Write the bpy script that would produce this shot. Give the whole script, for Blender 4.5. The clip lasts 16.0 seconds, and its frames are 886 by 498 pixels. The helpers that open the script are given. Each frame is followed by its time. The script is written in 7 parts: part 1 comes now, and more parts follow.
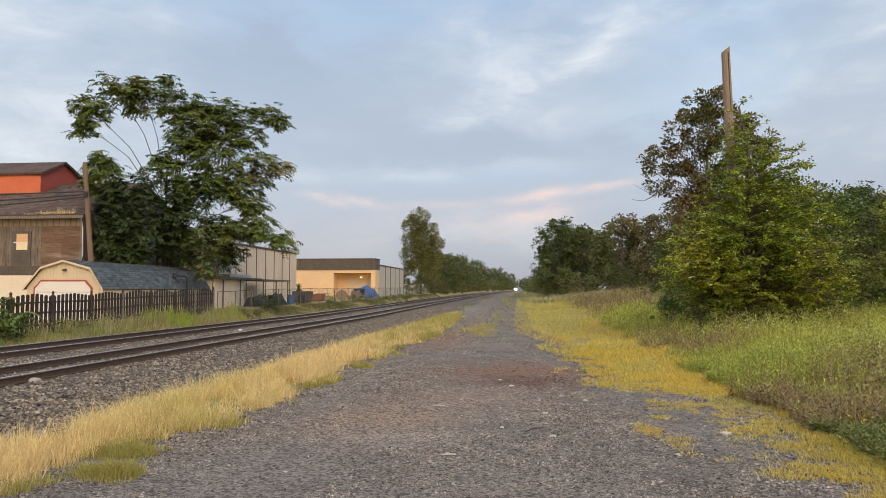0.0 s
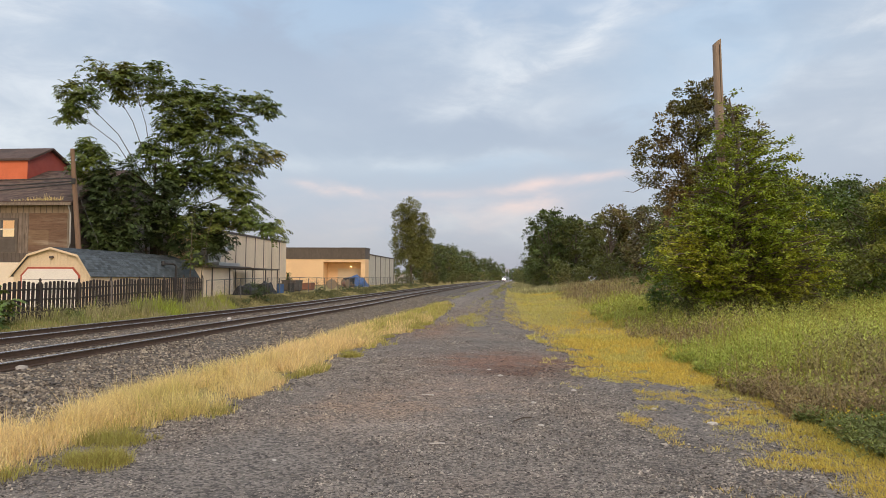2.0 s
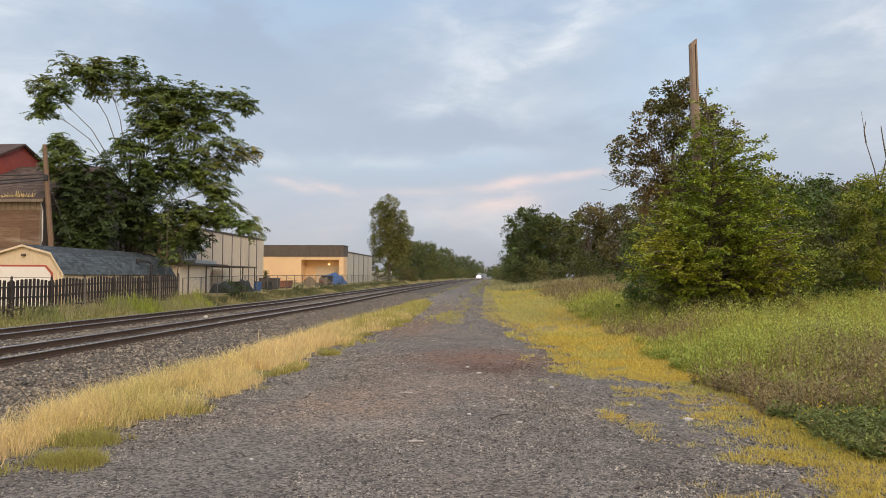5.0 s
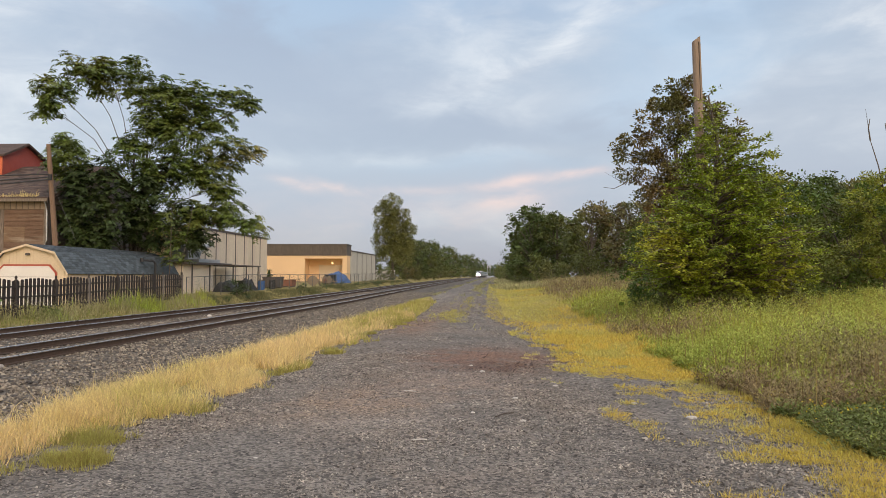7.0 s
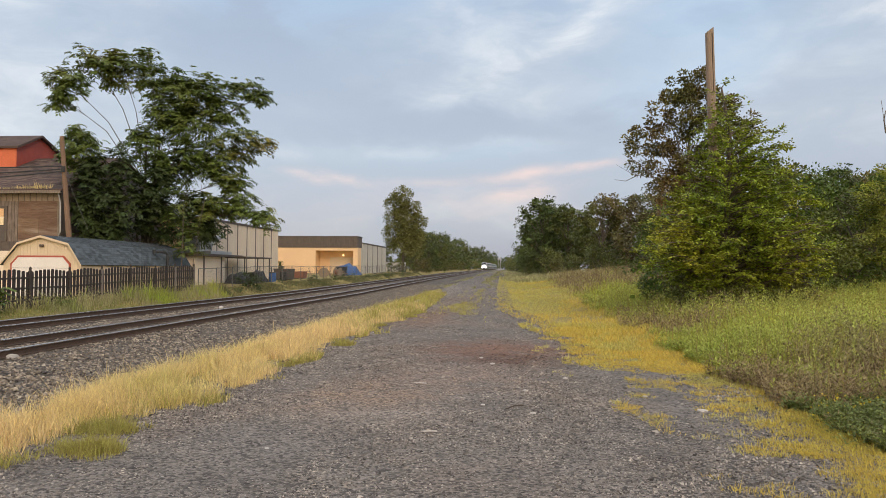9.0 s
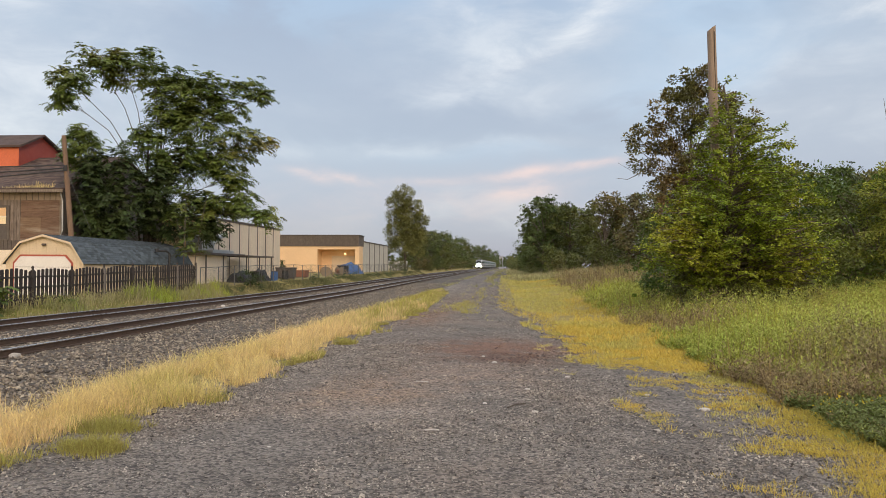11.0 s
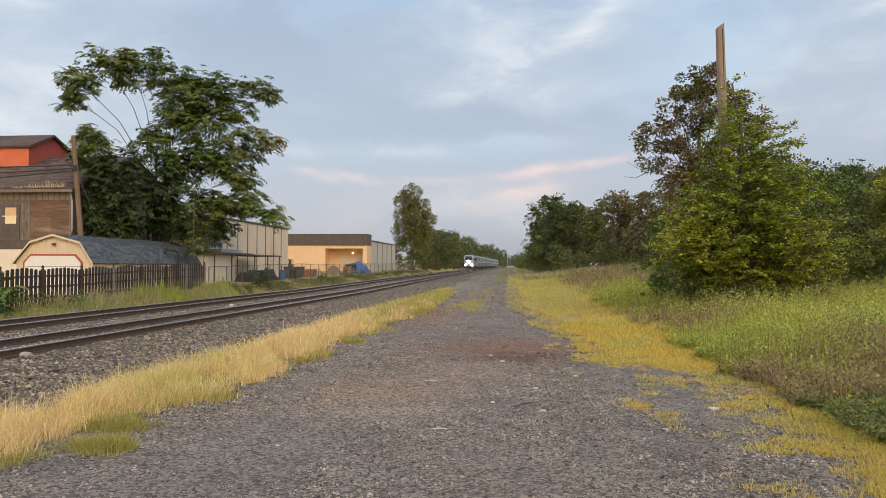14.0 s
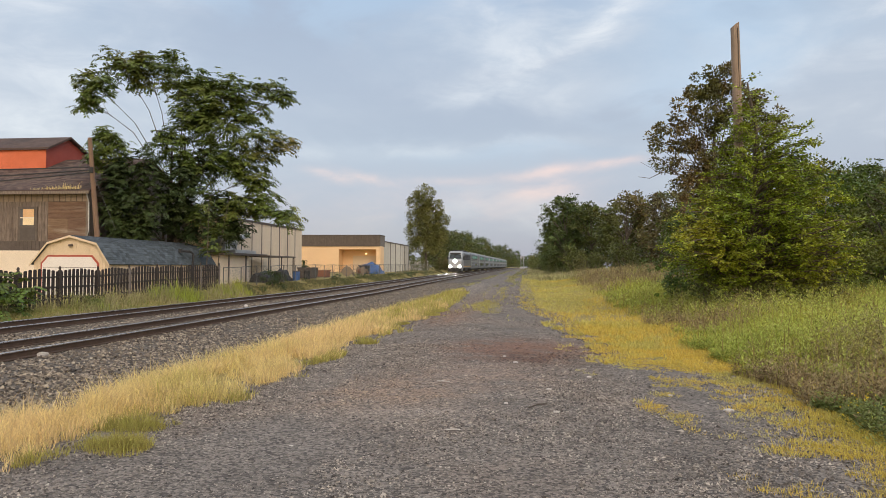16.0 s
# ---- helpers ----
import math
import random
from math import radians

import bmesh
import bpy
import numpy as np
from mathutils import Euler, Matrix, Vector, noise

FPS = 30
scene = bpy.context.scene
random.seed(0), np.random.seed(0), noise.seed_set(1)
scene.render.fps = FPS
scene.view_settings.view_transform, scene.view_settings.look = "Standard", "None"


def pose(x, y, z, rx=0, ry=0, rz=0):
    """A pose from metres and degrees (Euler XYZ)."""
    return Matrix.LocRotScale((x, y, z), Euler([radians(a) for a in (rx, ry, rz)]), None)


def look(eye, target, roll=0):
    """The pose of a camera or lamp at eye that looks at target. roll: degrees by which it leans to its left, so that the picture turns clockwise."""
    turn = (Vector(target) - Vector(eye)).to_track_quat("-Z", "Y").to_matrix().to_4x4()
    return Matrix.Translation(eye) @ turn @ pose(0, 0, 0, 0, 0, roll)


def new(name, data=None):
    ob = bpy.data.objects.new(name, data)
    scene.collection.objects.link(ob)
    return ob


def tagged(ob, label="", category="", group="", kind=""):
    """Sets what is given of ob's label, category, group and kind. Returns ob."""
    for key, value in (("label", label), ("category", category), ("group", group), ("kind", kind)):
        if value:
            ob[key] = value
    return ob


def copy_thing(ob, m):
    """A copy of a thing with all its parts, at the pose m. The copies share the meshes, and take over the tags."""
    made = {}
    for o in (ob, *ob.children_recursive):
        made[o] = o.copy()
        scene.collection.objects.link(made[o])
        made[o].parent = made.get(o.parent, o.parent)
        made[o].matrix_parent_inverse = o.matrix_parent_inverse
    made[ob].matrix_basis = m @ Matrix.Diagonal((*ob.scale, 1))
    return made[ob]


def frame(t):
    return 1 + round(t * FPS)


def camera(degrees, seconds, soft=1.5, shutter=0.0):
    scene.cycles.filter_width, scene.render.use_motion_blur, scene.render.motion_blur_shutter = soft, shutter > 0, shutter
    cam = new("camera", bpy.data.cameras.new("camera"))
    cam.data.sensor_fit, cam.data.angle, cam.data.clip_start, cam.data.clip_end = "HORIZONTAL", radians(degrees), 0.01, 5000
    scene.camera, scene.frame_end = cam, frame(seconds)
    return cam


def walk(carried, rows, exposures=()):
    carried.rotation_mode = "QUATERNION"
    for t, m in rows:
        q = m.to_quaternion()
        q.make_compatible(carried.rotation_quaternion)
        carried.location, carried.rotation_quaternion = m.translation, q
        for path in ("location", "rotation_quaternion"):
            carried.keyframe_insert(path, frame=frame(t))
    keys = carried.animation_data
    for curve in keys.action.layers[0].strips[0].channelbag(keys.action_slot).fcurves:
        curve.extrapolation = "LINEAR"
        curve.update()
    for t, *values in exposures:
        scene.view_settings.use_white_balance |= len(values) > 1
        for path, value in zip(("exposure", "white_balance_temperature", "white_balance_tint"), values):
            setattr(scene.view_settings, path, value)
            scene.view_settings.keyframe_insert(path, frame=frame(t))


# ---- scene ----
EYE_Z = 1.85
cam = camera(63.5, 16.0, soft=0.8)
TURNS = [
    (0, 93.321, -0.000, 6.447),
    (0.5, 93.244, -0.114, 6.310),
    (1, 92.941, -0.242, 6.126),
    (1.5, 92.678, -0.341, 5.895),
    (2, 92.511, -0.359, 5.638),
    (2.5, 92.508, -0.415, 5.250),
    (3, 92.534, -0.462, 4.713),
    (3.5, 92.509, -0.492, 4.219),
    (4, 92.347, -0.461, 3.985),
    (6.5, 92.316, -0.149, 4.037),
    (7, 92.219, -0.202, 4.189),
    (7.5, 92.086, -0.212, 4.381),
    (8, 91.896, -0.293, 4.613),
    (8.5, 91.738, -0.354, 4.813),
    (9, 91.600, -0.370, 5.030),
    (11.5, 91.481, -0.296, 5.238),
    (12, 91.468, -0.251, 5.358),
    (12.5, 91.465, -0.193, 5.481),
    (13, 91.436, -0.150, 5.636),
    (13.5, 91.433, -0.177, 5.709),
    (14, 91.407, -0.253, 5.784),
    (14.5, 91.336, -0.292, 5.917),
    (15, 91.332, -0.318, 6.120),
    (15.5, 91.448, -0.304, 6.423),
    (16, 91.464, -0.233, 6.839),
]
walk(cam, [(t, pose(0, 0, EYE_Z, a, b, c)) for t, a, b, c in TURNS])
scene.view_settings.exposure = 0.0
rng = np.random.default_rng(7)


# ---------------------------------------------------------------- sky and light
def build_world():
    world = bpy.data.worlds.new("dusk_sky")
    scene.world = world
    world.use_nodes = True
    nt = world.node_tree
    nt.nodes.clear()
    N, K = nt.nodes.new, nt.links.new

    def m(op, a, b=None, c=None):
        n = N("ShaderNodeMath")
        n.operation = op
        for i, v in enumerate((a, b, c)):
            if v is None:
                continue
            if isinstance(v, (int, float)):
                n.inputs[i].default_value = v
            else:
                K(v, n.inputs[i])
        return n.outputs[0]

    def mix(fac, a, b):
        n = N("ShaderNodeMix")
        n.data_type = "RGBA"
        for i, v in ((0, fac), (6, a), (7, b)):
            if isinstance(v, (int, float)):
                n.inputs[i].default_value = v
            elif isinstance(v, tuple):
                n.inputs[i].default_value = (*v, 1)
            else:
                K(v, n.inputs[i])
        return n.outputs[2]

    tc = N("ShaderNodeTexCoord")
    sep = N("ShaderNodeSeparateXYZ")
    K(tc.outputs["Generated"], sep.inputs[0])
    x, y, z = sep.outputs
    flat = m("SQRT", m("ADD", m("MULTIPLY", x, x), m("MULTIPLY", y, y)))
    az = m("ARCTAN2", x, y)
    el = m("ARCTAN2", z, flat)
    ramp = N("ShaderNodeValToRGB")
    K(m("DIVIDE", m("MAXIMUM", el, 0.0), 1.5708), ramp.inputs[0])
    cr = ramp.color_ramp
    stops = [(0.0, (0.32, 0.35, 0.47)), (0.05, (0.36, 0.39, 0.515)), (0.12, (0.45, 0.49, 0.575)), (0.2, (0.38, 0.46, 0.58)),
             (0.26, (0.35, 0.47, 0.65)), (0.45, (0.72, 0.80, 0.92)), (1.0, (1.40, 1.36, 1.34))]
    while len(cr.elements) < len(stops):
        cr.elements.new(0.5)
    for e, (p, c) in zip(cr.elements, stops):
        e.position, e.color = p, (*c, 1)

    def cloud(sx, sy, scale, detail, lo, hi, offset=0.0, rough=0.55):
        comb = N("ShaderNodeCombineXYZ")
        K(m("MULTIPLY", az, sx), comb.inputs[0])
        K(m("MULTIPLY", el, sy), comb.inputs[1])
        comb.inputs[2].default_value = offset
        n = N("ShaderNodeTexNoise")
        n.inputs["Scale"].default_value = scale
        n.inputs["Detail"].default_value = detail
        n.inputs["Roughness"].default_value = rough
        n.inputs["Distortion"].default_value = 0.4
        K(comb.outputs[0], n.inputs["Vector"])
        r = N("ShaderNodeMapRange")
        r.interpolation_type = "SMOOTHSTEP"
        r.inputs[1].default_value, r.inputs[2].default_value = lo, hi
        K(n.outputs[0], r.inputs[0])
        return r.outputs[0]

    wob = cloud(3, 6, 2.2, 4, 0.25, 0.75, 9.0)

    def puff(a0, e0, wa, we, slant=0.0):
        da = m("SUBTRACT", az, a0)
        de = m("ADD", m("SUBTRACT", el, e0), m("MULTIPLY", da, slant))
        de = m("ADD", de, m("MULTIPLY", m("SUBTRACT", wob, 0.5), we * 1.6))
        d2 = m("ADD", m("POWER", m("DIVIDE", da, wa), 2.0), m("POWER", m("DIVIDE", de, we), 2.0))
        return m("EXPONENT", m("MULTIPLY", d2, -1.0))

    sky = ramp.outputs[0]
    # soft grey sheet, then grey-lavender masses, bright streaks and low pink ones
    sky = mix(m("MULTIPLY", cloud(1.6, 5.0, 1.6, 5, 0.42, 0.72, 3.0), 0.5), sky, (0.40, 0.445, 0.55))
    sky = mix(m("MULTIPLY", cloud(2.2, 7.0, 1.5, 6, 0.5, 0.78, 6.0), 0.5), sky, (0.61, 0.63, 0.685))
    grain = cloud(5, 13, 1.8, 7, 0.3, 0.75, 1.0, 0.6)
    fleece = m("ADD", m("MULTIPLY", grain, 0.75), 0.25)
    greys = ((-0.36, 0.31, 0.20, 0.05, 0.0, 0.65), (-0.19, 0.22, 0.22, 0.06, 0.1, 0.65), (0.16, 0.20, 0.16, 0.03, -0.1, 0.6), (-0.05, 0.19, 0.2, 0.03, 0.0, 0.5), (0.0, 0.275, 0.10, 0.012, -0.3, 0.5))
    blues = ((0.27, 0.30, 0.12, 0.07, 0.0, 0.6), (0.20, 0.235, 0.10, 0.03, -0.1, 0.45), (-0.05, 0.165, 0.16, 0.02, 0.0, 0.45), (-0.30, 0.37, 0.20, 0.04, 0.0, 0.4))
    whites = ((0.095, 0.325, 0.035, 0.014, -0.45, 1.0), (0.03, 0.30, 0.11, 0.022, -0.35, 0.8), (-0.04, 0.315, 0.12, 0.045, -0.1, 0.55), (-0.02, 0.25, 0.10, 0.02, 0.0, 0.55), (0.15, 0.355, 0.08, 0.025, -0.3, 0.7),
              (-0.53, 0.365, 0.07, 0.03, 0.3, 0.6), (-0.66, 0.33, 0.08, 0.05, 0.0, 0.7), (0.46, 0.34, 0.07, 0.06, 0.2, 0.8), (-0.64, 0.22, 0.16, 0.09, 0.0, 0.6), (0.38, 0.24, 0.15, 0.09, 0.0, 0.45), (-0.16, 0.165, 0.22, 0.012, -0.05, 0.4))
    pinks = ((0.035, 0.130, 0.075, 0.008, -0.10, 0.9), (0.115, 0.143, 0.035, 0.006, -0.05, 0.95), (-0.275, 0.124, 0.028, 0.007, 0.15, 0.95), (-0.225, 0.124, 0.035, 0.008, 0.25, 0.85),
             (0.02, 0.105, 0.07, 0.011, -0.1, 0.8), (-0.12, 0.118, 0.06, 0.006, 0.0, 0.5), (-0.18, 0.085, 0.22, 0.022, 0.0, 0.3), (0.05, 0.08, 0.12, 0.015, 0.0, 0.2))
    for group, tone, soft in ((blues, (0.47, 0.61, 0.775), False), (greys, (0.365, 0.41, 0.515), False), (whites, (0.82, 0.83, 0.85), True), (pinks, (0.84, 0.62, 0.58), True)):
        for a0, e0, wa, we, s, k in group:
            f = m("MULTIPLY", puff(a0, e0, wa, we, s), k)
            sky = mix(m("MULTIPLY", f, fleece) if soft else f, sky, tone)
    # the afterglow goes on behind the viewer
    back = N("ShaderNodeMapRange")
    back.interpolation_type = "SMOOTHSTEP"
    back.inputs[1].default_value, back.inputs[2].default_value = 0.1, -0.9
    K(y, back.inputs[0])
    glow = m("MULTIPLY", back.outputs[0], m("EXPONENT", m("MULTIPLY", m("MAXIMUM", el, 0.0), -1.6)))
    sky = mix(m("MULTIPLY", glow, 0.6), sky, (2.1, 1.6, 1.15))
    nish = N("ShaderNodeTexSky")
    nish.sky_type, nish.sun_disc = "NISHITA", False
    nish.sun_elevation, nish.sun_rotation = radians(9), radians(151)
    bg, bg2, add, out = N("ShaderNodeBackground"), N("ShaderNodeBackground"), N("ShaderNodeAddShader"), N("ShaderNodeOutputWorld")
    K(sky, bg.inputs[0])
    bg.inputs[1].default_value = 1.0
    K(nish.outputs[0], bg2.inputs[0])
    bg2.inputs[1].default_value = 0.03
    K(bg.outputs[0], add.inputs[0])
    K(bg2.outputs[0], add.inputs[1])
    K(add.outputs[0], out.inputs[0])


build_world()
sun = new("sun", bpy.data.lights.new("sun", "SUN"))
sun.data.energy, sun.data.angle, sun.data.color = 1.3, radians(25), (1.0, 0.80, 0.60)
sun.matrix_world = look((11, -20, 12), (0, 0, 0))


# ---------------------------------------------------------------- materials
def mat(name, c1, c2, scale=4.0, rough=0.8, bump=0.0, bscale=40.0, metal=0.0, island=0.0, stain=None, stretch=(1, 1, 1), local=False,
        trans=0.0, glow=None, voronoi=0.0, wear=0.25, patches=()):
    """Two colours mixed by a coarse noise, fine grain over it, relief; island: change of value from piece to piece."""
    mt = bpy.data.materials.new(name)
    mt.use_nodes = True
    nt = mt.node_tree
    nt.nodes.clear()
    N, K = nt.nodes.new, nt.links.new
    out, bs = N("ShaderNodeOutputMaterial"), N("ShaderNodeBsdfPrincipled")
    if local:
        src = N("ShaderNodeTexCoord").outputs["Object"]
    else:
        src = N("ShaderNodeNewGeometry").outputs["Position"]
    mp = N("ShaderNodeMapping")
    mp.inputs["Scale"].default_value = stretch
    K(src, mp.inputs[0])

    def noise_node(s, detail=5.0, r=0.6):
        n = N("ShaderNodeTexNoise")
        n.inputs["Scale"].default_value, n.inputs["Detail"].default_value, n.inputs["Roughness"].default_value = s, detail, r
        K(mp.outputs[0], n.inputs["Vector"])
        return n.outputs[0]

    def rng_node(v, lo, hi, a=0.0, b=1.0):
        r = N("ShaderNodeMapRange")
        r.inputs[1].default_value, r.inputs[2].default_value, r.inputs[3].default_value, r.inputs[4].default_value = lo, hi, a, b
        K(v, r.inputs[0])
        return r.outputs[0]

    def mixc(fac, a, b, mode="MIX"):
        n = N("ShaderNodeMix")
        n.data_type, n.blend_type = "RGBA", mode
        for i, v in ((0, fac), (6, a), (7, b)):
            if isinstance(v, float):
                n.inputs[i].default_value = v
            elif isinstance(v, tuple):
                n.inputs[i].default_value = (*v, 1)
            else:
                K(v, n.inputs[i])
        return n.outputs[2]

    col = mixc(rng_node(noise_node(scale), 0.3, 0.7), c1, c2)
    if stain:
        col = mixc(rng_node(noise_node(scale * 0.31, 3.0), 0.5, 0.72), col, stain)
    if patches:
        sx = N("ShaderNodeSeparateXYZ")
        K(src, sx.inputs[0])
        rag = rng_node(noise_node(1.7, 6.0, 0.7), 0.30, 0.70, 0.0, 1.6)

        def mth(op, a, b):
            n = N("ShaderNodeMath")
            n.operation = op
            for i, v in enumerate((a, b)):
                if isinstance(v, (int, float)):
                    n.inputs[i].default_value = v
                else:
                    K(v, n.inputs[i])
            return n.outputs[0]
        for px, py, rx, ry, tint, k in patches:
            d = mth("ADD", mth("POWER", mth("DIVIDE", mth("SUBTRACT", sx.outputs[0], px), rx), 2.0), mth("POWER", mth("DIVIDE", mth("SUBTRACT", sx.outputs[1], py), ry), 2.0))
            g = mth("MULTIPLY", mth("EXPONENT", mth("MULTIPLY", d, -1.0), 0.0), rag)
            col = mixc(mth("MINIMUM", mth("MULTIPLY", g, k), 0.95), col, tint)
    fine = rng_node(noise_node(bscale, 3.0), 0.25, 0.75, 1.0 - wear, 1.0 + wear)
    hs = N("ShaderNodeHueSaturation")
    K(col, hs.inputs["Color"])
    val = fine
    if island:
        g = N("ShaderNodeNewGeometry")
        i2 = rng_node(g.outputs["Random Per Island"], 0.0, 1.0, 1.0 - island, 1.0 + island)
        o = N("ShaderNodeObjectInfo")
        i3 = rng_node(o.outputs["Random"], 0.0, 1.0, 1.0 - island * 0.4, 1.0 + island * 0.4)
        for extra in (i2, i3):
            mm = N("ShaderNodeMath")
            mm.operation = "MULTIPLY"
            K(val, mm.inputs[0])
            K(extra, mm.inputs[1])
            val = mm.outputs[0]
        K(rng_node(g.outputs["Random Per Island"], 0.0, 1.0, 0.485, 0.515), hs.inputs["Hue"])
    K(val, hs.inputs["Value"])
    K(hs.outputs[0], bs.inputs["Base Color"])
    bs.inputs["Metallic"].default_value = metal
    K(rng_node(noise_node(scale * 2.3), 0.3, 0.7, max(rough - 0.1, 0.02), min(rough + 0.1, 1.0)), bs.inputs["Roughness"])
    if bump:
        b = N("ShaderNodeBump")
        b.inputs["Strength"].default_value = 0.9
        b.inputs["Distance"].default_value = bump
        if voronoi:
            v = N("ShaderNodeTexVoronoi")
            v.inputs["Scale"].default_value = voronoi
            K(mp.outputs[0], v.inputs["Vector"])
            K(v.outputs["Distance"], b.inputs["Height"])
            sc = N("ShaderNodeSeparateColor")
            K(v.outputs["Color"], sc.inputs[0])
            mm = N("ShaderNodeMath")
            mm.operation = "MULTIPLY"
            K(val, mm.inputs[0])
            K(rng_node(sc.outputs[0], 0.0, 1.0, 0.3, 1.7), mm.inputs[1])
            K(mm.outputs[0], hs.inputs["Value"])
            b.invert = True
        else:
            K(noise_node(bscale, 4.0), b.inputs["Height"])
        K(b.outputs[0], bs.inputs["Normal"])
    if glow:
        bs.inputs["Emission Color"].default_value = (*glow[0], 1)
        bs.inputs["Emission Strength"].default_value = glow[1]
    if trans:
        tr, ms = N("ShaderNodeBsdfTranslucent"), N("ShaderNodeMixShader")
        K(hs.outputs[0], tr.inputs[0])
        ms.inputs[0].default_value = trans
        K(bs.outputs[0], ms.inputs[1])
        K(tr.outputs[0], ms.inputs[2])
        K(ms.outputs[0], out.inputs[0])
    else:
        K(bs.outputs[0], out.inputs[0])
    return mt


def glass(name, c, rough=0.05):
    mt = bpy.data.materials.new(name)
    mt.use_nodes = True
    b = mt.node_tree.nodes["Principled BSDF"]
    b.inputs["Base Color"].default_value = (*c, 1)
    b.inputs["Roughness"].default_value = rough
    b.inputs["Specular IOR Level"].default_value = 0.8
    return mt


M_SOIL = mat("thatch_and_dry_soil", (0.27, 0.215, 0.07), (0.36, 0.275, 0.085), 1.2, 0.95, 0.02, 30, stain=(0.22, 0.21, 0.06))
STAINS = ((-0.2, 16.4, 1.5, 1.9, (0.190, 0.108, 0.075), 1.5), (0.0, 14.6, 0.9, 0.8, (0.12, 0.07, 0.05), 1.3), (-1.9, 10.2, 1.0, 1.5, (0.25, 0.18, 0.13), 1.2),
          (-0.9, 12.2, 1.4, 1.4, (0.24, 0.18, 0.14), 1.0), (-3.0, 27.0, 0.9, 4.5, (0.21, 0.135, 0.095), 1.2), (-2.6, 40.0, 1.0, 9.0, (0.22, 0.17, 0.13), 0.9), (-4.6, 60.0, 1.6, 14.0, (0.24, 0.21, 0.18), 0.9), (0.6, 62.0, 1.4, 16.0, (0.23, 0.19, 0.15), 0.8), (-1.4, 8.9, 1.0, 0.6, (0.26, 0.22, 0.185), 0.8))
M_ROAD = mat("gravel_road", (0.120, 0.103, 0.088), (0.196, 0.170, 0.145), 0.9, 0.95, 0.012, 75, stain=(0.215, 0.168, 0.132), voronoi=34.0, wear=0.5, patches=STAINS)
M_BALLAST = mat("track_ballast", (0.090, 0.076, 0.061), (0.148, 0.124, 0.100), 2.0, 0.95, 0.06, 60, voronoi=14.0, wear=0.5)
M_STONE = mat("crushed_stone", (0.115, 0.094, 0.073), (0.31, 0.262, 0.208), 3.0, 0.9, island=0.8, bscale=120)
M_PEBBLE = mat("road_pebbles", (0.12, 0.105, 0.092), (0.31, 0.272, 0.236), 2.0, 0.9, island=0.85, bscale=150, patches=STAINS)
M_RAIL = mat("rusted_steel_rail", (0.060, 0.038, 0.027), (0.090, 0.056, 0.038), 6.0, 0.85, 0.002, 80)
M_HEAD = mat("polished_rail_head", (0.55, 0.53, 0.52), (0.66, 0.64, 0.63), 6.0, 0.28, metal=0.95)
M_TIE = mat("creosoted_timber", (0.07, 0.055, 0.045), (0.12, 0.095, 0.075), 3.0, 0.9, 0.01, 60, island=0.3, stretch=(1, 6, 6))
M_STRAW = mat("dry_straw_grass", (0.92, 0.71, 0.37), (0.84, 0.66, 0.31), 0.8, 0.8, island=0.25, trans=0.3, stain=(0.66, 0.58, 0.20))
M_YELLOW = mat("yellowed_grass", (0.75, 0.55, 0.115), (0.67, 0.52, 0.11), 0.4, 0.8, island=0.22, trans=0.3, stain=(0.54, 0.48, 0.09))
M_GREEN = mat("green_weeds", (0.36, 0.37, 0.06), (0.54, 0.51, 0.09), 0.35, 0.8, island=0.4, trans=0.3, stain=(0.43, 0.32, 0.11))
M_OLIVE = mat("olive_grass", (0.50, 0.43, 0.125), (0.41, 0.385, 0.10), 0.7, 0.8, island=0.3, trans=0.3)
M_LEAFWEED = mat("leafy_weed_green", (0.25, 0.31, 0.05), (0.39, 0.42, 0.07), 0.5, 0.75, island=0.45, trans=0.3, stain=(0.36, 0.31, 0.085))
M_VERGE = mat("rough_verge_grass", (0.19, 0.215, 0.06), (0.29, 0.30, 0.085), 0.6, 0.8, island=0.4, trans=0.25, stain=(0.34, 0.31, 0.12))
M_BROWNWEED = mat("brown_seed_heads", (0.31, 0.215, 0.088), (0.42, 0.30, 0.12), 0.6, 0.9, island=0.4, trans=0.2)
M_DKLEAF = mat("broad_weed_leaves", (0.12, 0.165, 0.045), (0.19, 0.235, 0.06), 1.0, 0.75, island=0.45, trans=0.25, stain=(0.24, 0.22, 0.07))
M_BARK = mat("grey_brown_bark", (0.10, 0.08, 0.065), (0.17, 0.14, 0.11), 5.0, 0.9, 0.02, 30, stretch=(3, 3, 1))
M_AIL = mat("ailanthus_leaves", (0.085, 0.135, 0.026), (0.165, 0.20, 0.038), 0.35, 0.55, island=0.5, trans=0.18, stain=(0.28, 0.22, 0.055))
M_SCRUB = mat("grey_green_scrub_grass", (0.12, 0.125, 0.055), (0.18, 0.17, 0.08), 0.5, 0.85, island=0.4, trans=0.2, stain=(0.08, 0.10, 0.035))
# darkness of shaded foliage put into the colour; lineside bushes use it too
M_SHADELEAF = mat("shade_and_scrub_leaves", (0.042, 0.070, 0.017), (0.080, 0.112, 0.027), 0.5, 0.6, island=0.5, trans=0.14)
M_LIME = mat("yellow_green_grass", (0.53, 0.47, 0.13), (0.62, 0.53, 0.16), 0.5, 0.8, island=0.25, trans=0.3, stain=(0.44, 0.42, 0.11))
M_DUSTY = mat("dusty_pale_grass", (0.32, 0.30, 0.145), (0.42, 0.38, 0.20), 0.7, 0.85, island=0.35, trans=0.25, stain=(0.22, 0.25, 0.085))
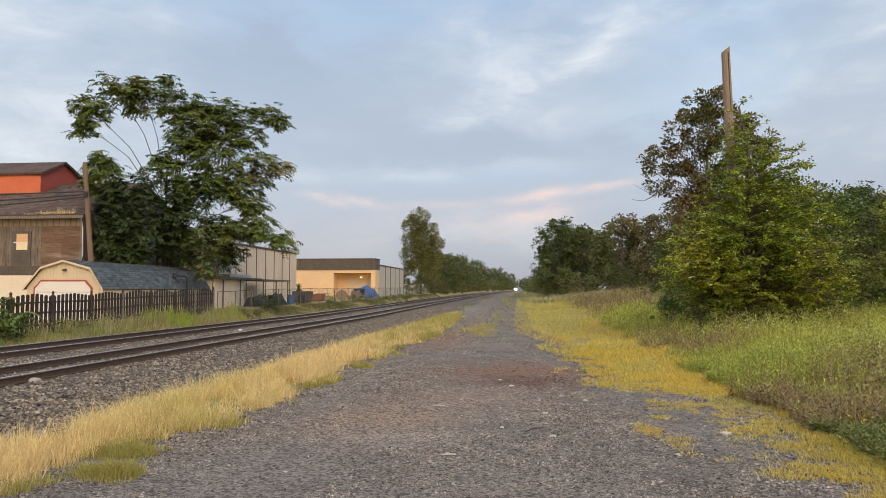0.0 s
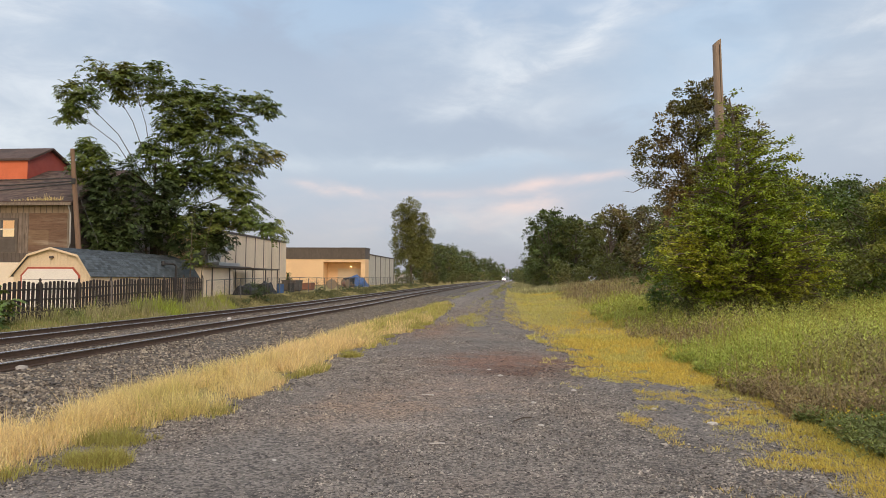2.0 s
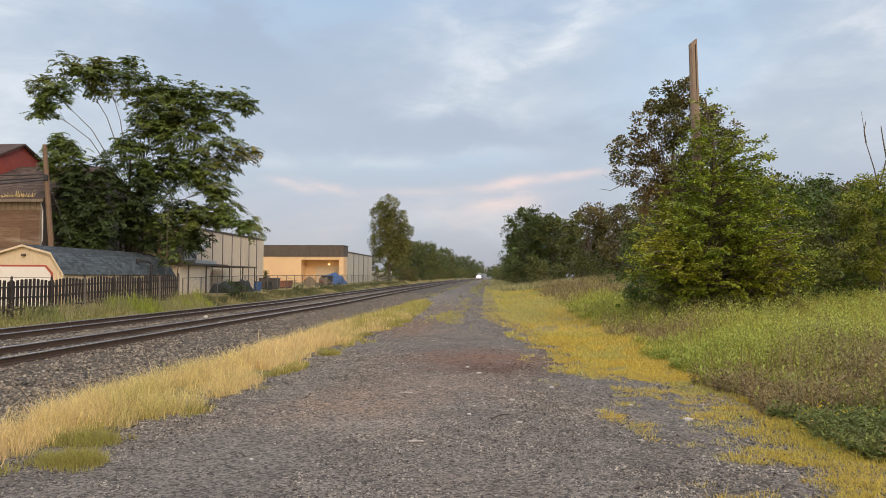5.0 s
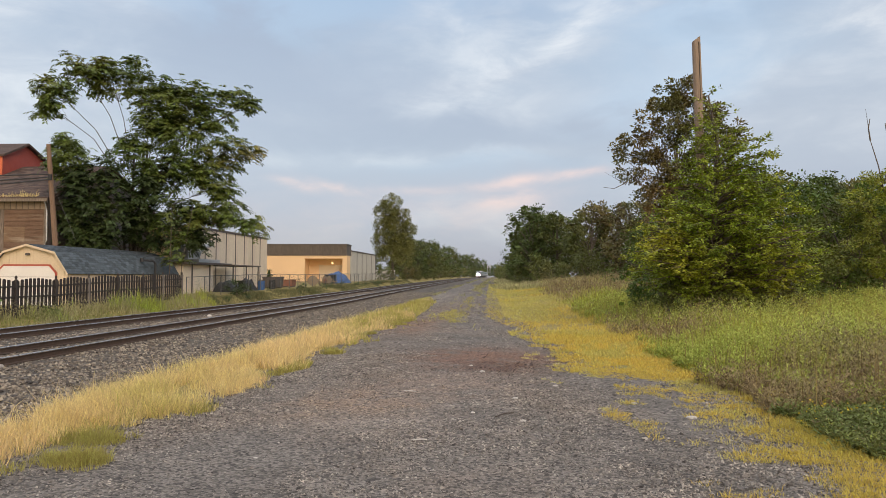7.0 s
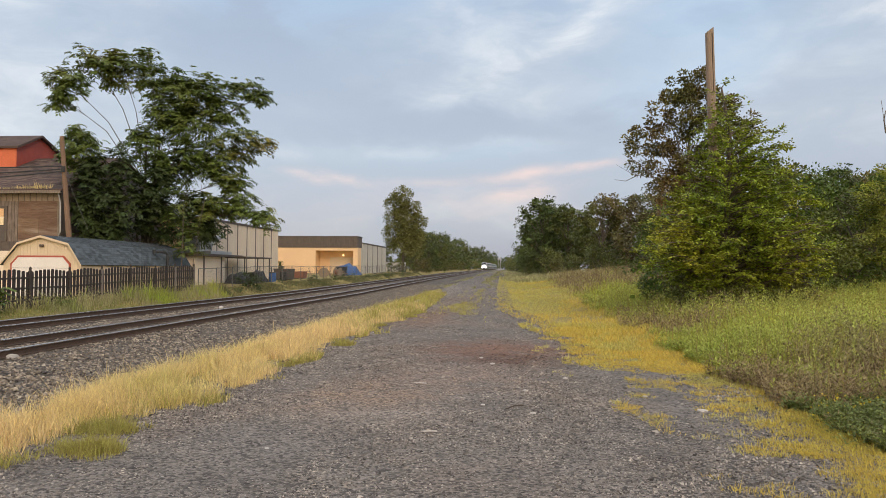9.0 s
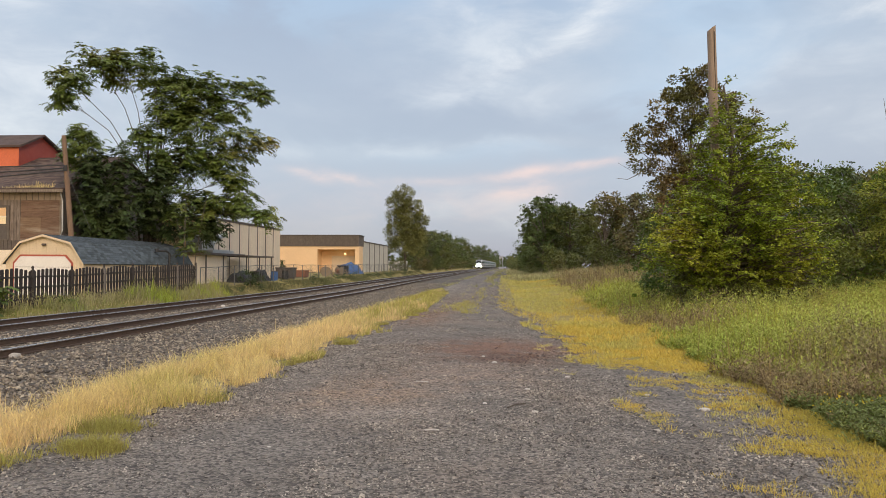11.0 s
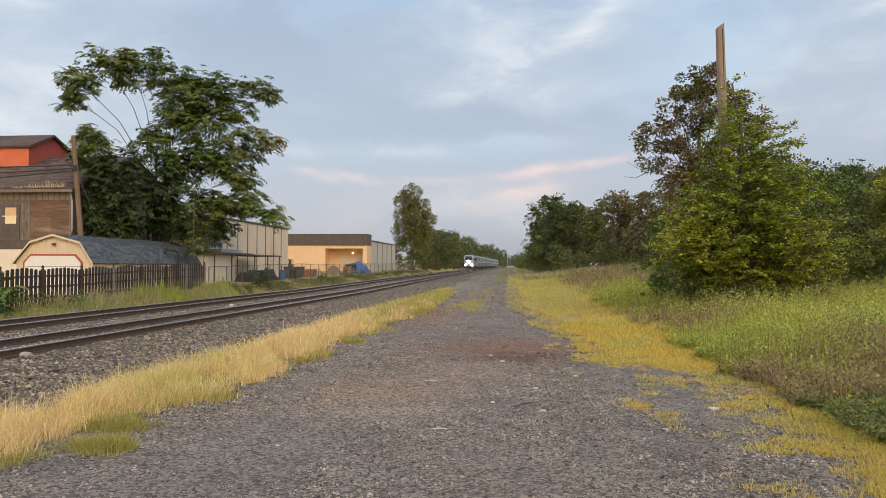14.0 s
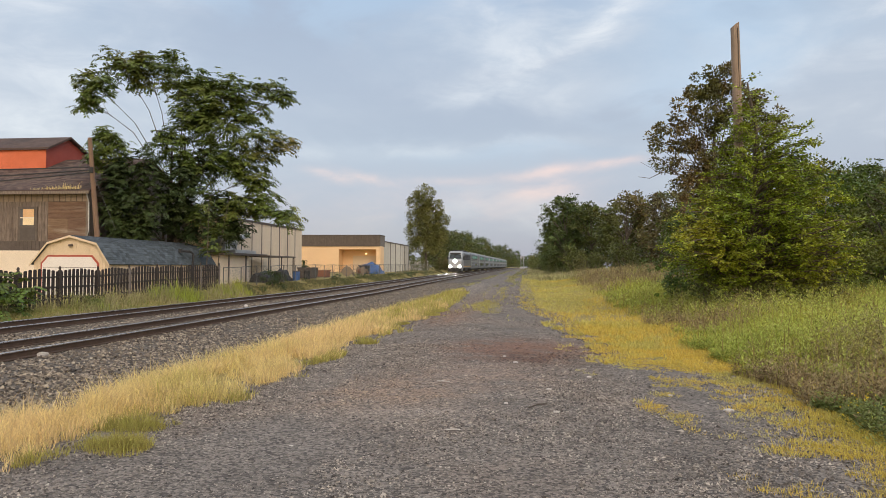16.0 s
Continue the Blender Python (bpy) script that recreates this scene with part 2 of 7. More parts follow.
M_PLUME = mat("pale_green_weed_tops", (0.49, 0.55, 0.11), (0.60, 0.63, 0.15), 0.4, 0.8, island=0.35, trans=0.3, stain=(0.42, 0.49, 0.085))
M_DRYWEED = mat("dry_purple_brown_weeds", (0.32, 0.235, 0.125), (0.43, 0.33, 0.17), 0.6, 0.9, island=0.5, trans=0.2, stain=(0.31, 0.33, 0.10))
M_VINE = mat("vine_leaves", (0.165, 0.235, 0.018), (0.33, 0.385, 0.03), 0.9, 0.55, island=0.6, trans=0.27, stain=(0.45, 0.42, 0.035))
M_OAK = mat("bronzed_oak_leaves", (0.12, 0.125, 0.036), (0.19, 0.175, 0.05), 0.5, 0.65, island=0.5, trans=0.2, stain=(0.30, 0.165, 0.075))
M_WOOD1 = mat("dark_green_leaves", (0.066, 0.10, 0.028), (0.115, 0.150, 0.038), 0.25, 0.7, island=0.5, trans=0.14, stain=(0.15, 0.145, 0.042))
M_WOOD2 = mat("olive_leaves", (0.105, 0.128, 0.032), (0.165, 0.18, 0.045), 0.25, 0.7, island=0.5, trans=0.14, stain=(0.19, 0.14, 0.055))
M_WOOD3 = mat("reddish_leaves", (0.115, 0.085, 0.04), (0.145, 0.12, 0.05), 0.25, 0.7, island=0.5, trans=0.14, stain=(0.085, 0.11, 0.038))
M_POPLAR = mat("pale_olive_leaves", (0.155, 0.16, 0.046), (0.235, 0.23, 0.065), 0.4, 0.7, island=0.5, trans=0.18, stain=(0.125, 0.14, 0.04))
M_YELLEAF = mat("yellow_green_leaves", (0.26, 0.32, 0.04), (0.42, 0.43, 0.05), 0.5, 0.6, island=0.45, trans=0.28, stain=(0.18, 0.18, 0.05))
M_THICKET = mat("thicket_leaves", (0.075, 0.128, 0.020), (0.125, 0.18, 0.026), 0.5, 0.6, island=0.5, trans=0.18, stain=(0.17, 0.18, 0.034))
M_POLE = mat("weathered_pole_wood", (0.25, 0.18, 0.13), (0.35, 0.265, 0.20), 2.0, 0.85, 0.008, 40, stretch=(8, 8, 0.6))
M_FENCE = mat("dark_stained_fence_wood", (0.034, 0.027, 0.025), (0.06, 0.049, 0.045), 3.0, 0.85, 0.004, 40, island=0.3, stretch=(6, 6, 1))
M_POST = mat("grey_weathered_post", (0.17, 0.15, 0.135), (0.24, 0.21, 0.19), 4.0, 0.9, 0.004, 40, stretch=(6, 6, 1))
M_CREAM = mat("cream_painted_siding", (0.66, 0.53, 0.37), (0.72, 0.58, 0.41), 1.5, 0.7, 0.003, 40)
M_WHITE = mat("white_painted_panel", (0.76, 0.72, 0.68), (0.82, 0.78, 0.74), 1.2, 0.6, 0.002, 30)
M_REDTRIM = mat("red_painted_trim", (0.36, 0.07, 0.045), (0.44, 0.10, 0.06), 3.0, 0.6)
M_SHINGLE = mat("blue_grey_shingles", (0.066, 0.083, 0.097), (0.10, 0.122, 0.138), 1.5, 0.9, 0.004, 60, island=0.38)
M_BROWNROOF = mat("brown_shingles", (0.082, 0.054, 0.045), (0.13, 0.088, 0.072), 1.2, 0.9, 0.008, 40, island=0.4, stain=(0.062, 0.046, 0.041))
M_ORANGE = mat("orange_painted_boards", (0.62, 0.145, 0.06), (0.70, 0.18, 0.08), 1.0, 0.7, 0.003, 40)
M_REDEND = mat("dark_red_boards", (0.30, 0.058, 0.042), (0.36, 0.075, 0.052), 1.0, 0.7, 0.003, 40)
M_BARNWOOD = mat("weathered_grey_barn_boards", (0.115, 0.088, 0.072), (0.25, 0.20, 0.165), 2.5, 0.9, 0.006, 50, island=0.3, stretch=(5, 5, 0.7))
M_RUSTPANEL = mat("rust_brown_panel", (0.125, 0.072, 0.048), (0.20, 0.125, 0.085), 1.8, 0.9, 0.006, 40, island=0.2, stain=(0.26, 0.20, 0.155), stretch=(0.8, 1, 5))
M_DARKBAND = mat("dark_brown_metal", (0.085, 0.065, 0.055), (0.12, 0.095, 0.08), 2.0, 0.6, island=0.15)
M_EAVE = mat("brown_eave_boards", (0.22, 0.165, 0.115), (0.28, 0.215, 0.155), 2.0, 0.85, 0.003, 40, island=0.2)
M_POLEDARK = mat("dark_pole_wood", (0.17, 0.105, 0.068), (0.23, 0.15, 0.10), 2.0, 0.85, 0.008, 40, stretch=(8, 8, 0.6))
# lower half of the sky reflection painted on the barn window
M_REFLECTLOW = mat("pale_yellow_sky_reflection", (0.85, 0.68, 0.42), (0.9, 0.74, 0.48), 2.0, 0.6)
M_STUCCO = mat("cream_stucco", (0.78, 0.67, 0.53), (0.83, 0.72, 0.58), 1.5, 0.9, 0.006, 60)
M_TAN = mat("tan_block_wall", (0.78, 0.54, 0.31), (0.83, 0.58, 0.34), 0.8, 0.85, 0.005, 30, stain=(0.74, 0.51, 0.30))
M_BEIGE = mat("beige_concrete_panel", (0.66, 0.56, 0.43), (0.74, 0.63, 0.49), 0.7, 0.85, 0.004, 30, stain=(0.58, 0.49, 0.37), stretch=(2, 2, 0.5))
M_PALE = mat("pale_concrete_panel", (0.50, 0.47, 0.41), (0.57, 0.54, 0.475), 0.7, 0.85, 0.004, 30)
M_STRIP = mat("dark_joint_strip", (0.09, 0.075, 0.065), (0.12, 0.10, 0.09), 2.0, 0.8)
M_GALV = mat("galvanised_metal", (0.42, 0.43, 0.44), (0.52, 0.53, 0.54), 3.0, 0.45, metal=0.6)
M_WIRE = mat("galvanised_wire", (0.11, 0.11, 0.11), (0.16, 0.16, 0.16), 3.0, 0.6, metal=0.3)
M_BLACK = mat("black_plastic", (0.02, 0.02, 0.022), (0.035, 0.035, 0.038), 3.0, 0.6)
M_TARP = mat("blue_tarp", (0.035, 0.085, 0.24), (0.05, 0.12, 0.30), 1.5, 0.5, 0.02, 6)
M_BLUE = mat("blue_plastic", (0.04, 0.11, 0.30), (0.055, 0.14, 0.36), 2.0, 0.5)
M_BRICKRED = mat("red_brown_timber", (0.24, 0.10, 0.065), (0.30, 0.14, 0.09), 2.0, 0.8)
M_SILVER = mat("brushed_stainless_side", (0.14, 0.15, 0.158), (0.20, 0.212, 0.22), 1.0, 0.35, metal=0.5, local=True)
M_NOSE = mat("silver_grey_paint", (0.36, 0.38, 0.39), (0.43, 0.45, 0.46), 1.5, 0.4, metal=0.2, local=True)
M_AMBERSTRIPE = mat("amber_reflective_stripe", (0.62, 0.36, 0.10), (0.68, 0.42, 0.13), 1.0, 0.5, local=True)
M_UNDER = mat("dark_undercarriage", (0.03, 0.03, 0.03), (0.05, 0.048, 0.045), 2.0, 0.7, local=True)
M_TRAINGLASS = glass("tinted_train_glass", (0.015, 0.025, 0.025))
M_LITGLASS = mat("green_lit_window", (0.03, 0.10, 0.08), (0.04, 0.15, 0.11), 0.3, 0.1, local=True, glow=((0.25, 0.8, 0.6), 0.12))
M_WINGLASS = glass("house_window_glass", (0.05, 0.05, 0.05))
M_LAMP = mat("headlamp_lens", (0.9, 0.9, 0.85), (0.9, 0.9, 0.85), 1.0, 0.3, glow=((1.0, 0.95, 0.82), 450.0), local=True)
M_DITCH = mat("ditch_lamp_lens", (0.9, 0.9, 0.85), (0.9, 0.9, 0.85), 1.0, 0.3, glow=((1.0, 0.93, 0.78), 220.0), local=True)
M_WALLAMP = mat("wall_lamp_lens", (0.9, 0.8, 0.6), (0.9, 0.8, 0.6), 1.0, 0.3, glow=((1.0, 0.78, 0.40), 1.8))
# upper half of that painted window reflection
M_WINDOWGLOW = mat("orange_sky_reflection", (0.72, 0.44, 0.22), (0.78, 0.5, 0.26), 2.0, 0.6)
M_FLOWER = mat("yellow_petals", (0.75, 0.55, 0.03), (0.8, 0.6, 0.05), 2.0, 0.6, trans=0.2)
M_LITTER = mat("pale_litter", (0.50, 0.47, 0.43), (0.62, 0.58, 0.54), 8.0, 0.8)
M_GROUT = mat("grey_grout", (0.36, 0.32, 0.28), (0.46, 0.42, 0.37), 9.0, 0.9, 0.01, 30)
M_TWIG = mat("dark_twig", (0.06, 0.045, 0.035), (0.09, 0.07, 0.055), 8.0, 0.9)


# ---------------------------------------------------------------- mesh helpers
def mesh(name, verts, faces, materials, smooth=False):
    me = bpy.data.meshes.new(name)
    me.from_pydata(np.asarray(verts, float).tolist(), [], [tuple(int(i) for i in fc) for fc in faces])
    for mt in materials if isinstance(materials, (list, tuple)) else [materials]:
        me.materials.append(mt)
    if smooth:
        me.polygons.foreach_set("use_smooth", [True] * len(me.polygons))
    return me


def part(name, data, material=None, parent=None, label=""):
    """One mesh object; data: a bmesh or a mesh."""
    if isinstance(data, bmesh.types.BMesh):
        me = bpy.data.meshes.new(name)
        bmesh.ops.recalc_face_normals(data, faces=data.faces)
        data.to_mesh(me)
        data.free()
        me.materials.append(material)
    else:
        me = data
    ob = new(name, me)
    if parent:
        ob.parent = parent
    return tagged(ob, label)


def empty(name, m=None):
    ob = new(name)
    ob.empty_display_size = 0.2
    if m is not None:
        ob.matrix_world = m
    return ob


def box(bm, x0, x1, y0, y1, z0, z1, bev=0.0):
    r = bmesh.ops.create_cube(bm, size=1.0)
    for v in r["verts"]:
        v.co = Vector((x0 + (v.co.x + 0.5) * (x1 - x0), y0 + (v.co.y + 0.5) * (y1 - y0), z0 + (v.co.z + 0.5) * (z1 - z0)))
    if bev:
        es = list({e for v in r["verts"] for e in v.link_edges})
        bmesh.ops.bevel(bm, geom=es, offset=bev, segments=1, affect="EDGES")
    return bm


def bbox(x0, x1, y0, y1, z0, z1, bev=0.0):
    return box(bmesh.new(), x0, x1, y0, y1, z0, z1, bev)


def prism(bm, outline, axis, a, b):
    """Extrude a 2D outline along an axis (0: x, 1: y, 2: z) from a to b."""
    def at(p, h):
        q = list(p)
        q.insert(axis, h)
        return Vector(q)
    lo, hi = [bm.verts.new(at(p, a)) for p in outline], [bm.verts.new(at(p, b)) for p in outline]
    n = len(outline)
    bm.faces.new(lo)
    bm.faces.new(hi[::-1])
    for i in range(n):
        bm.faces.new((lo[i], lo[(i + 1) % n], hi[(i + 1) % n], hi[i]))
    return bm


def tube(bm, pts, radii, seg=8):
    rings = []
    for i, p in enumerate(pts):
        p = Vector(p)
        d = Vector(pts[min(i + 1, len(pts) - 1)]) - Vector(pts[max(i - 1, 0)])
        d.normalize()
        a = d.cross(Vector((0, 0, 1)) if abs(d.z) < 0.95 else Vector((1, 0, 0))).normalized()
        b = d.cross(a)
        r = radii[i] if isinstance(radii, (list, tuple)) else radii
        rings.append([bm.verts.new(p + (a * math.cos(t) + b * math.sin(t)) * r) for t in (2 * math.pi * k / seg for k in range(seg))])
    for r0, r1 in zip(rings, rings[1:]):
        for k in range(seg):
            bm.faces.new((r0[k], r0[(k + 1) % seg], r1[(k + 1) % seg], r1[k]))
    bm.faces.new(rings[0][::-1])
    bm.faces.new(rings[-1])
    return bm


def ss(a, b, v):
    t = np.clip((np.asarray(v, float) - a) / (b - a), 0, 1)
    return t * t * (3 - 2 * t)


# ---------------------------------------------------------------- the lie of the land
def bend(y):
    """How far the line swings to the east in the distance."""
    q = np.asarray(y, float) - 300.0
    return 0.012 * (np.sqrt(q * q + 6400.0) + q) / 2 - 0.08


def rise(y):
    """How far the land climbs along the line."""
    return 1.7 * (1 - np.exp(-np.maximum(np.asarray(y, float) - 50.0, 0) / 250.0))


def road_left(y):
    return np.interp(y, [0, 6, 7.2, 9, 13, 18, 26, 31, 40, 52, 65, 90, 150], [-5.2, -4.8, -4.8, -4.15, -4.0, -3.9, -3.8, -3.6, -3.8, -4.4, -6.2, -8.5, -8.5])


def strip_left(y):
    return np.interp(y, [0, 9, 10, 12.4, 17, 25, 46, 77, 150], [-7.4, -7.1, -6.8, -6.9, -7.1, -7.2, -7.0, -7.0, -8.2])


def road_right(y):
    return np.interp(y, [0, 6.2, 7.8, 8.8, 10.8, 13, 14, 17.7, 22, 26, 33, 45, 67, 150], [2.6, 2.1, 2.05, 1.95, 1.55, 1.25, 1.05, 1.05, 1.05, 0.6, -0.5, -0.6, -0.8, -1.3])


def weed_left(y):
    return np.interp(y, [0, 7.1, 7.6, 8.8, 10.8, 13.2, 17.3, 28, 40, 78, 150], [4.4, 3.9, 3.4, 3.4, 3.65, 3.3, 3.5, 3.7, 3.9, 3.6, 2.0])


def ground_z(x, y):
    x, y = np.asarray(x, float) - bend(y), np.asarray(y, float)
    z = rise(y) - 0.28 * ss(-5.0, -6.8, x) + 0.28 * ss(-17.8, -20.0, x)
    z = z + ss(-18, -21, x) * np.clip(0.02 * (y - 30), 0, 0.45)
    z = z + 0.25 * ss(3, 7, x) + 0.35 * ss(7, 16, x)
    z = z + 1.25 * np.exp(-((x - 14) / 10) ** 2 - ((y - 75) / 28) ** 2)
    z = z + 0.05 * np.sin(x * 1.7 + y * 0.31) * np.sin(y * 0.53 + 1.0) * (ss(3, 6, x) + ss(-18.5, -20, x))
    return z


def grid_sheet(name, xs, ys, zf, material, smooth=True):
    X, Y = np.meshgrid(xs, ys)
    Z = zf(X, Y)
    nx, ny = len(xs), len(ys)
    v = np.stack([X, Y, Z], -1).reshape(-1, 3)
    i = np.arange(nx * ny).reshape(ny, nx)
    fc = np.stack([i[:-1, :-1], i[:-1, 1:], i[1:, 1:], i[1:, :-1]], -1).reshape(-1, 4)
    return mesh(name, v, fc, material, smooth)


def ground():
    xs = np.concatenate([[-3000, -1200, -500, -200, -100], np.arange(-60, -22, 4.0), np.arange(-22, 24, 0.5), np.arange(24, 64, 4.0), [100, 200, 500, 1200, 3000]])
    ys = np.concatenate([[-600, -200, -60, -20], np.arange(-8, 60, 0.5), np.arange(60, 140, 4.0), [150, 200, 300, 450, 700, 1100, 1800, 2800, 4000]])
    tagged(part("ground", grid_sheet("ground", xs, ys, ground_z, M_SOIL)), "dry soil with sparse yellowed grass beside the railway", "ground", kind="structure")

    # the gravel road with its ragged edges
    ys = np.concatenate([np.arange(-12, 40, 0.25), np.arange(40, 160, 2.0), np.arange(160, 1000, 20.0)])
    n = 44
    v = []
    for y in ys:
        a = road_left(y) - 0.5 + 0.25 * noise.noise((0, y * 0.8, 3)) + 0.12 * noise.noise((0, y * 3.1, 5))
        b = (weed_left(y) + 0.2 if y < 13 else road_right(y) + 0.9 + max(0.0, 1 - (y - 13) / 3) * (weed_left(y) - 0.7 - road_right(y))) + 0.3 * noise.noise((9, y * 0.7, 3)) + 0.15 * noise.noise((9, y * 2.9, 5))
        for k in range(n):
            u = k / (n - 1)
            x = a + (b - a) * u + float(bend(y))
            edge = min(u, 1 - u) * 6
            z = float(ground_z(x, y)) + 0.004 + 0.014 * min(edge, 1) + 0.012 * noise.noise((x * 0.6, y * 0.4, 1)) * min(edge, 1) + 0.006 * noise.noise((x * 3, y * 3, 2)) * min(edge, 1)
            v.append((x, y, z))
    i = np.arange(n * len(ys)).reshape(len(ys), n)
    fc = np.stack([i[:-1, :-1], i[:-1, 1:], i[1:, 1:], i[1:, :-1]], -1).reshape(-1, 4)
    tagged(part("road", mesh("road", v, fc, M_ROAD, True)), "grey crushed-gravel access road beside the tracks", "road", kind="structure")


def tracks():
    # ballast bed following the line
    prof = [(-18.9, -0.30), (-18.0, -0.12), (-17.3, -0.075), (-13.3, -0.085), (-9.4, -0.075), (-8.6, -0.10), (-6.4, -0.13), (-5.7, -0.24)]
    ys = np.concatenate([np.arange(-30, 60, 1.0), np.arange(60, 300, 10.0), np.arange(300, 1500, 25.0)])
    v = [(x + float(bend(y)), y, z + float(rise(y)) + (0.02 * noise.noise((x, y * 0.5, 0)) if 0 < k < 7 else 0)) for y in ys for k, (x, z) in enumerate(prof)]
    n = len(prof)
    i = np.arange(n * len(ys)).reshape(len(ys), n)
    fc = np.stack([i[:-1, :-1], i[:-1, 1:], i[1:, 1:], i[1:, :-1]], -1).reshape(-1, 4)
    tagged(part("ballast_bed", mesh("ballast_bed", v, fc, M_BALLAST, True)), "grey crushed-stone ballast bed under two tracks", "ballast", kind="structure")
    tie_mesh = bpy.data.meshes.new("tie")
    bm = bbox(-1.3, 1.3, -0.115, 0.115, -0.2, 0.0, 0.012)
    bm.to_mesh(tie_mesh)
    bm.free()
    tie_mesh.materials.append(M_TIE)
    # rail section: foot, web, head
    foot = [(-0.07, -0.17), (0.07, -0.17), (0.07, -0.155), (0.012, -0.135), (0.010, -0.045), (0.033, -0.038), (0.036, -0.006), (-0.036, -0.006), (-0.033, -0.038), (-0.010, -0.045), (-0.012, -0.135), (-0.07, -0.155)]
    head = [(-0.0365, -0.022), (0.0365, -0.022), (0.0365, -0.005), (0.033, 0.0), (0.026, 0.004), (-0.026, 0.004), (-0.033, 0.0), (-0.0365, -0.005)]
    ysr = np.concatenate([np.arange(-30, 50, 10.0), np.arange(50, 260, 5.0), np.arange(260, 1500, 20.0)])
    for cx, label in ((-11.13, "near"), (-15.37, "far")):
        tr = empty("railway_track")
        tagged(tr, "straight running track of rusty rails on dark timber ties", "railway track", "railway tracks", "structure")
        for side in (-0.7525, 0.7525):
            for nm, sec, mt in (("rail", foot, M_RAIL), ("rail_head", head, M_HEAD)):
                v = [(cx + side + px + float(bend(y)), y, 0.11 + float(rise(y)) + pz) for y in ysr for px, pz in sec]
                n = len(sec)
                i = np.arange(n * len(ysr)).reshape(len(ysr), n)
                j = np.roll(i, -1, axis=1)
                fc = np.stack([i[:-1], j[:-1], j[1:], i[1:]], -1).reshape(-1, 4)
                part(nm, mesh(nm, v, fc, mt), None, tr, "polished running surface" if nm == "rail_head" else "")
        rest = []
        for k in range(500):
            y = -10 + 0.56 * k
            if y < 110:
                t = new("tie", tie_mesh)
                t.parent = tr
                t.matrix_basis = pose(cx + rng.normal(0, 0.03), y, -0.062 + float(rise(y)) + rng.normal(0, 0.004), 0, 0, rng.normal(0, 0.6))
            else:
                rest.append((cx, y))
        vs, fs = [], []
        for x, y in rest:
            o = len(vs)
            x, zt = x + float(bend(y)), float(rise(y)) - 0.062
            vs += [(x + sx * 1.3, y + sy * 0.11, zt - dz) for dz in (0, 0.14) for sx, sy in ((-1, -1), (1, -1), (1, 1), (-1, 1))]
            fs += [(o, o + 1, o + 2, o + 3), (o, o + 4, o + 5, o + 1), (o + 1, o + 5, o + 6, o + 2), (o + 3, o + 2, o + 6, o + 7), (o, o + 3, o + 7, o + 4)]
        tagged(part("distant_ties", mesh("distant_ties", vs, fs, M_TIE), None, tr), kind="stuff")


OCTA_V = np.array([(1, 0, 0), (-1, 0, 0), (0, 1, 0), (0, -1, 0), (0, 0, 1), (0, 0, -1)], float)
OCTA_F = np.array([(0, 2, 4), (2, 1, 4), (1, 3, 4), (3, 0, 4), (2, 0, 5), (1, 2, 5), (3, 1, 5), (0, 3, 5)])


TETRA_V = np.array([(1, 0, -0.3), (-0.5, 0.87, -0.3), (-0.5, -0.87, -0.3), (0, 0, 0.9)], float)
TETRA_F = np.array([(0, 1, 3), (1, 2, 3), (2, 0, 3)])


def stones(name, x, y, z, r, material, label, base_v=OCTA_V, base_f=OCTA_F):
    n, nv = len(x), len(base_v)
    v = np.repeat(base_v[None], n, 0) * (1 + rng.uniform(-0.35, 0.35, (n, nv, 1)))
    a = rng.uniform(0, 2 * np.pi, n)
    b = rng.uniform(-0.9, 0.9, n)
    ca, sa, cb, sb = np.cos(a)[:, None], np.sin(a)[:, None], np.cos(b)[:, None], np.sin(b)[:, None]
    v = v * (np.stack([np.ones(n), rng.uniform(0.6, 1, n), rng.uniform(0.45, 0.8, n)], -1))[:, None, :] * r[:, None, None]
    X, Y, Z = v[..., 0], v[..., 1], v[..., 2]
    Y, Z = Y * cb - Z * sb, Y * sb + Z * cb
    X, Y = X * ca - Y * sa, X * sa + Y * ca
    v = np.stack([X + x[:, None], Y + y[:, None], Z + z[:, None]], -1).reshape(-1, 3)
    fc = (base_f[None] + nv * np.arange(n)[:, None, None]).reshape(-1, 3)
    return tagged(part(name, mesh(name, v, fc, material)), label, "stones", kind="stuff")


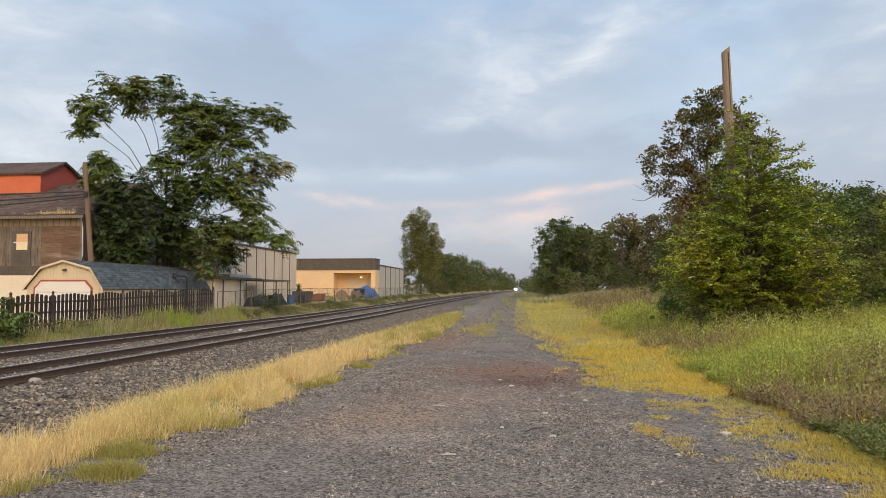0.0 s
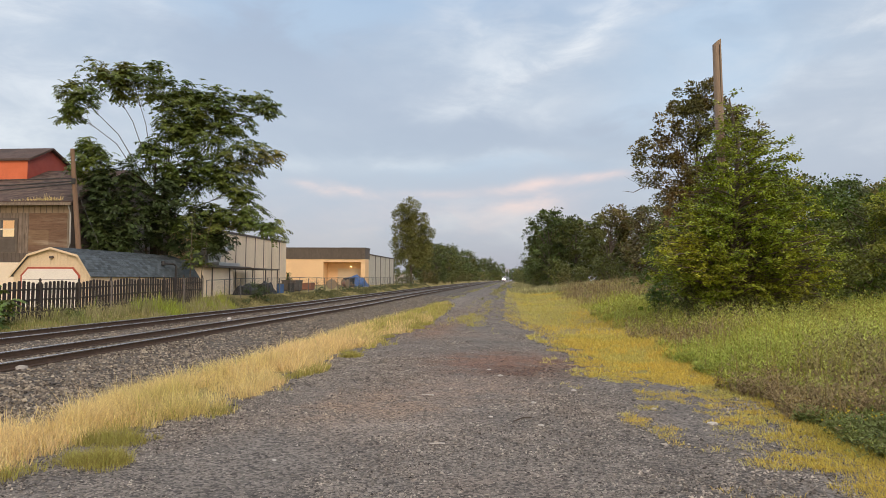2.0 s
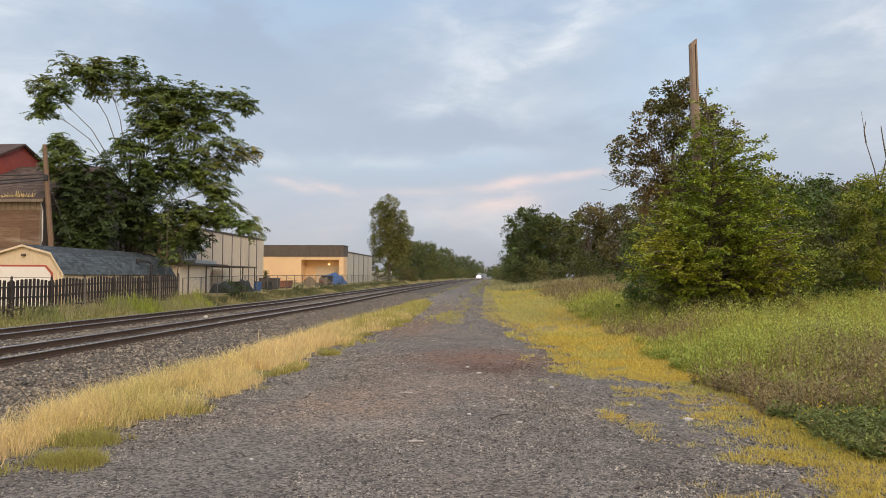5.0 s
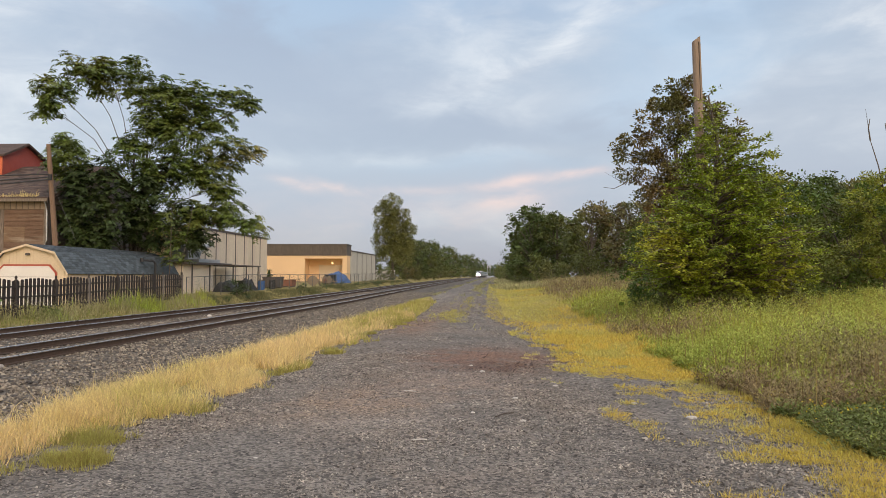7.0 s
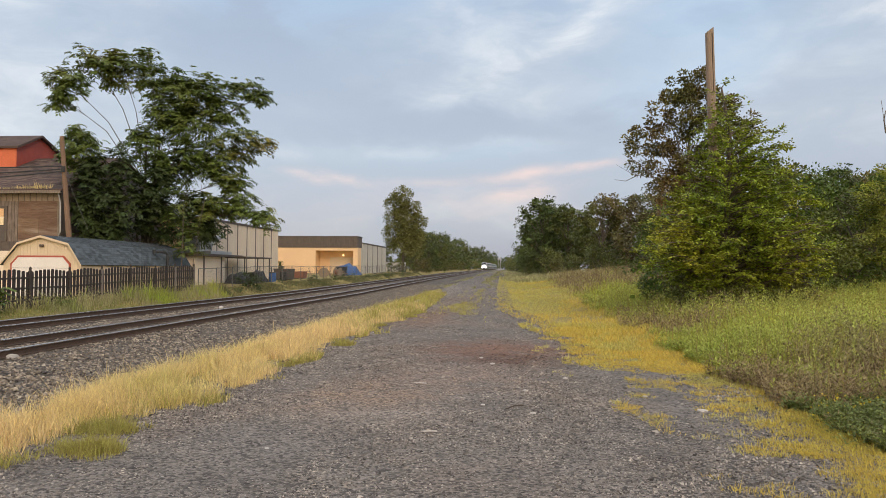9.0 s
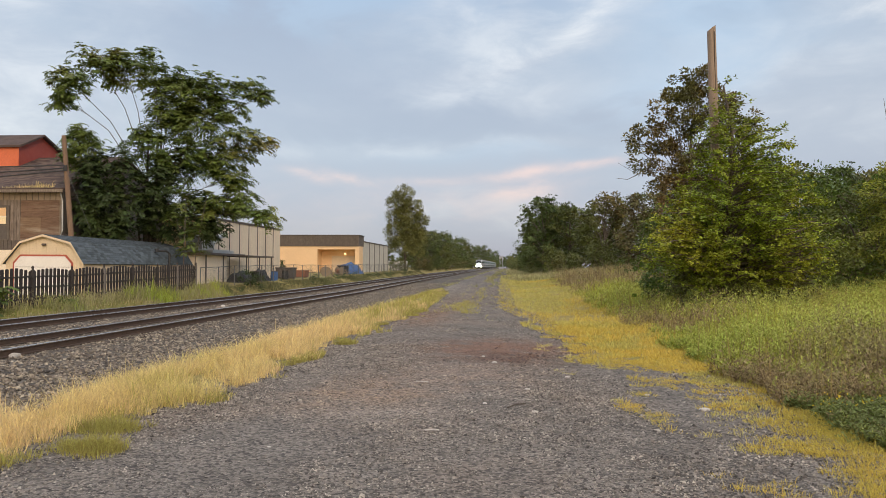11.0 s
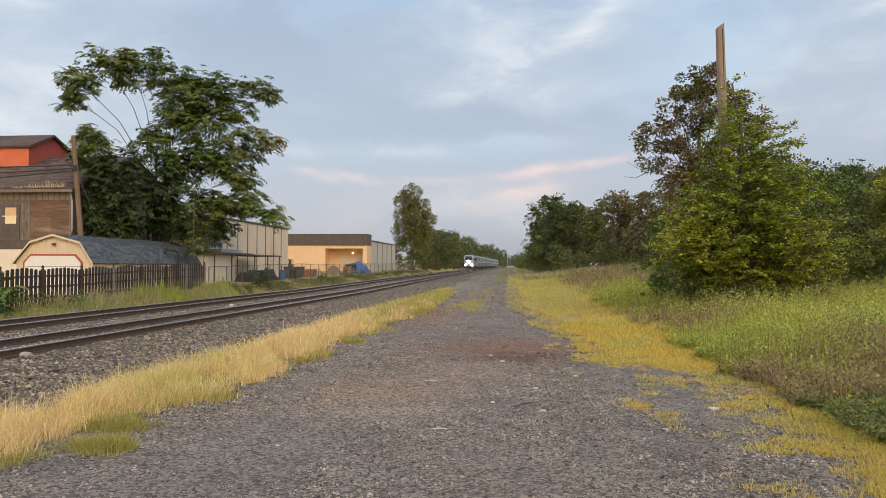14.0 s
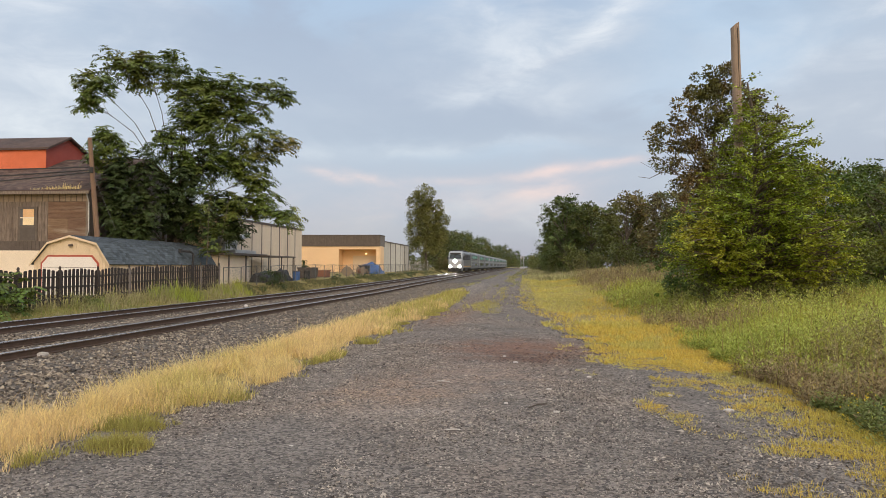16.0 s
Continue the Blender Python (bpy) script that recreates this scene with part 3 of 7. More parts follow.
def blades(name, x, y, z, h, w, lean, material, label, category="grass", way=None):
    """Curved two-step blades of grass."""
    n = len(x)
    a = rng.uniform(0, 2 * np.pi, n)
    dx, dy = np.cos(a), np.sin(a)
    b = rng.uniform(0, 2 * np.pi, n) if way is None else way
    lx, ly = np.cos(b) * lean * h, np.sin(b) * lean * h
    def pt(s, side, up):
        return np.stack([x + dx * w * side * 0.5 + lx * s * s, y + dy * w * side * 0.5 + ly * s * s, z + h * up], -1)
    v = np.stack([pt(0, -1, -0.03), pt(0, 1, -0.03), pt(0.55, 0.8, 0.55), pt(0.55, -0.8, 0.55), pt(1, 0, 0.97 - 0.25 * lean)], 1).reshape(-1, 3)
    o = 5 * np.arange(n)
    me = bpy.data.meshes.new(name)
    me.vertices.add(len(v))
    me.vertices.foreach_set("co", v.ravel())
    loops = np.stack([o, o + 1, o + 2, o + 3, o + 3, o + 2, o + 4], -1).ravel()
    starts = np.stack([7 * np.arange(n), 7 * np.arange(n) + 4], -1).ravel()
    me.loops.add(len(loops))
    me.loops.foreach_set("vertex_index", loops.astype(np.int32))
    me.polygons.add(2 * n)
    me.polygons.foreach_set("loop_start", starts.astype(np.int32))
    me.update(calc_edges=True)
    me.materials.append(material)
    return tagged(part(name, me), label, category, kind="stuff")


def leaf_mesh(name, p, d, up, ln, wd, material):
    """Diamond leaves: p base points, d directions, up their face normals."""
    s = np.cross(d, up)
    s /= np.linalg.norm(s, axis=1, keepdims=True) + 1e-9
    ln, wd = ln[:, None], wd[:, None]
    nrm = np.cross(s, d)
    v = np.stack([p, p + d * ln * 0.45 + s * wd * 0.5 + nrm * wd * 0.12, p + d * ln, p + d * ln * 0.45 - s * wd * 0.5 + nrm * wd * 0.12], 1).reshape(-1, 3)
    n = len(p)
    me = bpy.data.meshes.new(name)
    me.vertices.add(len(v))
    me.vertices.foreach_set("co", v.ravel())
    me.loops.add(4 * n)
    me.loops.foreach_set("vertex_index", np.arange(4 * n, dtype=np.int32))
    me.polygons.add(n)
    me.polygons.foreach_set("loop_start", (4 * np.arange(n)).astype(np.int32))
    me.update(calc_edges=True)
    me.materials.append(material)
    return me


def unit(v):
    return v / (np.linalg.norm(v, axis=-1, keepdims=True) + 1e-9)


# ---------------------------------------------------------------- trees
def make_tree(name, lobes, depth, trunk_r, leaf_mat, bark, label, category="tree", clumps=9, per=60, leaf=(0.16, 0.09), spread=0.45, stems=1, fronds=False, droop=0.3, trunk_top=0.55, hollow=0.35, core=5.0, core_size=0.6, flat=0.5, twigs=1.0, limb=0.42):
    """lobes: (dx, dy, z, rx, rz) of the crown's masses about the foot. depth: how much of rx they measure in y. A trunk, limbs to the
    masses, twigs to the clumps in them, leaves at the twigs."""
    tree = empty(name)
    tagged(tree, label, category)
    bm = bmesh.new()
    pos, dirs = [], []
    zmax = max(l[2] for l in lobes)
    feet = [(rng.normal(0, 0.35 if stems > 1 else 0), rng.normal(0, 0.35 if stems > 1 else 0)) for _ in range(stems)]
    tops = []
    for fx, fy in feet:
        h = zmax * trunk_top * rng.uniform(0.85, 1.1)
        tx, ty = fx * 2.0 + rng.normal(0, 0.02 * h), fy * 2.0 + rng.normal(0, 0.02 * h)
        pts = [(fx, fy, -0.3), (fx * 1.15, fy * 1.15, h * 0.3), ((fx + tx) / 2 + rng.normal(0, 0.06), (fy + ty) / 2, h * 0.65), (tx, ty, h)]
        tube(bm, pts, [trunk_r * 1.25, trunk_r, trunk_r * 0.75, trunk_r * 0.45], 8)
        tops.append([Vector(p) for p in pts])
    for cx, cy, cz, rx, rz in lobes:
        ry = rx * depth
        cy = cy + rng.uniform(-0.4, 0.4) * ry
        stem = min(tops, key=lambda s: abs(s[3].x - cx))
        hs = min(max(cz * 0.55, stem[1].z), stem[3].z)
        k = 1 + (hs > stem[2].z)
        w = (hs - stem[k].z) / max(stem[k + 1].z - stem[k].z, 1e-3)
        p0 = stem[k].lerp(stem[k + 1], min(max(w, 0), 1))
        p3 = Vector((cx, cy, cz - rz * 0.2))
        mid = p0.lerp(p3, 0.5) + Vector((rng.normal(0, 0.15), rng.normal(0, 0.15), 0.12 * (p3 - p0).length))
        lr = trunk_r * limb
        tube(bm, [p0, mid, p3], [lr, lr * 0.65, lr * 0.35], 6)
        nc = max(4, int(clumps * (rx * rz) / 2.0))
        for _ in range(nc):
            u = unit(rng.normal(size=3))
            rr = hollow + (1 - hollow) * rng.uniform(0, 1) ** 0.6
            c = np.array([cx, cy, cz]) + u * rr * np.array([rx, ry, rz])
            a = p3.lerp(mid, rng.uniform(0, 0.6))
            cv = Vector(c)
            m2 = a.lerp(cv, 0.5) + Vector((0, 0, 0.08 * (cv - a).length))
            if rng.uniform() < twigs:
                tube(bm, [a, m2, cv], [lr * 0.28, lr * 0.18, lr * 0.09], 4)
            pos.append(c)
            dirs.append(unit(c - np.array([a.x, a.y, a.z]) + np.array([0, 0, 0.1])))
    part("trunk", bm, bark, tree)
    pos, dirs = np.array(pos), np.array(dirs)
    n = len(pos)
    if fronds:
        # rosettes of long drooping compound leaves
        nf, nl = per, 6
        a = rng.uniform(0, 2 * np.pi, (n, nf))
        flat = np.stack([np.cos(a), np.sin(a), rng.uniform(-0.35, 0.35, (n, nf))], -1) + dirs[:, None] * 0.6
        flat = unit(flat)
        ln = rng.uniform(0.45, 0.85, (n, nf))
        start = pos[:, None] + rng.normal(0, 0.22, (n, nf, 3))
        P, D, U = [], [], []
        for k in range(nl):
            s = 0.18 + 0.82 * k / (nl - 1)
            base = start + flat * (ln * s)[..., None]
            base[..., 2] -= ln * 0.45 * s * s
            tang = unit(flat + np.array([0, 0, -0.9]) * s)
            side = unit(np.cross(tang, np.array([0, 0, 1.0])))
            for sg in (-1, 1):
                D.append(unit(side * sg + tang * 0.55 + np.array([0, 0, -0.35]) + rng.normal(0, 0.12, base.shape)))
                P.append(base)
                U.append(unit(np.cross(tang, side * sg) * sg * -1 + rng.normal(0, 0.2, base.shape)))
        P, D, U = (np.concatenate([q.reshape(-1, 3) for q in L]) for L in (P, D, U))
        m = len(P)
        me = leaf_mesh("crown", P, D, U, rng.uniform(leaf[0] * 0.7, leaf[0] * 1.2, m), rng.uniform(leaf[1] * 0.7, leaf[1] * 1.2, m), leaf_mat)
    else:
        q = unit(rng.normal(size=(n, per, 3))) * (rng.uniform(0, 1, (n, per, 1)) ** 0.4) * (rng.uniform(0.75, 1.45, (n, 1, 1)) * np.array([spread, spread, spread * flat]) * 1.55)
        P = (pos[:, None] + q).reshape(-1, 3)
        D = unit(unit(q) + dirs[:, None] * 0.5 + np.array([0, 0, -droop]) + rng.normal(0, 0.3, q.shape)).reshape(-1, 3)
        out = unit(q / spread + dirs[:, None] * 1.2)
        U = unit(out * 0.7 + np.array([0, 0, 0.7]) + rng.normal(0, 0.4, q.shape)).reshape(-1, 3)
        m = len(P)
        me = leaf_mesh("crown", P, D, U, rng.uniform(leaf[0] * 0.7, leaf[0] * 1.3, m), rng.uniform(leaf[1] * 0.7, leaf[1] * 1.3, m), leaf_mat)
    part("crown", me, None, tree, "")
    # the shaded inner foliage, in larger overlapping sprays
    P = []
    for cx, cy, cz, rx, rz in lobes:
        k = max(3, int(core * rx * rz))
        u = unit(rng.normal(size=(k, 3))) * (rng.uniform(0, 1, (k, 1)) ** 0.5) * 0.58
        P.append(np.array([cx, cy, cz]) + u * np.array([rx, rx * depth, rz]))
    P = np.concatenate(P)
    m = len(P)
    D = unit(rng.normal(size=(m, 3)) * np.array([1, 1, 0.5]))
    U = unit(rng.normal(0, 0.7, size=(m, 3)) + np.array([0, 0, 0.8]))
    part("inner_foliage", leaf_mesh("inner_foliage", P - D * core_size * 0.5, D, U, rng.uniform(0.7, 1.3, m) * core_size, rng.uniform(0.5, 0.9, m) * core_size, leaf_mat), None, tree)
    return tree


def spray_tree(name, profile, leaf_mat, label, trunk_pts, trunk_r, branches, slope, leaf, twig_step, twig_len, leaf_step, bare=0.25, sag=0.15, upright=0.25, twig_wood=0.3, reach=(0.7, 1.06), tilt=0.4):
    """A trunk with limbs at all heights, side twigs along each limb and leaves along each twig. profile: (z, reach to -x, reach to +x,
    reach in y) of the crown; slope: rise of a limb for its length; sag: how its tip hangs."""
    tree = empty(name)
    tagged(tree, label, "tree")
    bm = bmesh.new()
    tp = np.array(trunk_pts, float)
    tube(bm, [tuple(p) for p in tp], [trunk_r * (1.25 - 1.0 * k / (len(tp) - 1)) for k in range(len(tp))], 9)
    pr = np.array(profile, float)
    zs = np.linspace(pr[0, 0], pr[-1, 0], 200)
    wt = np.interp(zs, pr[:, 0], pr[:, 1] + pr[:, 2] + pr[:, 3]) ** 1.5 + 0.05
    cum = np.cumsum(wt) / wt.sum()
    T0, TD, TL = [], [], []
    for k in range(branches):
        z = float(np.interp((k + rng.uniform(0, 1)) / branches, cum, zs))
        az = k * 2.39996 + rng.normal(0, 0.35)
        ca, sa = math.cos(az), math.sin(az)
        rx = float(np.interp(z, pr[:, 0], pr[:, 2 if ca > 0 else 1]))
        ry = float(np.interp(z, pr[:, 0], pr[:, 3]))
        o = np.array([ca * rx, sa * ry, 0.0]) * rng.uniform(*reach)
        R = float(np.linalg.norm(o)) + 1e-3
        zr = max(z - slope * R * rng.uniform(0.7, 1.2), tp[0, 2] + 0.6)
        zr = min(zr, tp[-1, 2])
        c = np.array([np.interp(zr, tp[:, 2], tp[:, 0]), np.interp(zr, tp[:, 2], tp[:, 1]), zr])
        e = np.array([tp[1, 0], tp[1, 1], z]) + o
        wob = rng.normal(0, 0.05 * R, 3)

        def limb(q):
            p = c + (e - c) * q[..., None]
            p[..., 2] += (sag * R * 1.6) * q * (1 - q)
            return p + wob * np.sin(np.pi * q)[..., None]
        q = np.array([0.0, 0.3, 0.6, 0.85, 1.0])
        lr = max(0.012, 0.016 * R)
        tube(bm, [tuple(p) for p in limb(q)], [lr * 1.3, lr, lr * 0.7, lr * 0.45, lr * 0.2], 5)
        nt = max(4, int(R * (1 - bare) / twig_step))
        tq = np.sort(rng.uniform(bare, 1.0, nt))
        tq[-1] = 1.0
        P = limb(tq)
        fw = unit(limb(np.minimum(tq + 0.05, 1.05)) - limb(tq - 0.05))
        sd = unit(np.cross(fw, np.array([0, 0, 1.0])))
        sg = np.where(np.arange(nt) % 2, 1.0, -1.0)[:, None] * rng.uniform(0.3, 1.1, (nt, 1))
        D = unit(fw * 0.7 + sd * sg + np.array([0, 0, upright]) + rng.normal(0, 0.25, (nt, 3)))
        T0.append(P)
        TD.append(D)
        TL.append(twig_len * rng.uniform(0.5, 1.15, nt) * (1.1 - 0.5 * tq) * min(1.0, 0.45 + 0.25 * R))
    T0, TD, TL = np.concatenate(T0), np.concatenate(TD), np.concatenate(TL)
    for p, d, ln in zip(T0, TD, TL):
        if rng.uniform() < twig_wood:
            tube(bm, [tuple(p), tuple(p + d * ln * 0.9)], [0.010, 0.004], 3)
    part("trunk", bm, M_BARK, tree)
    P, D, U = [], [], []
    kmax = int(twig_len * 1.2 / leaf_step)
    for k in range(kmax):
        f = (k + rng.uniform(0, 1, len(TL))) * leaf_step
        on = f < TL + leaf_step
        n = int(on.sum())
        d = TD[on]
        base = T0[on] + d * f[on][:, None] + rng.normal(0, leaf[0] * 0.35, (n, 3))
        base[:, 2] -= 0.22 * f[on] ** 2 / twig_len
        side = unit(np.cross(d, np.array([0, 0, 1.0]))) * rng.choice([-1.0, 1.0], (n, 1))
        P.append(base)
        D.append(unit(d * 0.5 + side * rng.uniform(0.2, 1.1, (n, 1)) + np.array([0, 0, -0.25]) + rng.normal(0, 0.3, (n, 3))))
        U.append(unit(np.array([0, 0, 1.0]) + d * 0.35 + rng.normal(0, tilt, (n, 3))))
    P, D, U = np.concatenate(P), np.concatenate(D), np.concatenate(U)
    m = len(P)
    part("crown", leaf_mesh("crown", P, D, U, leaf[0] * rng.uniform(0.65, 1.3, m), leaf[1] * rng.uniform(0.65, 1.3, m), leaf_mat), None, tree)
    return tree


AILANTHUS = [(-2.9, -5.2, 14.7, 1.8, 1.1), (-4.0, -5.0, 13.9, 1.0, 0.8), (-1.4, -4.6, 16.1, 1.9, 1.1), (-0.0, -4.0, 16.1, 1.8, 1.4), (0.7, -1.7, 17.6, 0.6, 0.6), (1.2, -0.4, 15.5, 2.6, 1.4), (4.3, 0.0, 15.1, 2.3, 1.4), (7.4, 0.0, 15.5, 1.6, 0.7),
             (8.4, 0.0, 14.6, 0.8, 0.4), (3.9, 0.0, 12.9, 3.0, 1.4), (7.4, 0.0, 11.3, 2.2, 0.9), (8.8, 0.0, 10.9, 0.9, 0.4), (-1.6, -5.6, 10.3, 1.7, 0.9), (-2.3, -5.4, 9.4, 1.1, 0.8), (0.7, -1.8, 10.9, 1.8, 1.4), (3.0, 0.0, 10.0, 3.2, 1.5), (5.8, 0.0, 8.4, 1.9, 1.1),
             (5.2, 0.0, 6.4, 1.6, 0.8), (8.2, 0.0, 5.8, 1.9, 0.6), (9.3, 0.0, 5.4, 0.9, 0.4), (7.0, 0.0, 6.3, 1.2, 0.5),
             (1.8, -0.5, 13.5, 2.0, 1.2), (5.9, 0.0, 13.8, 1.6, 0.8), (5.9, 0.0, 9.9, 2.0, 1.0), (6.8, 0.0, 7.1, 1.5, 0.7), (-2.6, -5.2, 10.8, 1.2, 0.6), (9.2, 0.0, 15.0, 0.7, 0.3)]
SHADE_FILL = [(-1.3, -6.0, 7.9, 0.9, 0.9), (-1.3, -6.0, 6.0, 1.0, 1.2), (-1.3, -6.0, 4.3, 1.0, 1.0), (0.0, -5.0, 8.6, 1.5, 1.1), (0.1, -5.0, 6.6, 1.7, 1.4), (0.3, -5.0, 4.6, 1.7, 1.1), (1.9, -2.5, 7.6, 1.9, 1.5), (2.1, -2.0, 5.2, 2.0, 1.6), (4.0, 0.4, 6.4, 1.9, 1.4), (4.2, 0.5, 4.4, 1.7, 1.2), (2.4, 0.0, 9.2, 1.7, 1.0)]
VINE_PROFILE = [(0.9, 1.6, 2.6, 1.6), (1.5, 2.7, 3.5, 2.2), (2.4, 3.2, 3.9, 2.6), (3.3, 2.4, 3.7, 2.4), (4.3, 1.7, 2.9, 2.0), (5.4, 1.25, 2.3, 1.6), (6.4, 1.0, 2.3, 1.4), (7.1, 0.75, 1.3, 1.0), (7.7, 0.65, 0.8, 0.7), (8.15, 0.45, 0.5, 0.45), (8.4, 0.25, 0.3, 0.25)]
OAK = [(0.2, 0.0, 15.0, 0.8, 0.7), (-0.7, 0.2, 14.2, 1.0, 0.8), (1.1, -0.2, 14.0, 1.1, 0.9), (0.1, 0.3, 13.0, 1.4, 1.0), (-1.9, 0.0, 12.9, 1.0, 0.8), (2.4, 0.0, 12.7, 1.2, 0.9), (-2.9, 0.2, 11.6, 0.9, 0.8), (-1.1, -0.3, 11.5, 1.3, 0.9), (1.2, 0.0, 11.5, 1.4, 1.0), (3.2, 0.1, 11.2, 1.0, 0.9),
       (-3.7, 0.0, 10.0, 0.8, 0.6), (-2.0, 0.3, 9.9, 1.1, 0.8), (-0.2, 0.0, 9.8, 1.4, 1.0), (2.0, 0.0, 9.7, 1.5, 1.0), (-2.9, -0.2, 8.5, 1.0, 0.6), (-1.1, 0.2, 8.2, 1.3, 0.9), (1.0, 0.0, 8.0, 1.6, 1.1), (-2.1, 0.0, 6.9, 1.1, 0.7), (-0.4, 0.0, 6.4, 1.5, 1.0), (-1.6, 0.0, 5.2, 1.2, 0.8)]


def crown_lobes(h, w, n, low=0.08, full=0.36):
    """Masses spread over an egg-shaped crown, widest at full of its height."""
    out = []
    for k in range(n):
        u = (k + 0.5) / n
        z = low + (1 - low) * u
        env = math.sqrt(max(0.04, 1 - ((u - full) / (1.04 - full if u > full else full + 0.45)) ** 2))
        az = k * 2.39996 + rng.normal(0, 0.3)
        r = w * env * rng.uniform(0.55, 0.78)
        rx = w * rng.uniform(0.28, 0.42) * (0.55 + 0.45 * env)
        out.append((r * math.cos(az), r * math.sin(az), h * z * 0.9, rx, rx * rng.uniform(0.6, 0.85)))
    return out


def set_at(tree, x, y, z=None, rz=0.0, s=1.0):
    tree.scale = (s, s, s)
    tree.matrix_basis = pose(x, y, float(ground_z(x, y)) - 0.05 if z is None else z, 0, 0, rz) @ Matrix.Diagonal((s, s, s, 1))
    return tree


def put_copy(tree, x, y, rz, s, label=""):
    tree.scale = (1, 1, 1)
    c = copy_thing(tree, pose(x, y, float(ground_z(x, y)) - 0.05, 0, 0, rz))
    c.scale = (s, s, s)
    return tagged(c, label)


def trees():
    t = make_tree("tree_of_heaven", AILANTHUS, 0.6, 0.15, M_AIL, M_BARK, "tall spreading tree with long feathery green leaves behind a shed", clumps=18, per=11, leaf=(0.33, 0.12), stems=4, fronds=True, trunk_top=0.66, core=2, core_size=0.45, hollow=0.2, limb=0.28)
    set_at(t, -27.64, 53, 0.2)
    # added tree: its dark leaf colour stands for the shade under the tall one
    t = make_tree("shade_tree", SHADE_FILL, 0.7, 0.12, M_SHADELEAF, M_BARK, "dense dark tree added for the shade under the tall tree", clumps=26, per=9, leaf=(0.27, 0.12), stems=3, fronds=True, trunk_top=0.8, core=26, core_size=0.5)
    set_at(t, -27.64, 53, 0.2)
    t = spray_tree("pole_tree", VINE_PROFILE, M_VINE, "bushy bright-green tree growing round an old pole", [(0.1, -0.5, -0.3), (0.1, -0.4, 1.6), (0.3, -0.3, 4.0), (0.4, -0.3, 6.5), (0.1, -0.35, 8.1)], 0.13, 265, 0.28, (0.105, 0.066), 0.105, 0.62, 0.021, bare=0.22, sag=0.22)
    set_at(t, 7.56, 26.6, 0.3)
    t = make_tree("oak_tree", [(x + 0.35, y, 0.915 * z, 1.1 * w, 1.05 * h) for x, y, z, w, h in OAK], 0.9, 0.17, M_OAK, M_BARK, "tall thin-crowned oak with bronzing leaves", clumps=23, per=84, leaf=(0.19, 0.125), spread=0.23, trunk_top=0.85, core=3, core_size=0.3, flat=0.85, hollow=0.4, twigs=0.6, limb=0.24)
    for pts in (((-0.2, 0, 5.5), (-2.2, -0.5, 7.0), (-3.6, -0.6, 7.3), (-4.6, -0.6, 7.9)), ((-2.2, -0.5, 7.0), (-3.2, -0.6, 8.0), (-4.2, -0.6, 8.6)), ((-3.2, -0.6, 7.2), (-4.0, -0.7, 6.8), (-4.7, -0.7, 6.9))):
        part("dead_limb", tube(bmesh.new(), pts, [0.035, 0.02, 0.012, 0.006][:len(pts)], 5), M_BARK, t, "bare grey dead limb")
    set_at(t, 11.73, 48)
    a = make_tree("woodland_tree", crown_lobes(14, 4.9, 26), 0.95, 0.22, M_WOOD1, M_BARK, "leafy dark-green woodland tree at the field edge", clumps=5, per=46, leaf=(0.34, 0.23), spread=0.44, core=9, core_size=0.95, twigs=0.06, hollow=0.6, flat=0.75)
    b = make_tree("woodland_tree", crown_lobes(13, 4.6, 25, full=0.45), 0.95, 0.22, M_WOOD2, M_BARK, "olive-green woodland tree in the tree line", clumps=5, per=46, leaf=(0.34, 0.23), spread=0.44, core=9, core_size=0.95, twigs=0.06, hollow=0.6, flat=0.75)
    c = make_tree("woodland_tree", crown_lobes(11, 4.2, 22), 0.95, 0.2, M_WOOD3, M_BARK, "reddish-brown woodland tree in the tree line", clumps=5, per=48, leaf=(0.32, 0.21), spread=0.44, core=5, core_size=0.8, twigs=0.12, hollow=0.6, flat=0.85)
    far = make_tree("woodland_tree", crown_lobes(14, 4.9, 22), 0.95, 0.22, M_WOOD1, M_BARK, "leafy dark-green woodland tree far up the line", clumps=4, per=16, leaf=(0.62, 0.45), spread=0.6, core=4, core_size=1.2, twigs=0.0, hollow=0.6)
    tagged(far, group="tree line")
    set_at(far, -22, 380, None, 0, 1.2)
    kinds = (a, b, c)
    for o in kinds:
        tagged(o, group="tree line")
    for o, (x, y) in zip(kinds, ((8.2, 130), (14.5, 110), (18.0, 95))):
        set_at(o, x, y)
    # woods across the end of the field
    spots = [(6.0, 124, 0, 1.06), (10.5, 122, 1, 0.98), (18.5, 112, 0, 0.95), (22, 92, 1, 1.0), (20.5, 76, 2, 0.95), (16.6, 70, 2, 0.9), (25, 76, 0, 0.95), (7.0, 152, 0, 0.95), (10, 145, 1, 1.1), (8.0, 178, 0, 1.1),
             (9, 212, 1, 1.1), (11, 255, 0, 1.2), (13, 310, 1, 1.3), (15, 380, 0, 1.4), (18, 470, 1, 1.4), (28, 100, 0, 1.0), (14, 140, 0, 1.0), (20, 135, 1, 1.05), (30, 62, 1, 0.75), (33, 70, 0, 0.8)]
    # woods behind and beside the field
    spots += [(18.5, 58, 0, 0.72), (21.5, 55, 1, 0.70), (25, 57, 0, 0.70), (28.5, 58, 1, 0.72), (15.5, 55, 0, 0.62), (23, 48, 1, 0.55), (26.5, 46, 0, 0.6), (30, 50, 1, 0.7), (20, 45, 0, 0.45)]
    for k, (x, y, kind, s) in enumerate(spots):
        put_copy(kinds[kind] if y < 240 else far, x, y, float(rng.uniform(0, 360)), s)
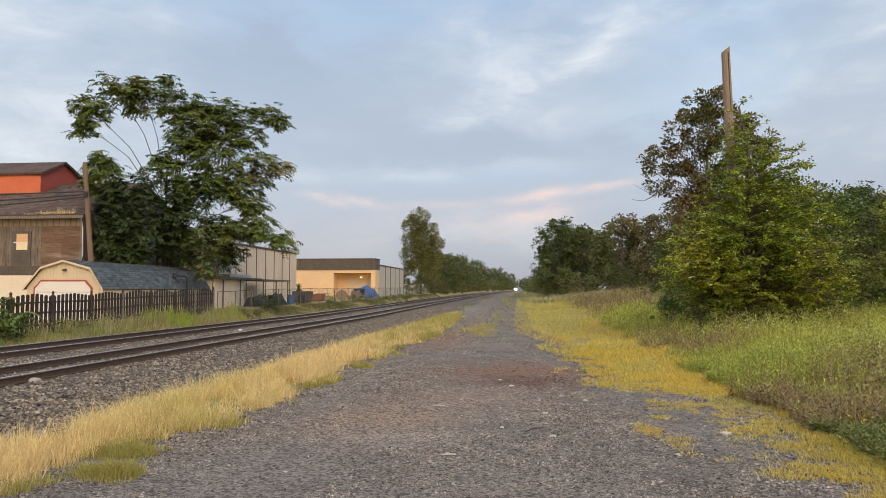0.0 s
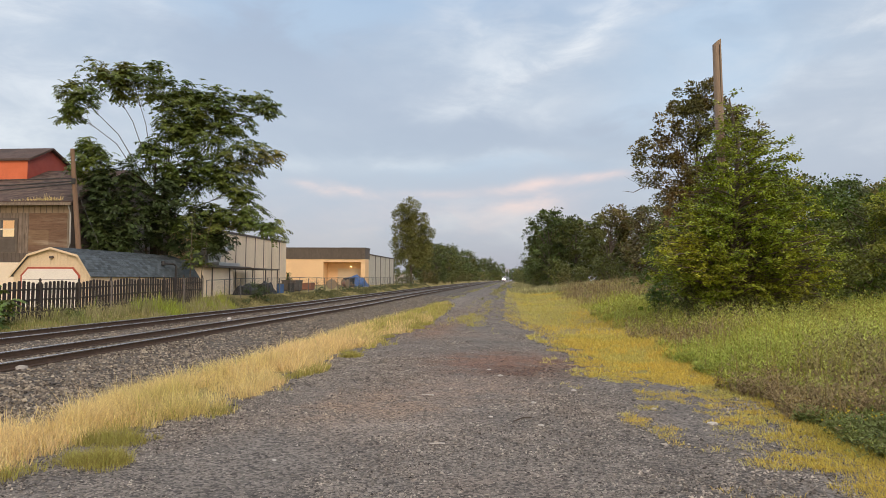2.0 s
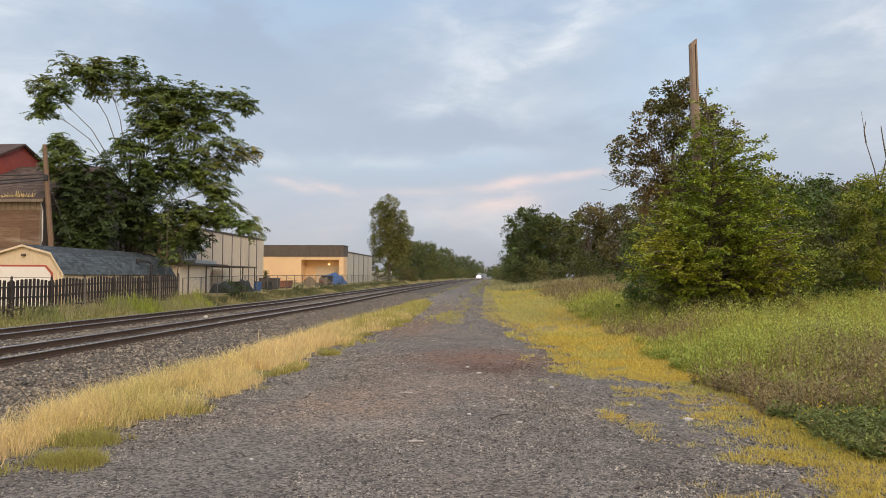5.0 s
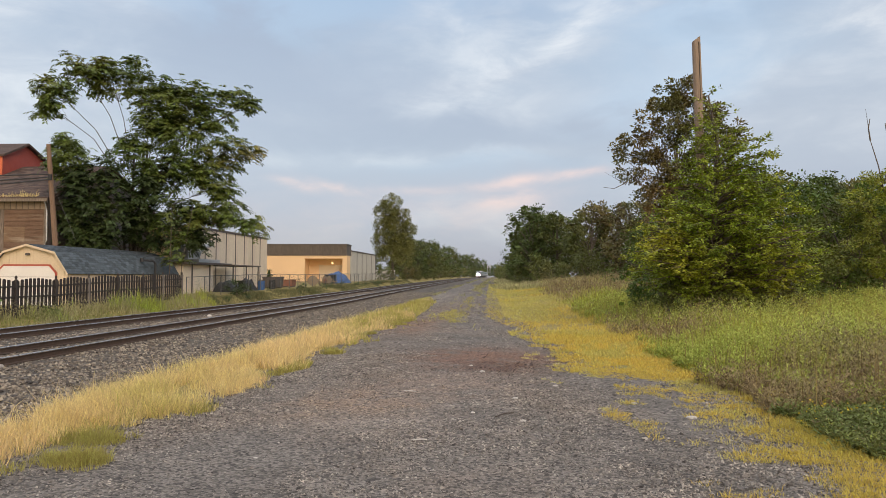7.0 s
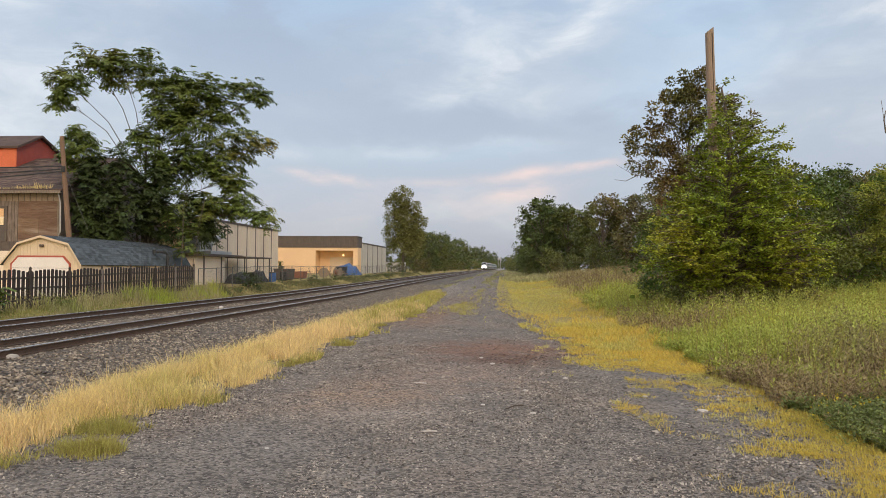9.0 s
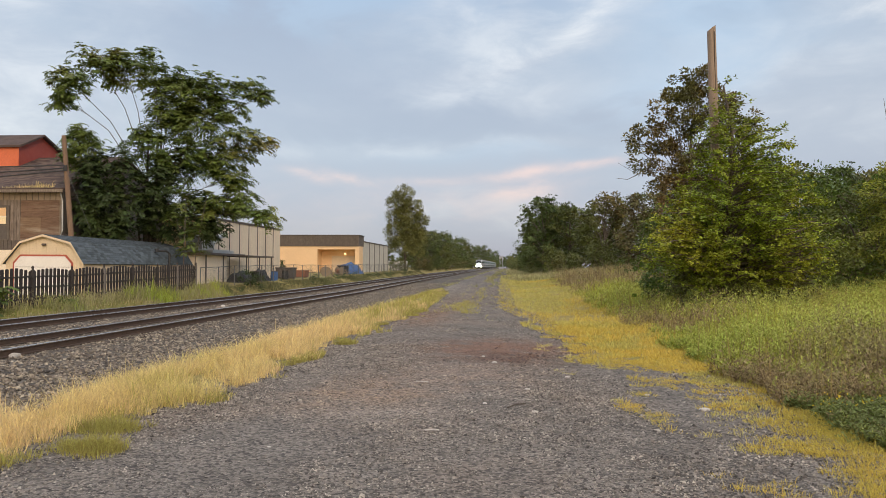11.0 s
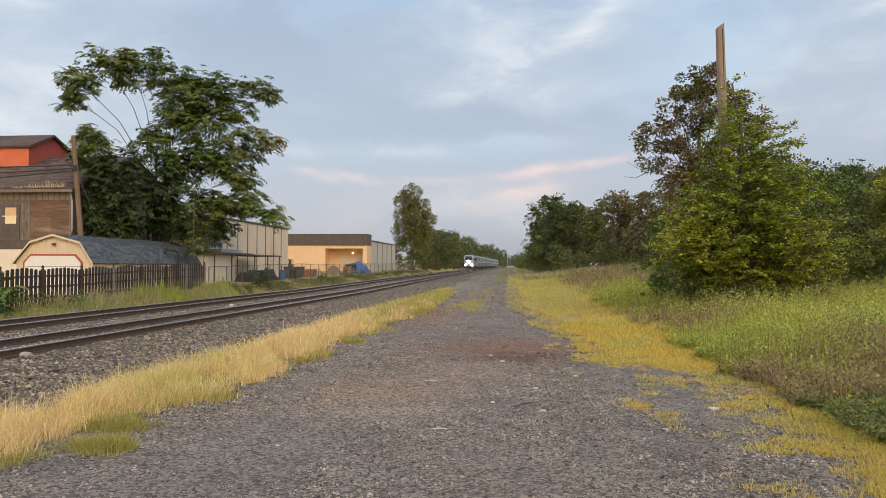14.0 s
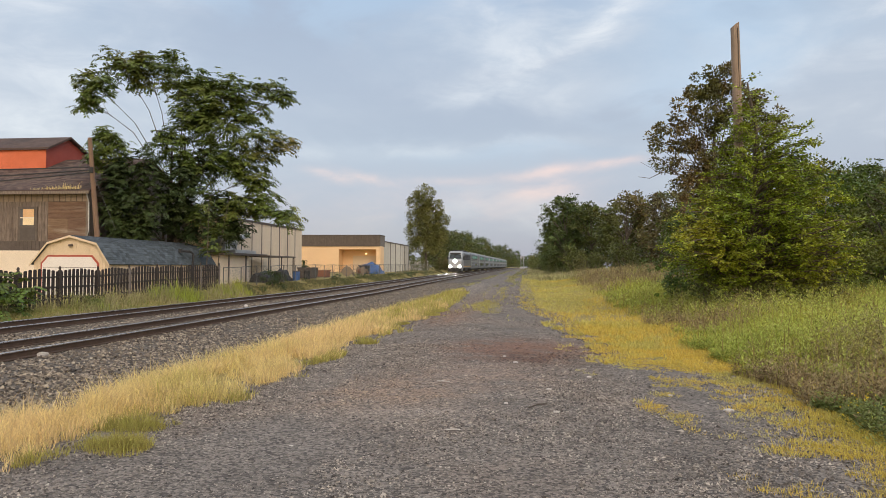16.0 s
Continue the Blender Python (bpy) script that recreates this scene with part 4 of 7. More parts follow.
    # trees along the far side of the line
    p = make_tree("poplar_tree", [(-0.5, 0, 18.0, 2.6, 1.7), (-1.5, 0, 15.8, 3.0, 2.2), (1.5, 0, 14.5, 2.4, 2.2), (-2.2, 0, 12.5, 2.4, 2.2), (0.6, 0, 12, 3.0, 2.2), (3.2, 0, 11.5, 2.0, 2.0), (-2.0, 0, 9, 2.8, 2.4), (1.5, 0, 9, 3.0, 2.2), (4.0, 0, 8.2, 1.6, 2), (0, 0, 6, 3.2, 2.0), (3, 0, 5.4, 2.4, 1.6), (-2.4, 0, 6.2, 1.8, 1.6)], 0.9, 0.25, M_POPLAR, M_BARK,
                  "tall dense olive-green tree standing apart by the line", clumps=12, per=90, leaf=(0.28, 0.20), spread=0.46, core=6, core_size=0.8, twigs=0.3, hollow=0.55, flat=0.95)
    set_at(p, -23.8, 165)
    for k, (x, y, kind, s) in enumerate([(-20.5, 188, 0, 0.85), (-23, 205, 0, 1.1), (-22, 228, 1, 1.05), (-22.5, 250, 0, 1.15), (-22, 275, 0, 1.1), (-23, 305, 1, 1.15), (-22, 340, 0, 1.2), (-21, 425, 1, 1.25),
                                         (-21, 480, 0, 1.3), (-20, 550, 0, 1.3), (-19, 640, 1, 1.4), (-18, 760, 0, 1.4), (-16, 900, 0, 1.5), (-30, 240, 0, 1.1), (-29, 320, 0, 1.2), (-28, 420, 0, 1.2), (14, 600, 0, 1.3), (12, 750, 1, 1.4), (6, 950, 0, 1.3), (-2, 1150, 0, 1.3),
                                         (-10, 1250, 0, 1.4), (4, 1300, 0, 1.4), (-12, 1060, 1, 1.3), (9, 1040, 0, 1.3), (-20, 1120, 0, 1.4), (1, 1220, 1, 1.5), (15, 1100, 1, 1.4), (-28, 1150, 0, 1.4), (22, 1150, 0, 1.4), (-19.5, 175, 0, 0.35), (-26, 200, 0, 0.9), (-31, 182, 1, 0.5)]):
        put_copy(kinds[kind] if y < 260 else far, x, y, float(rng.uniform(0, 360)), s * float(rng.uniform(0.78, 1.15)))
    # thicket beside the pole tree, and a vine-hung tree with dead limbs
    th = make_tree("thicket_tree", crown_lobes(5.6, 2.8, 17, 0.05), 0.9, 0.09, M_THICKET, M_BARK, "bushy mid-green young tree in the thicket", clumps=11, per=120, leaf=(0.14, 0.09), spread=0.3, stems=3, core=10, core_size=0.4, flat=0.65, twigs=0.3)
    set_at(th, 12.6, 33)
    tagged(th, group="thicket")
    for x, y, rz, k in ((15.6, 35, 100, 1.1), (22.4, 41, 200, 1.15), (10.2, 36, 150, 0.95), (14.2, 41, 280, 1.25), (7.1, 31.5, 60, 0.8)):
        put_copy(th, x, y, rz, k)
    sn = make_tree("vine_hung_tree", [(0, 0, 7.6, 1.5, 1.0), (-1.3, 0, 6.4, 1.5, 1.0), (1.2, 0, 6.2, 1.8, 1.2), (-0.6, 0, 4.8, 2.2, 1.2), (1.6, 0, 4.2, 1.8, 1.2), (-1.8, 0, 3.2, 1.8, 1.1), (0.6, 0, 2.4, 2.4, 1.2)], 0.8, 0.16, M_YELLEAF, M_BARK,
                   "yellow-green vine-hung tree with bare dead limbs on top", clumps=18, per=110, leaf=(0.15, 0.10), spread=0.32, core=9, core_size=0.4)
    set_at(sn, 17.2, 33.0, None, 0, 0.72)
    for pts in (((0, 0, 7.0), (-0.3, 0, 8.6), (-0.7, 0.1, 10.2), (-0.95, 0.1, 12.2)), ((0, 0, 7.5), (0.4, -0.1, 9.2), (0.7, 0, 10.8), (0.6, 0, 13.0)), ((0.4, -0.1, 9.2), (0.15, -0.2, 10.4), (0.05, -0.2, 11.2)), ((0.7, 0, 10.8), (1.0, 0.1, 11.8), (1.2, 0.1, 12.3)), ((-0.7, 0.1, 10.2), (-0.75, 0.2, 11.0), (-0.6, 0.3, 11.6))):
        part("dead_limb", tube(bmesh.new(), pts, [0.05, 0.036, 0.024, 0.010][:len(pts)], 5), M_BARK, sn, "bare grey dead limb")
    sp = make_tree("sapling", [(0.2, 0, 6.4, 1.0, 0.7), (-0.8, 0, 5.2, 0.9, 0.6), (0.9, 0, 4.2, 0.9, 0.5), (0.2, 0, 2.6, 0.6, 0.4)], 0.8, 0.035, M_AIL, M_BARK, "slender leafy sapling at the end of the fence", clumps=10, per=6, leaf=(0.32, 0.13), stems=2, fronds=True, trunk_top=0.95, core=1, core_size=0.3)
    set_at(sp, -22.6, 48.6)
    ev = make_tree("evergreen_shrub", [(0, 0, 0.9, 0.8, 0.9), (0, 0, 1.8, 0.6, 0.8), (0, 0, 2.7, 0.32, 0.6)], 1.0, 0.06, M_WOOD1, M_BARK, "narrow dark conical evergreen by the warehouse corner", "shrub", clumps=70, per=40, leaf=(0.14, 0.07), spread=0.14, core=110, core_size=0.32)
    set_at(ev, -26.9, 83.5, 0.0, 0, 0.85)
    ls = make_tree("leafy_shrub", [(0, 0, 0.9, 0.9, 0.5), (0.3, 1.2, 0.8, 0.8, 0.5), (-0.2, -1.1, 0.7, 0.8, 0.5), (0, 2.2, 0.5, 0.6, 0.4)], 1.0, 0.03, M_THICKET, M_BARK, "big-leaved green shrub against the picket fence", "shrub", clumps=40, per=6, leaf=(0.26, 0.14), stems=3, fronds=True, core=20, core_size=0.3)
    set_at(ls, -20.1, 24.2, None, 0, 0.30)
    put_copy(ls, -20.1, 31.0, 90, 0.30)
    lb = make_tree("lineside_bush", crown_lobes(1.5, 1.1, 8, 0.05), 0.9, 0.03, M_SHADELEAF, M_BARK, "low dark scrubby bush along the lineside fence", "bush", clumps=40, per=26, leaf=(0.13, 0.08), spread=0.16, stems=3, core=8, core_size=0.2, twigs=0.1)
    set_at(lb, -19.9, 54)
    tagged(lb, group="lineside bushes")
    for k in range(22):
        put_copy(lb, -20.9 + float(rng.uniform(0, 1.9)), 51 + 4.4 * k + float(rng.uniform(-1.5, 1.5)), float(rng.uniform(0, 360)), float(rng.uniform(0.25, 0.6)))
    # bushes at the field edge
    bsh = make_tree("field_bush", crown_lobes(3.6, 2.0, 10, 0.05), 0.9, 0.05, M_WOOD2, M_BARK, "rounded olive-green bush at the wood's edge", "bush", clumps=18, per=40, leaf=(0.24, 0.15), spread=0.32, stems=3, core=12, core_size=0.4, twigs=0.05)
    set_at(bsh, 8.0, 101)
    tagged(bsh, group="field bushes")
    for x, y, rz, s in ((7.2, 112, 40, 1.3), (11, 84, 90, 1.0), (14.4, 62, 10, 0.9), (16.4, 46, 200, 0.9), (19.2, 40, 300, 0.9), (13.2, 37, 120, 0.8), (22.5, 40, 60, 1.0), (19.8, 32.6, 160, 0.7), (5.8, 138, 0, 1.1), (5.2, 160, 40, 1.2), (4.0, 190, 80, 1.2), (3.6, 230, 120, 1.4), (3.6, 280, 200, 1.6), (3.0, 350, 10, 1.8), (3.0, 450, 60, 2.2), (9, 92, 30, 0.7), (6.5, 26.1, 20, 0.42), (8.7, 26.0, 130, 0.46), (7.6, 25.7, 250, 0.36), (10.2, 27.0, 80, 0.5), (-21, 172, 0, 0.9), (-24.8, 157, 30, 0.9), (-23.4, 161, 80, 0.7), (-20.6, 181, 60, 1.0), (-22.4, 192, 10, 1.2), (-20.4, 200, 50, 1.1), (-20.8, 226, 90, 1.2), (-20.2, 255, 150, 1.3), (-20.4, 272, 200, 1.3), (-20.2, 292, 30, 1.4), (-20.4, 318, 70, 1.5), (-20, 345, 10, 1.5), (-20, 375, 60, 1.6), (-19.6, 410, 20, 1.7), (-19.4, 450, 80, 1.8), (-19, 500, 30, 2.0), (-18.5, 560, 60, 2.2), (-17.5, 640, 90, 2.4), (-17, 740, 10, 2.6), (-15.5, 860, 50, 3.0), (-26, 186, 40, 1.5), (-27, 215, 70, 1.6), (-27, 250, 20, 1.8), (-27, 300, 80, 2.0), (-19.8, 215, 20, 1.0), (-20, 240, 70, 1.0)):
        put_copy(bsh, x, y, rz, s)


# ---------------------------------------------------------------- buildings
def plank_wall(parent, x0, x1, y, z0, z1, step, material, name="board", depth=0.025, gap=0.006):
    """Upright boards on a wall that faces south (-y)."""
    n = int(round((x1 - x0) / step))
    step = (x1 - x0) / n
    me = bpy.data.meshes.new(name)
    bm = bbox(gap, step - gap, -depth, 0, 0, z1 - z0, 0.003)
    bm.to_mesh(me)
    bm.free()
    me.materials.append(material)
    for k in range(n):
        o = new(name, me)
        o.parent = parent
        o.location = (x0 + k * step, y - 0.003 * (k % 2), z0)


def shingle_tabs(parent, at, length, u_len, courses, width, material):
    """Overlapping tabs on a slope; at(s, u, lift): the point s metres along it and u of the way up."""
    vs, fs = [], []
    for k in range(courses):
        u0, u1 = k / courses, min((k + 1.25) / courses, 1.0)
        s = -width * (0.5 * (k % 2))
        while s < length:
            a, b = max(s + 0.006, 0), min(s + width - 0.006, length)
            if b - a > 0.03:
                t = 0.016 + rng.uniform(0, 0.01)
                o = len(vs)
                vs += [at(a, u0, t), at(b, u0, t), at(b, u1, 0.004), at(a, u1, 0.004), at(a, u0, 0.0), at(b, u0, 0.0)]
                fs += [(o, o + 1, o + 2, o + 3), (o + 4, o + 5, o + 1, o), (o, o + 3, o + 4), (o + 1, o + 5, o + 2)]
            s += width
    return tagged(part("shingles", mesh("shingles", vs, fs, material), None, parent), kind="stuff")


def shed():
    s = empty("garage_shed")
    tagged(s, "cream barn-roofed garage with blue-grey shingles and red-trimmed door", "shed")
    x0, x1, y0, y1, ez, rz = -28.2, -23.6, 38.0, 51.5, 2.06, 3.6
    xm = (x0 + x1) / 2
    out = [(x0, 0.1), (x1, 0.1), (x1, ez), (x1 - 0.68, 3.12), (xm, rz - 0.06), (x0 + 0.95, 3.16), (x0, ez)]
    part("wall", prism(bmesh.new(), out, 1, y0 + 0.03, y1), M_CREAM, s)
    # gable boards
    step = 0.2
    n = int((x1 - x0) / step)
    for k in range(n):
        xa, xb = x0 + k * step + 0.004, x0 + (k + 1) * step - 0.004
        def top(x):
            return float(np.interp(x, [x0, x0 + 0.95, xm, x1 - 0.68, x1], [ez, 3.16, rz - 0.06, 3.12, ez]))
        part("board", prism(bmesh.new(), [(xa, 0.1), (xb, 0.1), (xb, top(xb)), (xa, top(xa))], 1, y0 + 0.005, y0 + 0.03), M_CREAM, s)
    # roof slopes, laid in courses of shingles
    ridge = [(x1 + 0.14, ez - 0.12), (x1 - 0.66, 3.16), (xm, rz), (x0 + 0.93, 3.2), (x0 - 0.14, ez - 0.12)]
    for (xa, za), (xb, zb) in zip(ridge, ridge[1:]):
        ln = math.hypot(xb - xa, zb - za)
        nx, nz = (zb - za) / ln, -(xb - xa) / ln
        if nz < 0:
            nx, nz = -nx, -nz
        bm = bmesh.new()
        part("roof", prism(bm, [(xa, za), (xb, zb), (xb - nx * 0.05, zb - nz * 0.05), (xa - nx * 0.05, za - nz * 0.05)], 1, y0 - 0.2, y1 + 0.2), M_SHINGLE, s, "blue-grey asphalt shingles")
        up = za < zb
        lo, hi = ((xa, za), (xb, zb)) if up else ((xb, zb), (xa, za))

        def at(q, u, lift):
            return (lo[0] + (hi[0] - lo[0]) * u + nx * lift, y0 - 0.2 + q, lo[1] + (hi[1] - lo[1]) * u + nz * lift)
        shingle_tabs(s, at, y1 - y0 + 0.4, ln, max(3, int(ln / 0.15)), 0.33, M_SHINGLE)
    # pale rake trim
    for (xa, za), (xb, zb) in zip(ridge, ridge[1:]):
        part("rake_trim", prism(bmesh.new(), [(xa, za - 0.01), (xb, zb - 0.01), (xb, zb - 0.13), (xa, za - 0.13)], 1, y0 - 0.235, y0 - 0.2), M_CREAM, s)
    # door with clipped corners
    dx0, dx1, dz = -27.65, -24.3, 2.36
    frame_o = [(dx0 - 0.1, 0.1), (dx1 + 0.1, 0.1), (dx1 + 0.1, dz - 0.35), (dx1 - 0.32, dz + 0.1), (dx0 + 0.32, dz + 0.1), (dx0 - 0.1, dz - 0.35)]
    door_o = [(dx0, 0.1), (dx1, 0.1), (dx1, dz - 0.4), (dx1 - 0.36, dz), (dx0 + 0.36, dz), (dx0, dz - 0.4)]
    part("door_trim", prism(bmesh.new(), frame_o, 1, y0 - 0.05, y0 + 0.02), M_REDTRIM, s, "red trim with clipped corners")
    d = part("door", prism(bmesh.new(), door_o, 1, y0 - 0.065, y0 + 0.0), M_WHITE, s, "white sectional garage door")
    for k in range(1, 4):
        part("panel_joint", bbox(dx0 + 0.05, dx1 - 0.05, y0 - 0.071, y0 - 0.06, 0.1 + k * 0.55, 0.12 + k * 0.55), M_STRIP, d)
    part("gable_lamp", bbox(xm - 0.1, xm + 0.12, y0 - 0.18, y0, 2.95, 3.08, 0.03), M_DARKBAND, s)
    # stove pipe on the side wall
    part("vent_pipe", tube(bmesh.new(), [(x1 + 0.35, 47.5, 0.2), (x1 + 0.35, 47.5, 2.7), (x1 + 0.25, 47.3, 2.86), (x1 - 0.25, 46.8, 2.9)], 0.08, 8), M_BLACK, s, "black stove pipe with an elbow")
    part("vent_cap", tube(bmesh.new(), [(x1 - 0.22, 46.8, 2.78), (x1 - 0.24, 46.8, 3.04)], 0.14, 8), M_BLACK, s)


def barn():
    b = empty("old_barn")
    tagged(b, "weathered barn with brown shingle roof and orange clerestory", "barn")
    y0, xr, xl = 46.0, -30.15, -56.0
    part("wall", prism(bmesh.new(), [(y0, 0.1), (y0 + 15, 0.1), (y0 + 15, 6.9), (y0 + 7.5, 10.2), (y0, 6.9)], 0, xl, xr), M_BARNWOOD, b)
    # thin layer on the gable end, much darker than the barn boards
    part("gable_wall", prism(bmesh.new(), [(y0 + 0.15, 0.1), (y0 + 15, 0.1), (y0 + 15, 6.85), (y0 + 7.5, 10.1), (y0 + 0.15, 6.85)], 0, xr, xr + 0.03), M_STRIP, b, "very dark boards over the gable end")
    part("foundation", bbox(xl, xr + 0.04, y0 - 0.06, y0 + 0.0, 0.1, 2.9), M_STUCCO, b, "cream stucco base")
    plank_wall(b, xl + 14, -33.15, y0 - 0.004, 3.55, 6.3, 0.24, M_BARNWOOD)
    part("rust_panel", bbox(-33.1, xr - 0.15, y0 - 0.05, y0, 3.55, 6.28), M_RUSTPANEL, b, "rust-brown sheet panel")
    for k in range(10):
        part("rust_board", bbox(-33.09 + 0.02 * (k % 3), xr - 0.17 - 0.03 * (k % 2), y0 - 0.066 - 0.006 * (k % 2), y0 - 0.05, 3.58 + 0.27 * k, 3.832 + 0.27 * k, 0.004), M_RUSTPANEL, b)
    part("rust_sheet", bbox(-33.08, -31.6, y0 - 0.09, y0 - 0.075, 4.1, 5.1), M_RUSTPANEL, b)
    part("eave_backing", bbox(xl, xr, y0 - 0.03, y0, 6.3, 6.9), M_STRIP, b)
    plank_wall(b, xl + 14, xr, y0 - 0.034, 6.3, 6.9, 0.42, M_EAVE, "eave_board", 0.03, 0.03)
    plank_wall(b, xl + 14, xr, y0 - 0.01, 2.9, 3.55, 0.3, M_DARKBAND, "skirt_board", 0.05)
    part("fascia", bbox(xl, xr + 0.35, y0 - 0.55, y0 - 0.48, 6.78, 6.98), M_BARNWOOD, b)
    part("corner_board", bbox(xr - 0.14, xr + 0.03, y0 - 0.07, y0 + 0.1, 0.1, 6.3), M_BARNWOOD, b)
    part("downpipe", tube(bmesh.new(), [(xr + 0.1, y0 - 0.4, 6.8), (xr + 0.14, y0 - 0.2, 6.2), (xr + 0.14, y0 - 0.15, 4.2), (xr - 0.1, y0 - 0.15, 3.6)], 0.05, 6), M_GALV, b)
    ez, slope = 6.95, 0.44
    for sgn, ya in ((1, y0 - 0.5), (-1, y0 + 15.5)):
        yb = y0 + 7.5
        za, zb = ez - 0.05, ez + slope * 7.5
        part("roof", prism(bmesh.new(), [(ya, za), (yb, zb), (yb, zb + 0.14), (ya, za + 0.14)], 0, xl, xr + 0.4), M_BROWNROOF, b, "brown asphalt shingles")
        if sgn == 1:
            def at(q, u, lift):
                return (xl + 12 + q, ya + (yb - ya) * u, za + (zb - za) * u + 0.142 + lift)
            shingle_tabs(b, at, xr + 0.4 - xl - 12, 8.0, 34, 0.4, M_BROWNROOF)
    # clerestory
    cx, cy0, cy1 = -37.0, 51.0, 56.6
    part("clerestory", prism(bmesh.new(), [(cy0, 8.6), (cy1, 8.6), (cy1, 10.85), ((cy0 + cy1) / 2 - 0.2, 12.05), (cy0, 10.85)], 0, xl, cx), M_REDEND, b, "dark red clerestory end")
    part("clerestory_front", bbox(xl, cx + 0.02, cy0 - 0.04, cy0, 9.0, 10.8), M_ORANGE, b, "bright orange painted boards")
    ym = (cy0 + cy1) / 2 - 0.2
    for ya, yb in ((cy0 - 0.25, ym), (cy1 + 0.25, ym)):
        part("clerestory_roof", prism(bmesh.new(), [(ya, 10.78), (yb, 12.08), (yb, 12.24), (ya, 10.94)], 0, xl, cx + 0.3), M_BROWNROOF, b)
    # window
    w = part("window", bbox(-35.35, -33.9, y0 - 0.09, y0 - 0.02, 3.55, 5.95), M_DARKBAND, b, "sash window lit by the evening sky over a boarded panel")
    part("pane", bbox(-35.15, -34.1, y0 - 0.105, y0 - 0.085, 4.62, 5.8), M_WINGLASS, w)
    # two coloured sheets paint the evening sky's reflection in the glass
    part("blind", bbox(-34.95, -34.12, y0 - 0.115, y0 - 0.1, 5.2, 5.78), M_WINDOWGLOW, w, "pale orange sky reflection painted on the pane")
    part("lower_blind", bbox(-34.95, -34.12, y0 - 0.113, y0 - 0.1, 4.66, 5.16), M_REFLECTLOW, w, "pale yellow sky reflection painted on the pane")
    part("sash_rail", bbox(-35.15, -34.1, y0 - 0.125, y0 - 0.09, 5.14, 5.22), M_STUCCO, w)
    part("lower_panel", bbox(-35.15, -34.05, y0 - 0.1, y0 - 0.085, 3.62, 4.5), M_STRIP, w)


def warehouse_one():
    w = empty("panel_warehouse")
    tagged(w, "low beige warehouse clad in tall concrete panels", "warehouse")
    x0, x1, y0, y1, h = -48.0, -26.0, 60.0, 80.0, 6.1
    part("wall", bbox(x0, x1 - 0.08, y0, y1, 0.1, h - 0.05), M_TAN, w)
    n = 8
    st = (y1 - y0) / n
    for k in range(n):
        part("wall_panel", bbox(x1 - 0.08, x1, y0 + k * st + 0.06, y0 + (k + 1) * st - 0.06, 0.1, h - 0.1), M_BEIGE, w)
        part("joint_strip", bbox(x1 - 0.07, x1 + 0.03, y0 + k * st - 0.07, y0 + k * st + 0.07, 0.1, h - 0.1), M_STRIP, w)
    part("parapet", bbox(x0, x1 + 0.08, y0 - 0.06, y1 + 0.06, h - 0.1, h + 0.1), M_STRIP, w)
    # lean-to with flat roof in front
    a = empty("lean_to")
    tagged(a, "pale stucco lean-to with a flat roof and a canopy on posts", "outbuilding")
    part("wall", bbox(-29.5, -24.2, 54.0, 60.0 - 0.02, 0.1, 2.75), M_STUCCO, a)
    part("roof", bbox(-29.8, -23.7, 53.6, 63.0, 2.75, 2.95, 0.02), M_DARKBAND, a)
    part("canopy", bbox(-25.6, -22.7, 61.0, 68.0, 2.72, 2.84, 0.01), M_DARKBAND, a)
    for x, y in ((-23.9, 55.0), (-23.9, 58.5), (-22.9, 61.2), (-22.9, 64.5), (-22.9, 67.8)):
        part("post", tube(bmesh.new(), [(x, y, 0.1), (x, y, 2.75)], 0.06, 6), M_STRIP, a)
    hv = empty("roof_ductwork")
    tagged(hv, "galvanised air handler with a bent duct on the lean-to roof", "ventilation unit")
    part("cabinet", bbox(-26.6, -25.2, 57.2, 59.2, 2.95, 4.4, 0.03), M_GALV, hv)
    part("duct", tube(bmesh.new(), [(-24.9, 58.5, 2.95), (-24.9, 58.5, 3.8), (-24.7, 59.0, 4.3), (-24.5, 60.2, 4.6)], 0.24, 10), M_GALV, hv)
    part("curb", bbox(-26.8, -24.2, 57.0, 61.5, 2.94, 3.25, 0.02), M_GALV, hv)


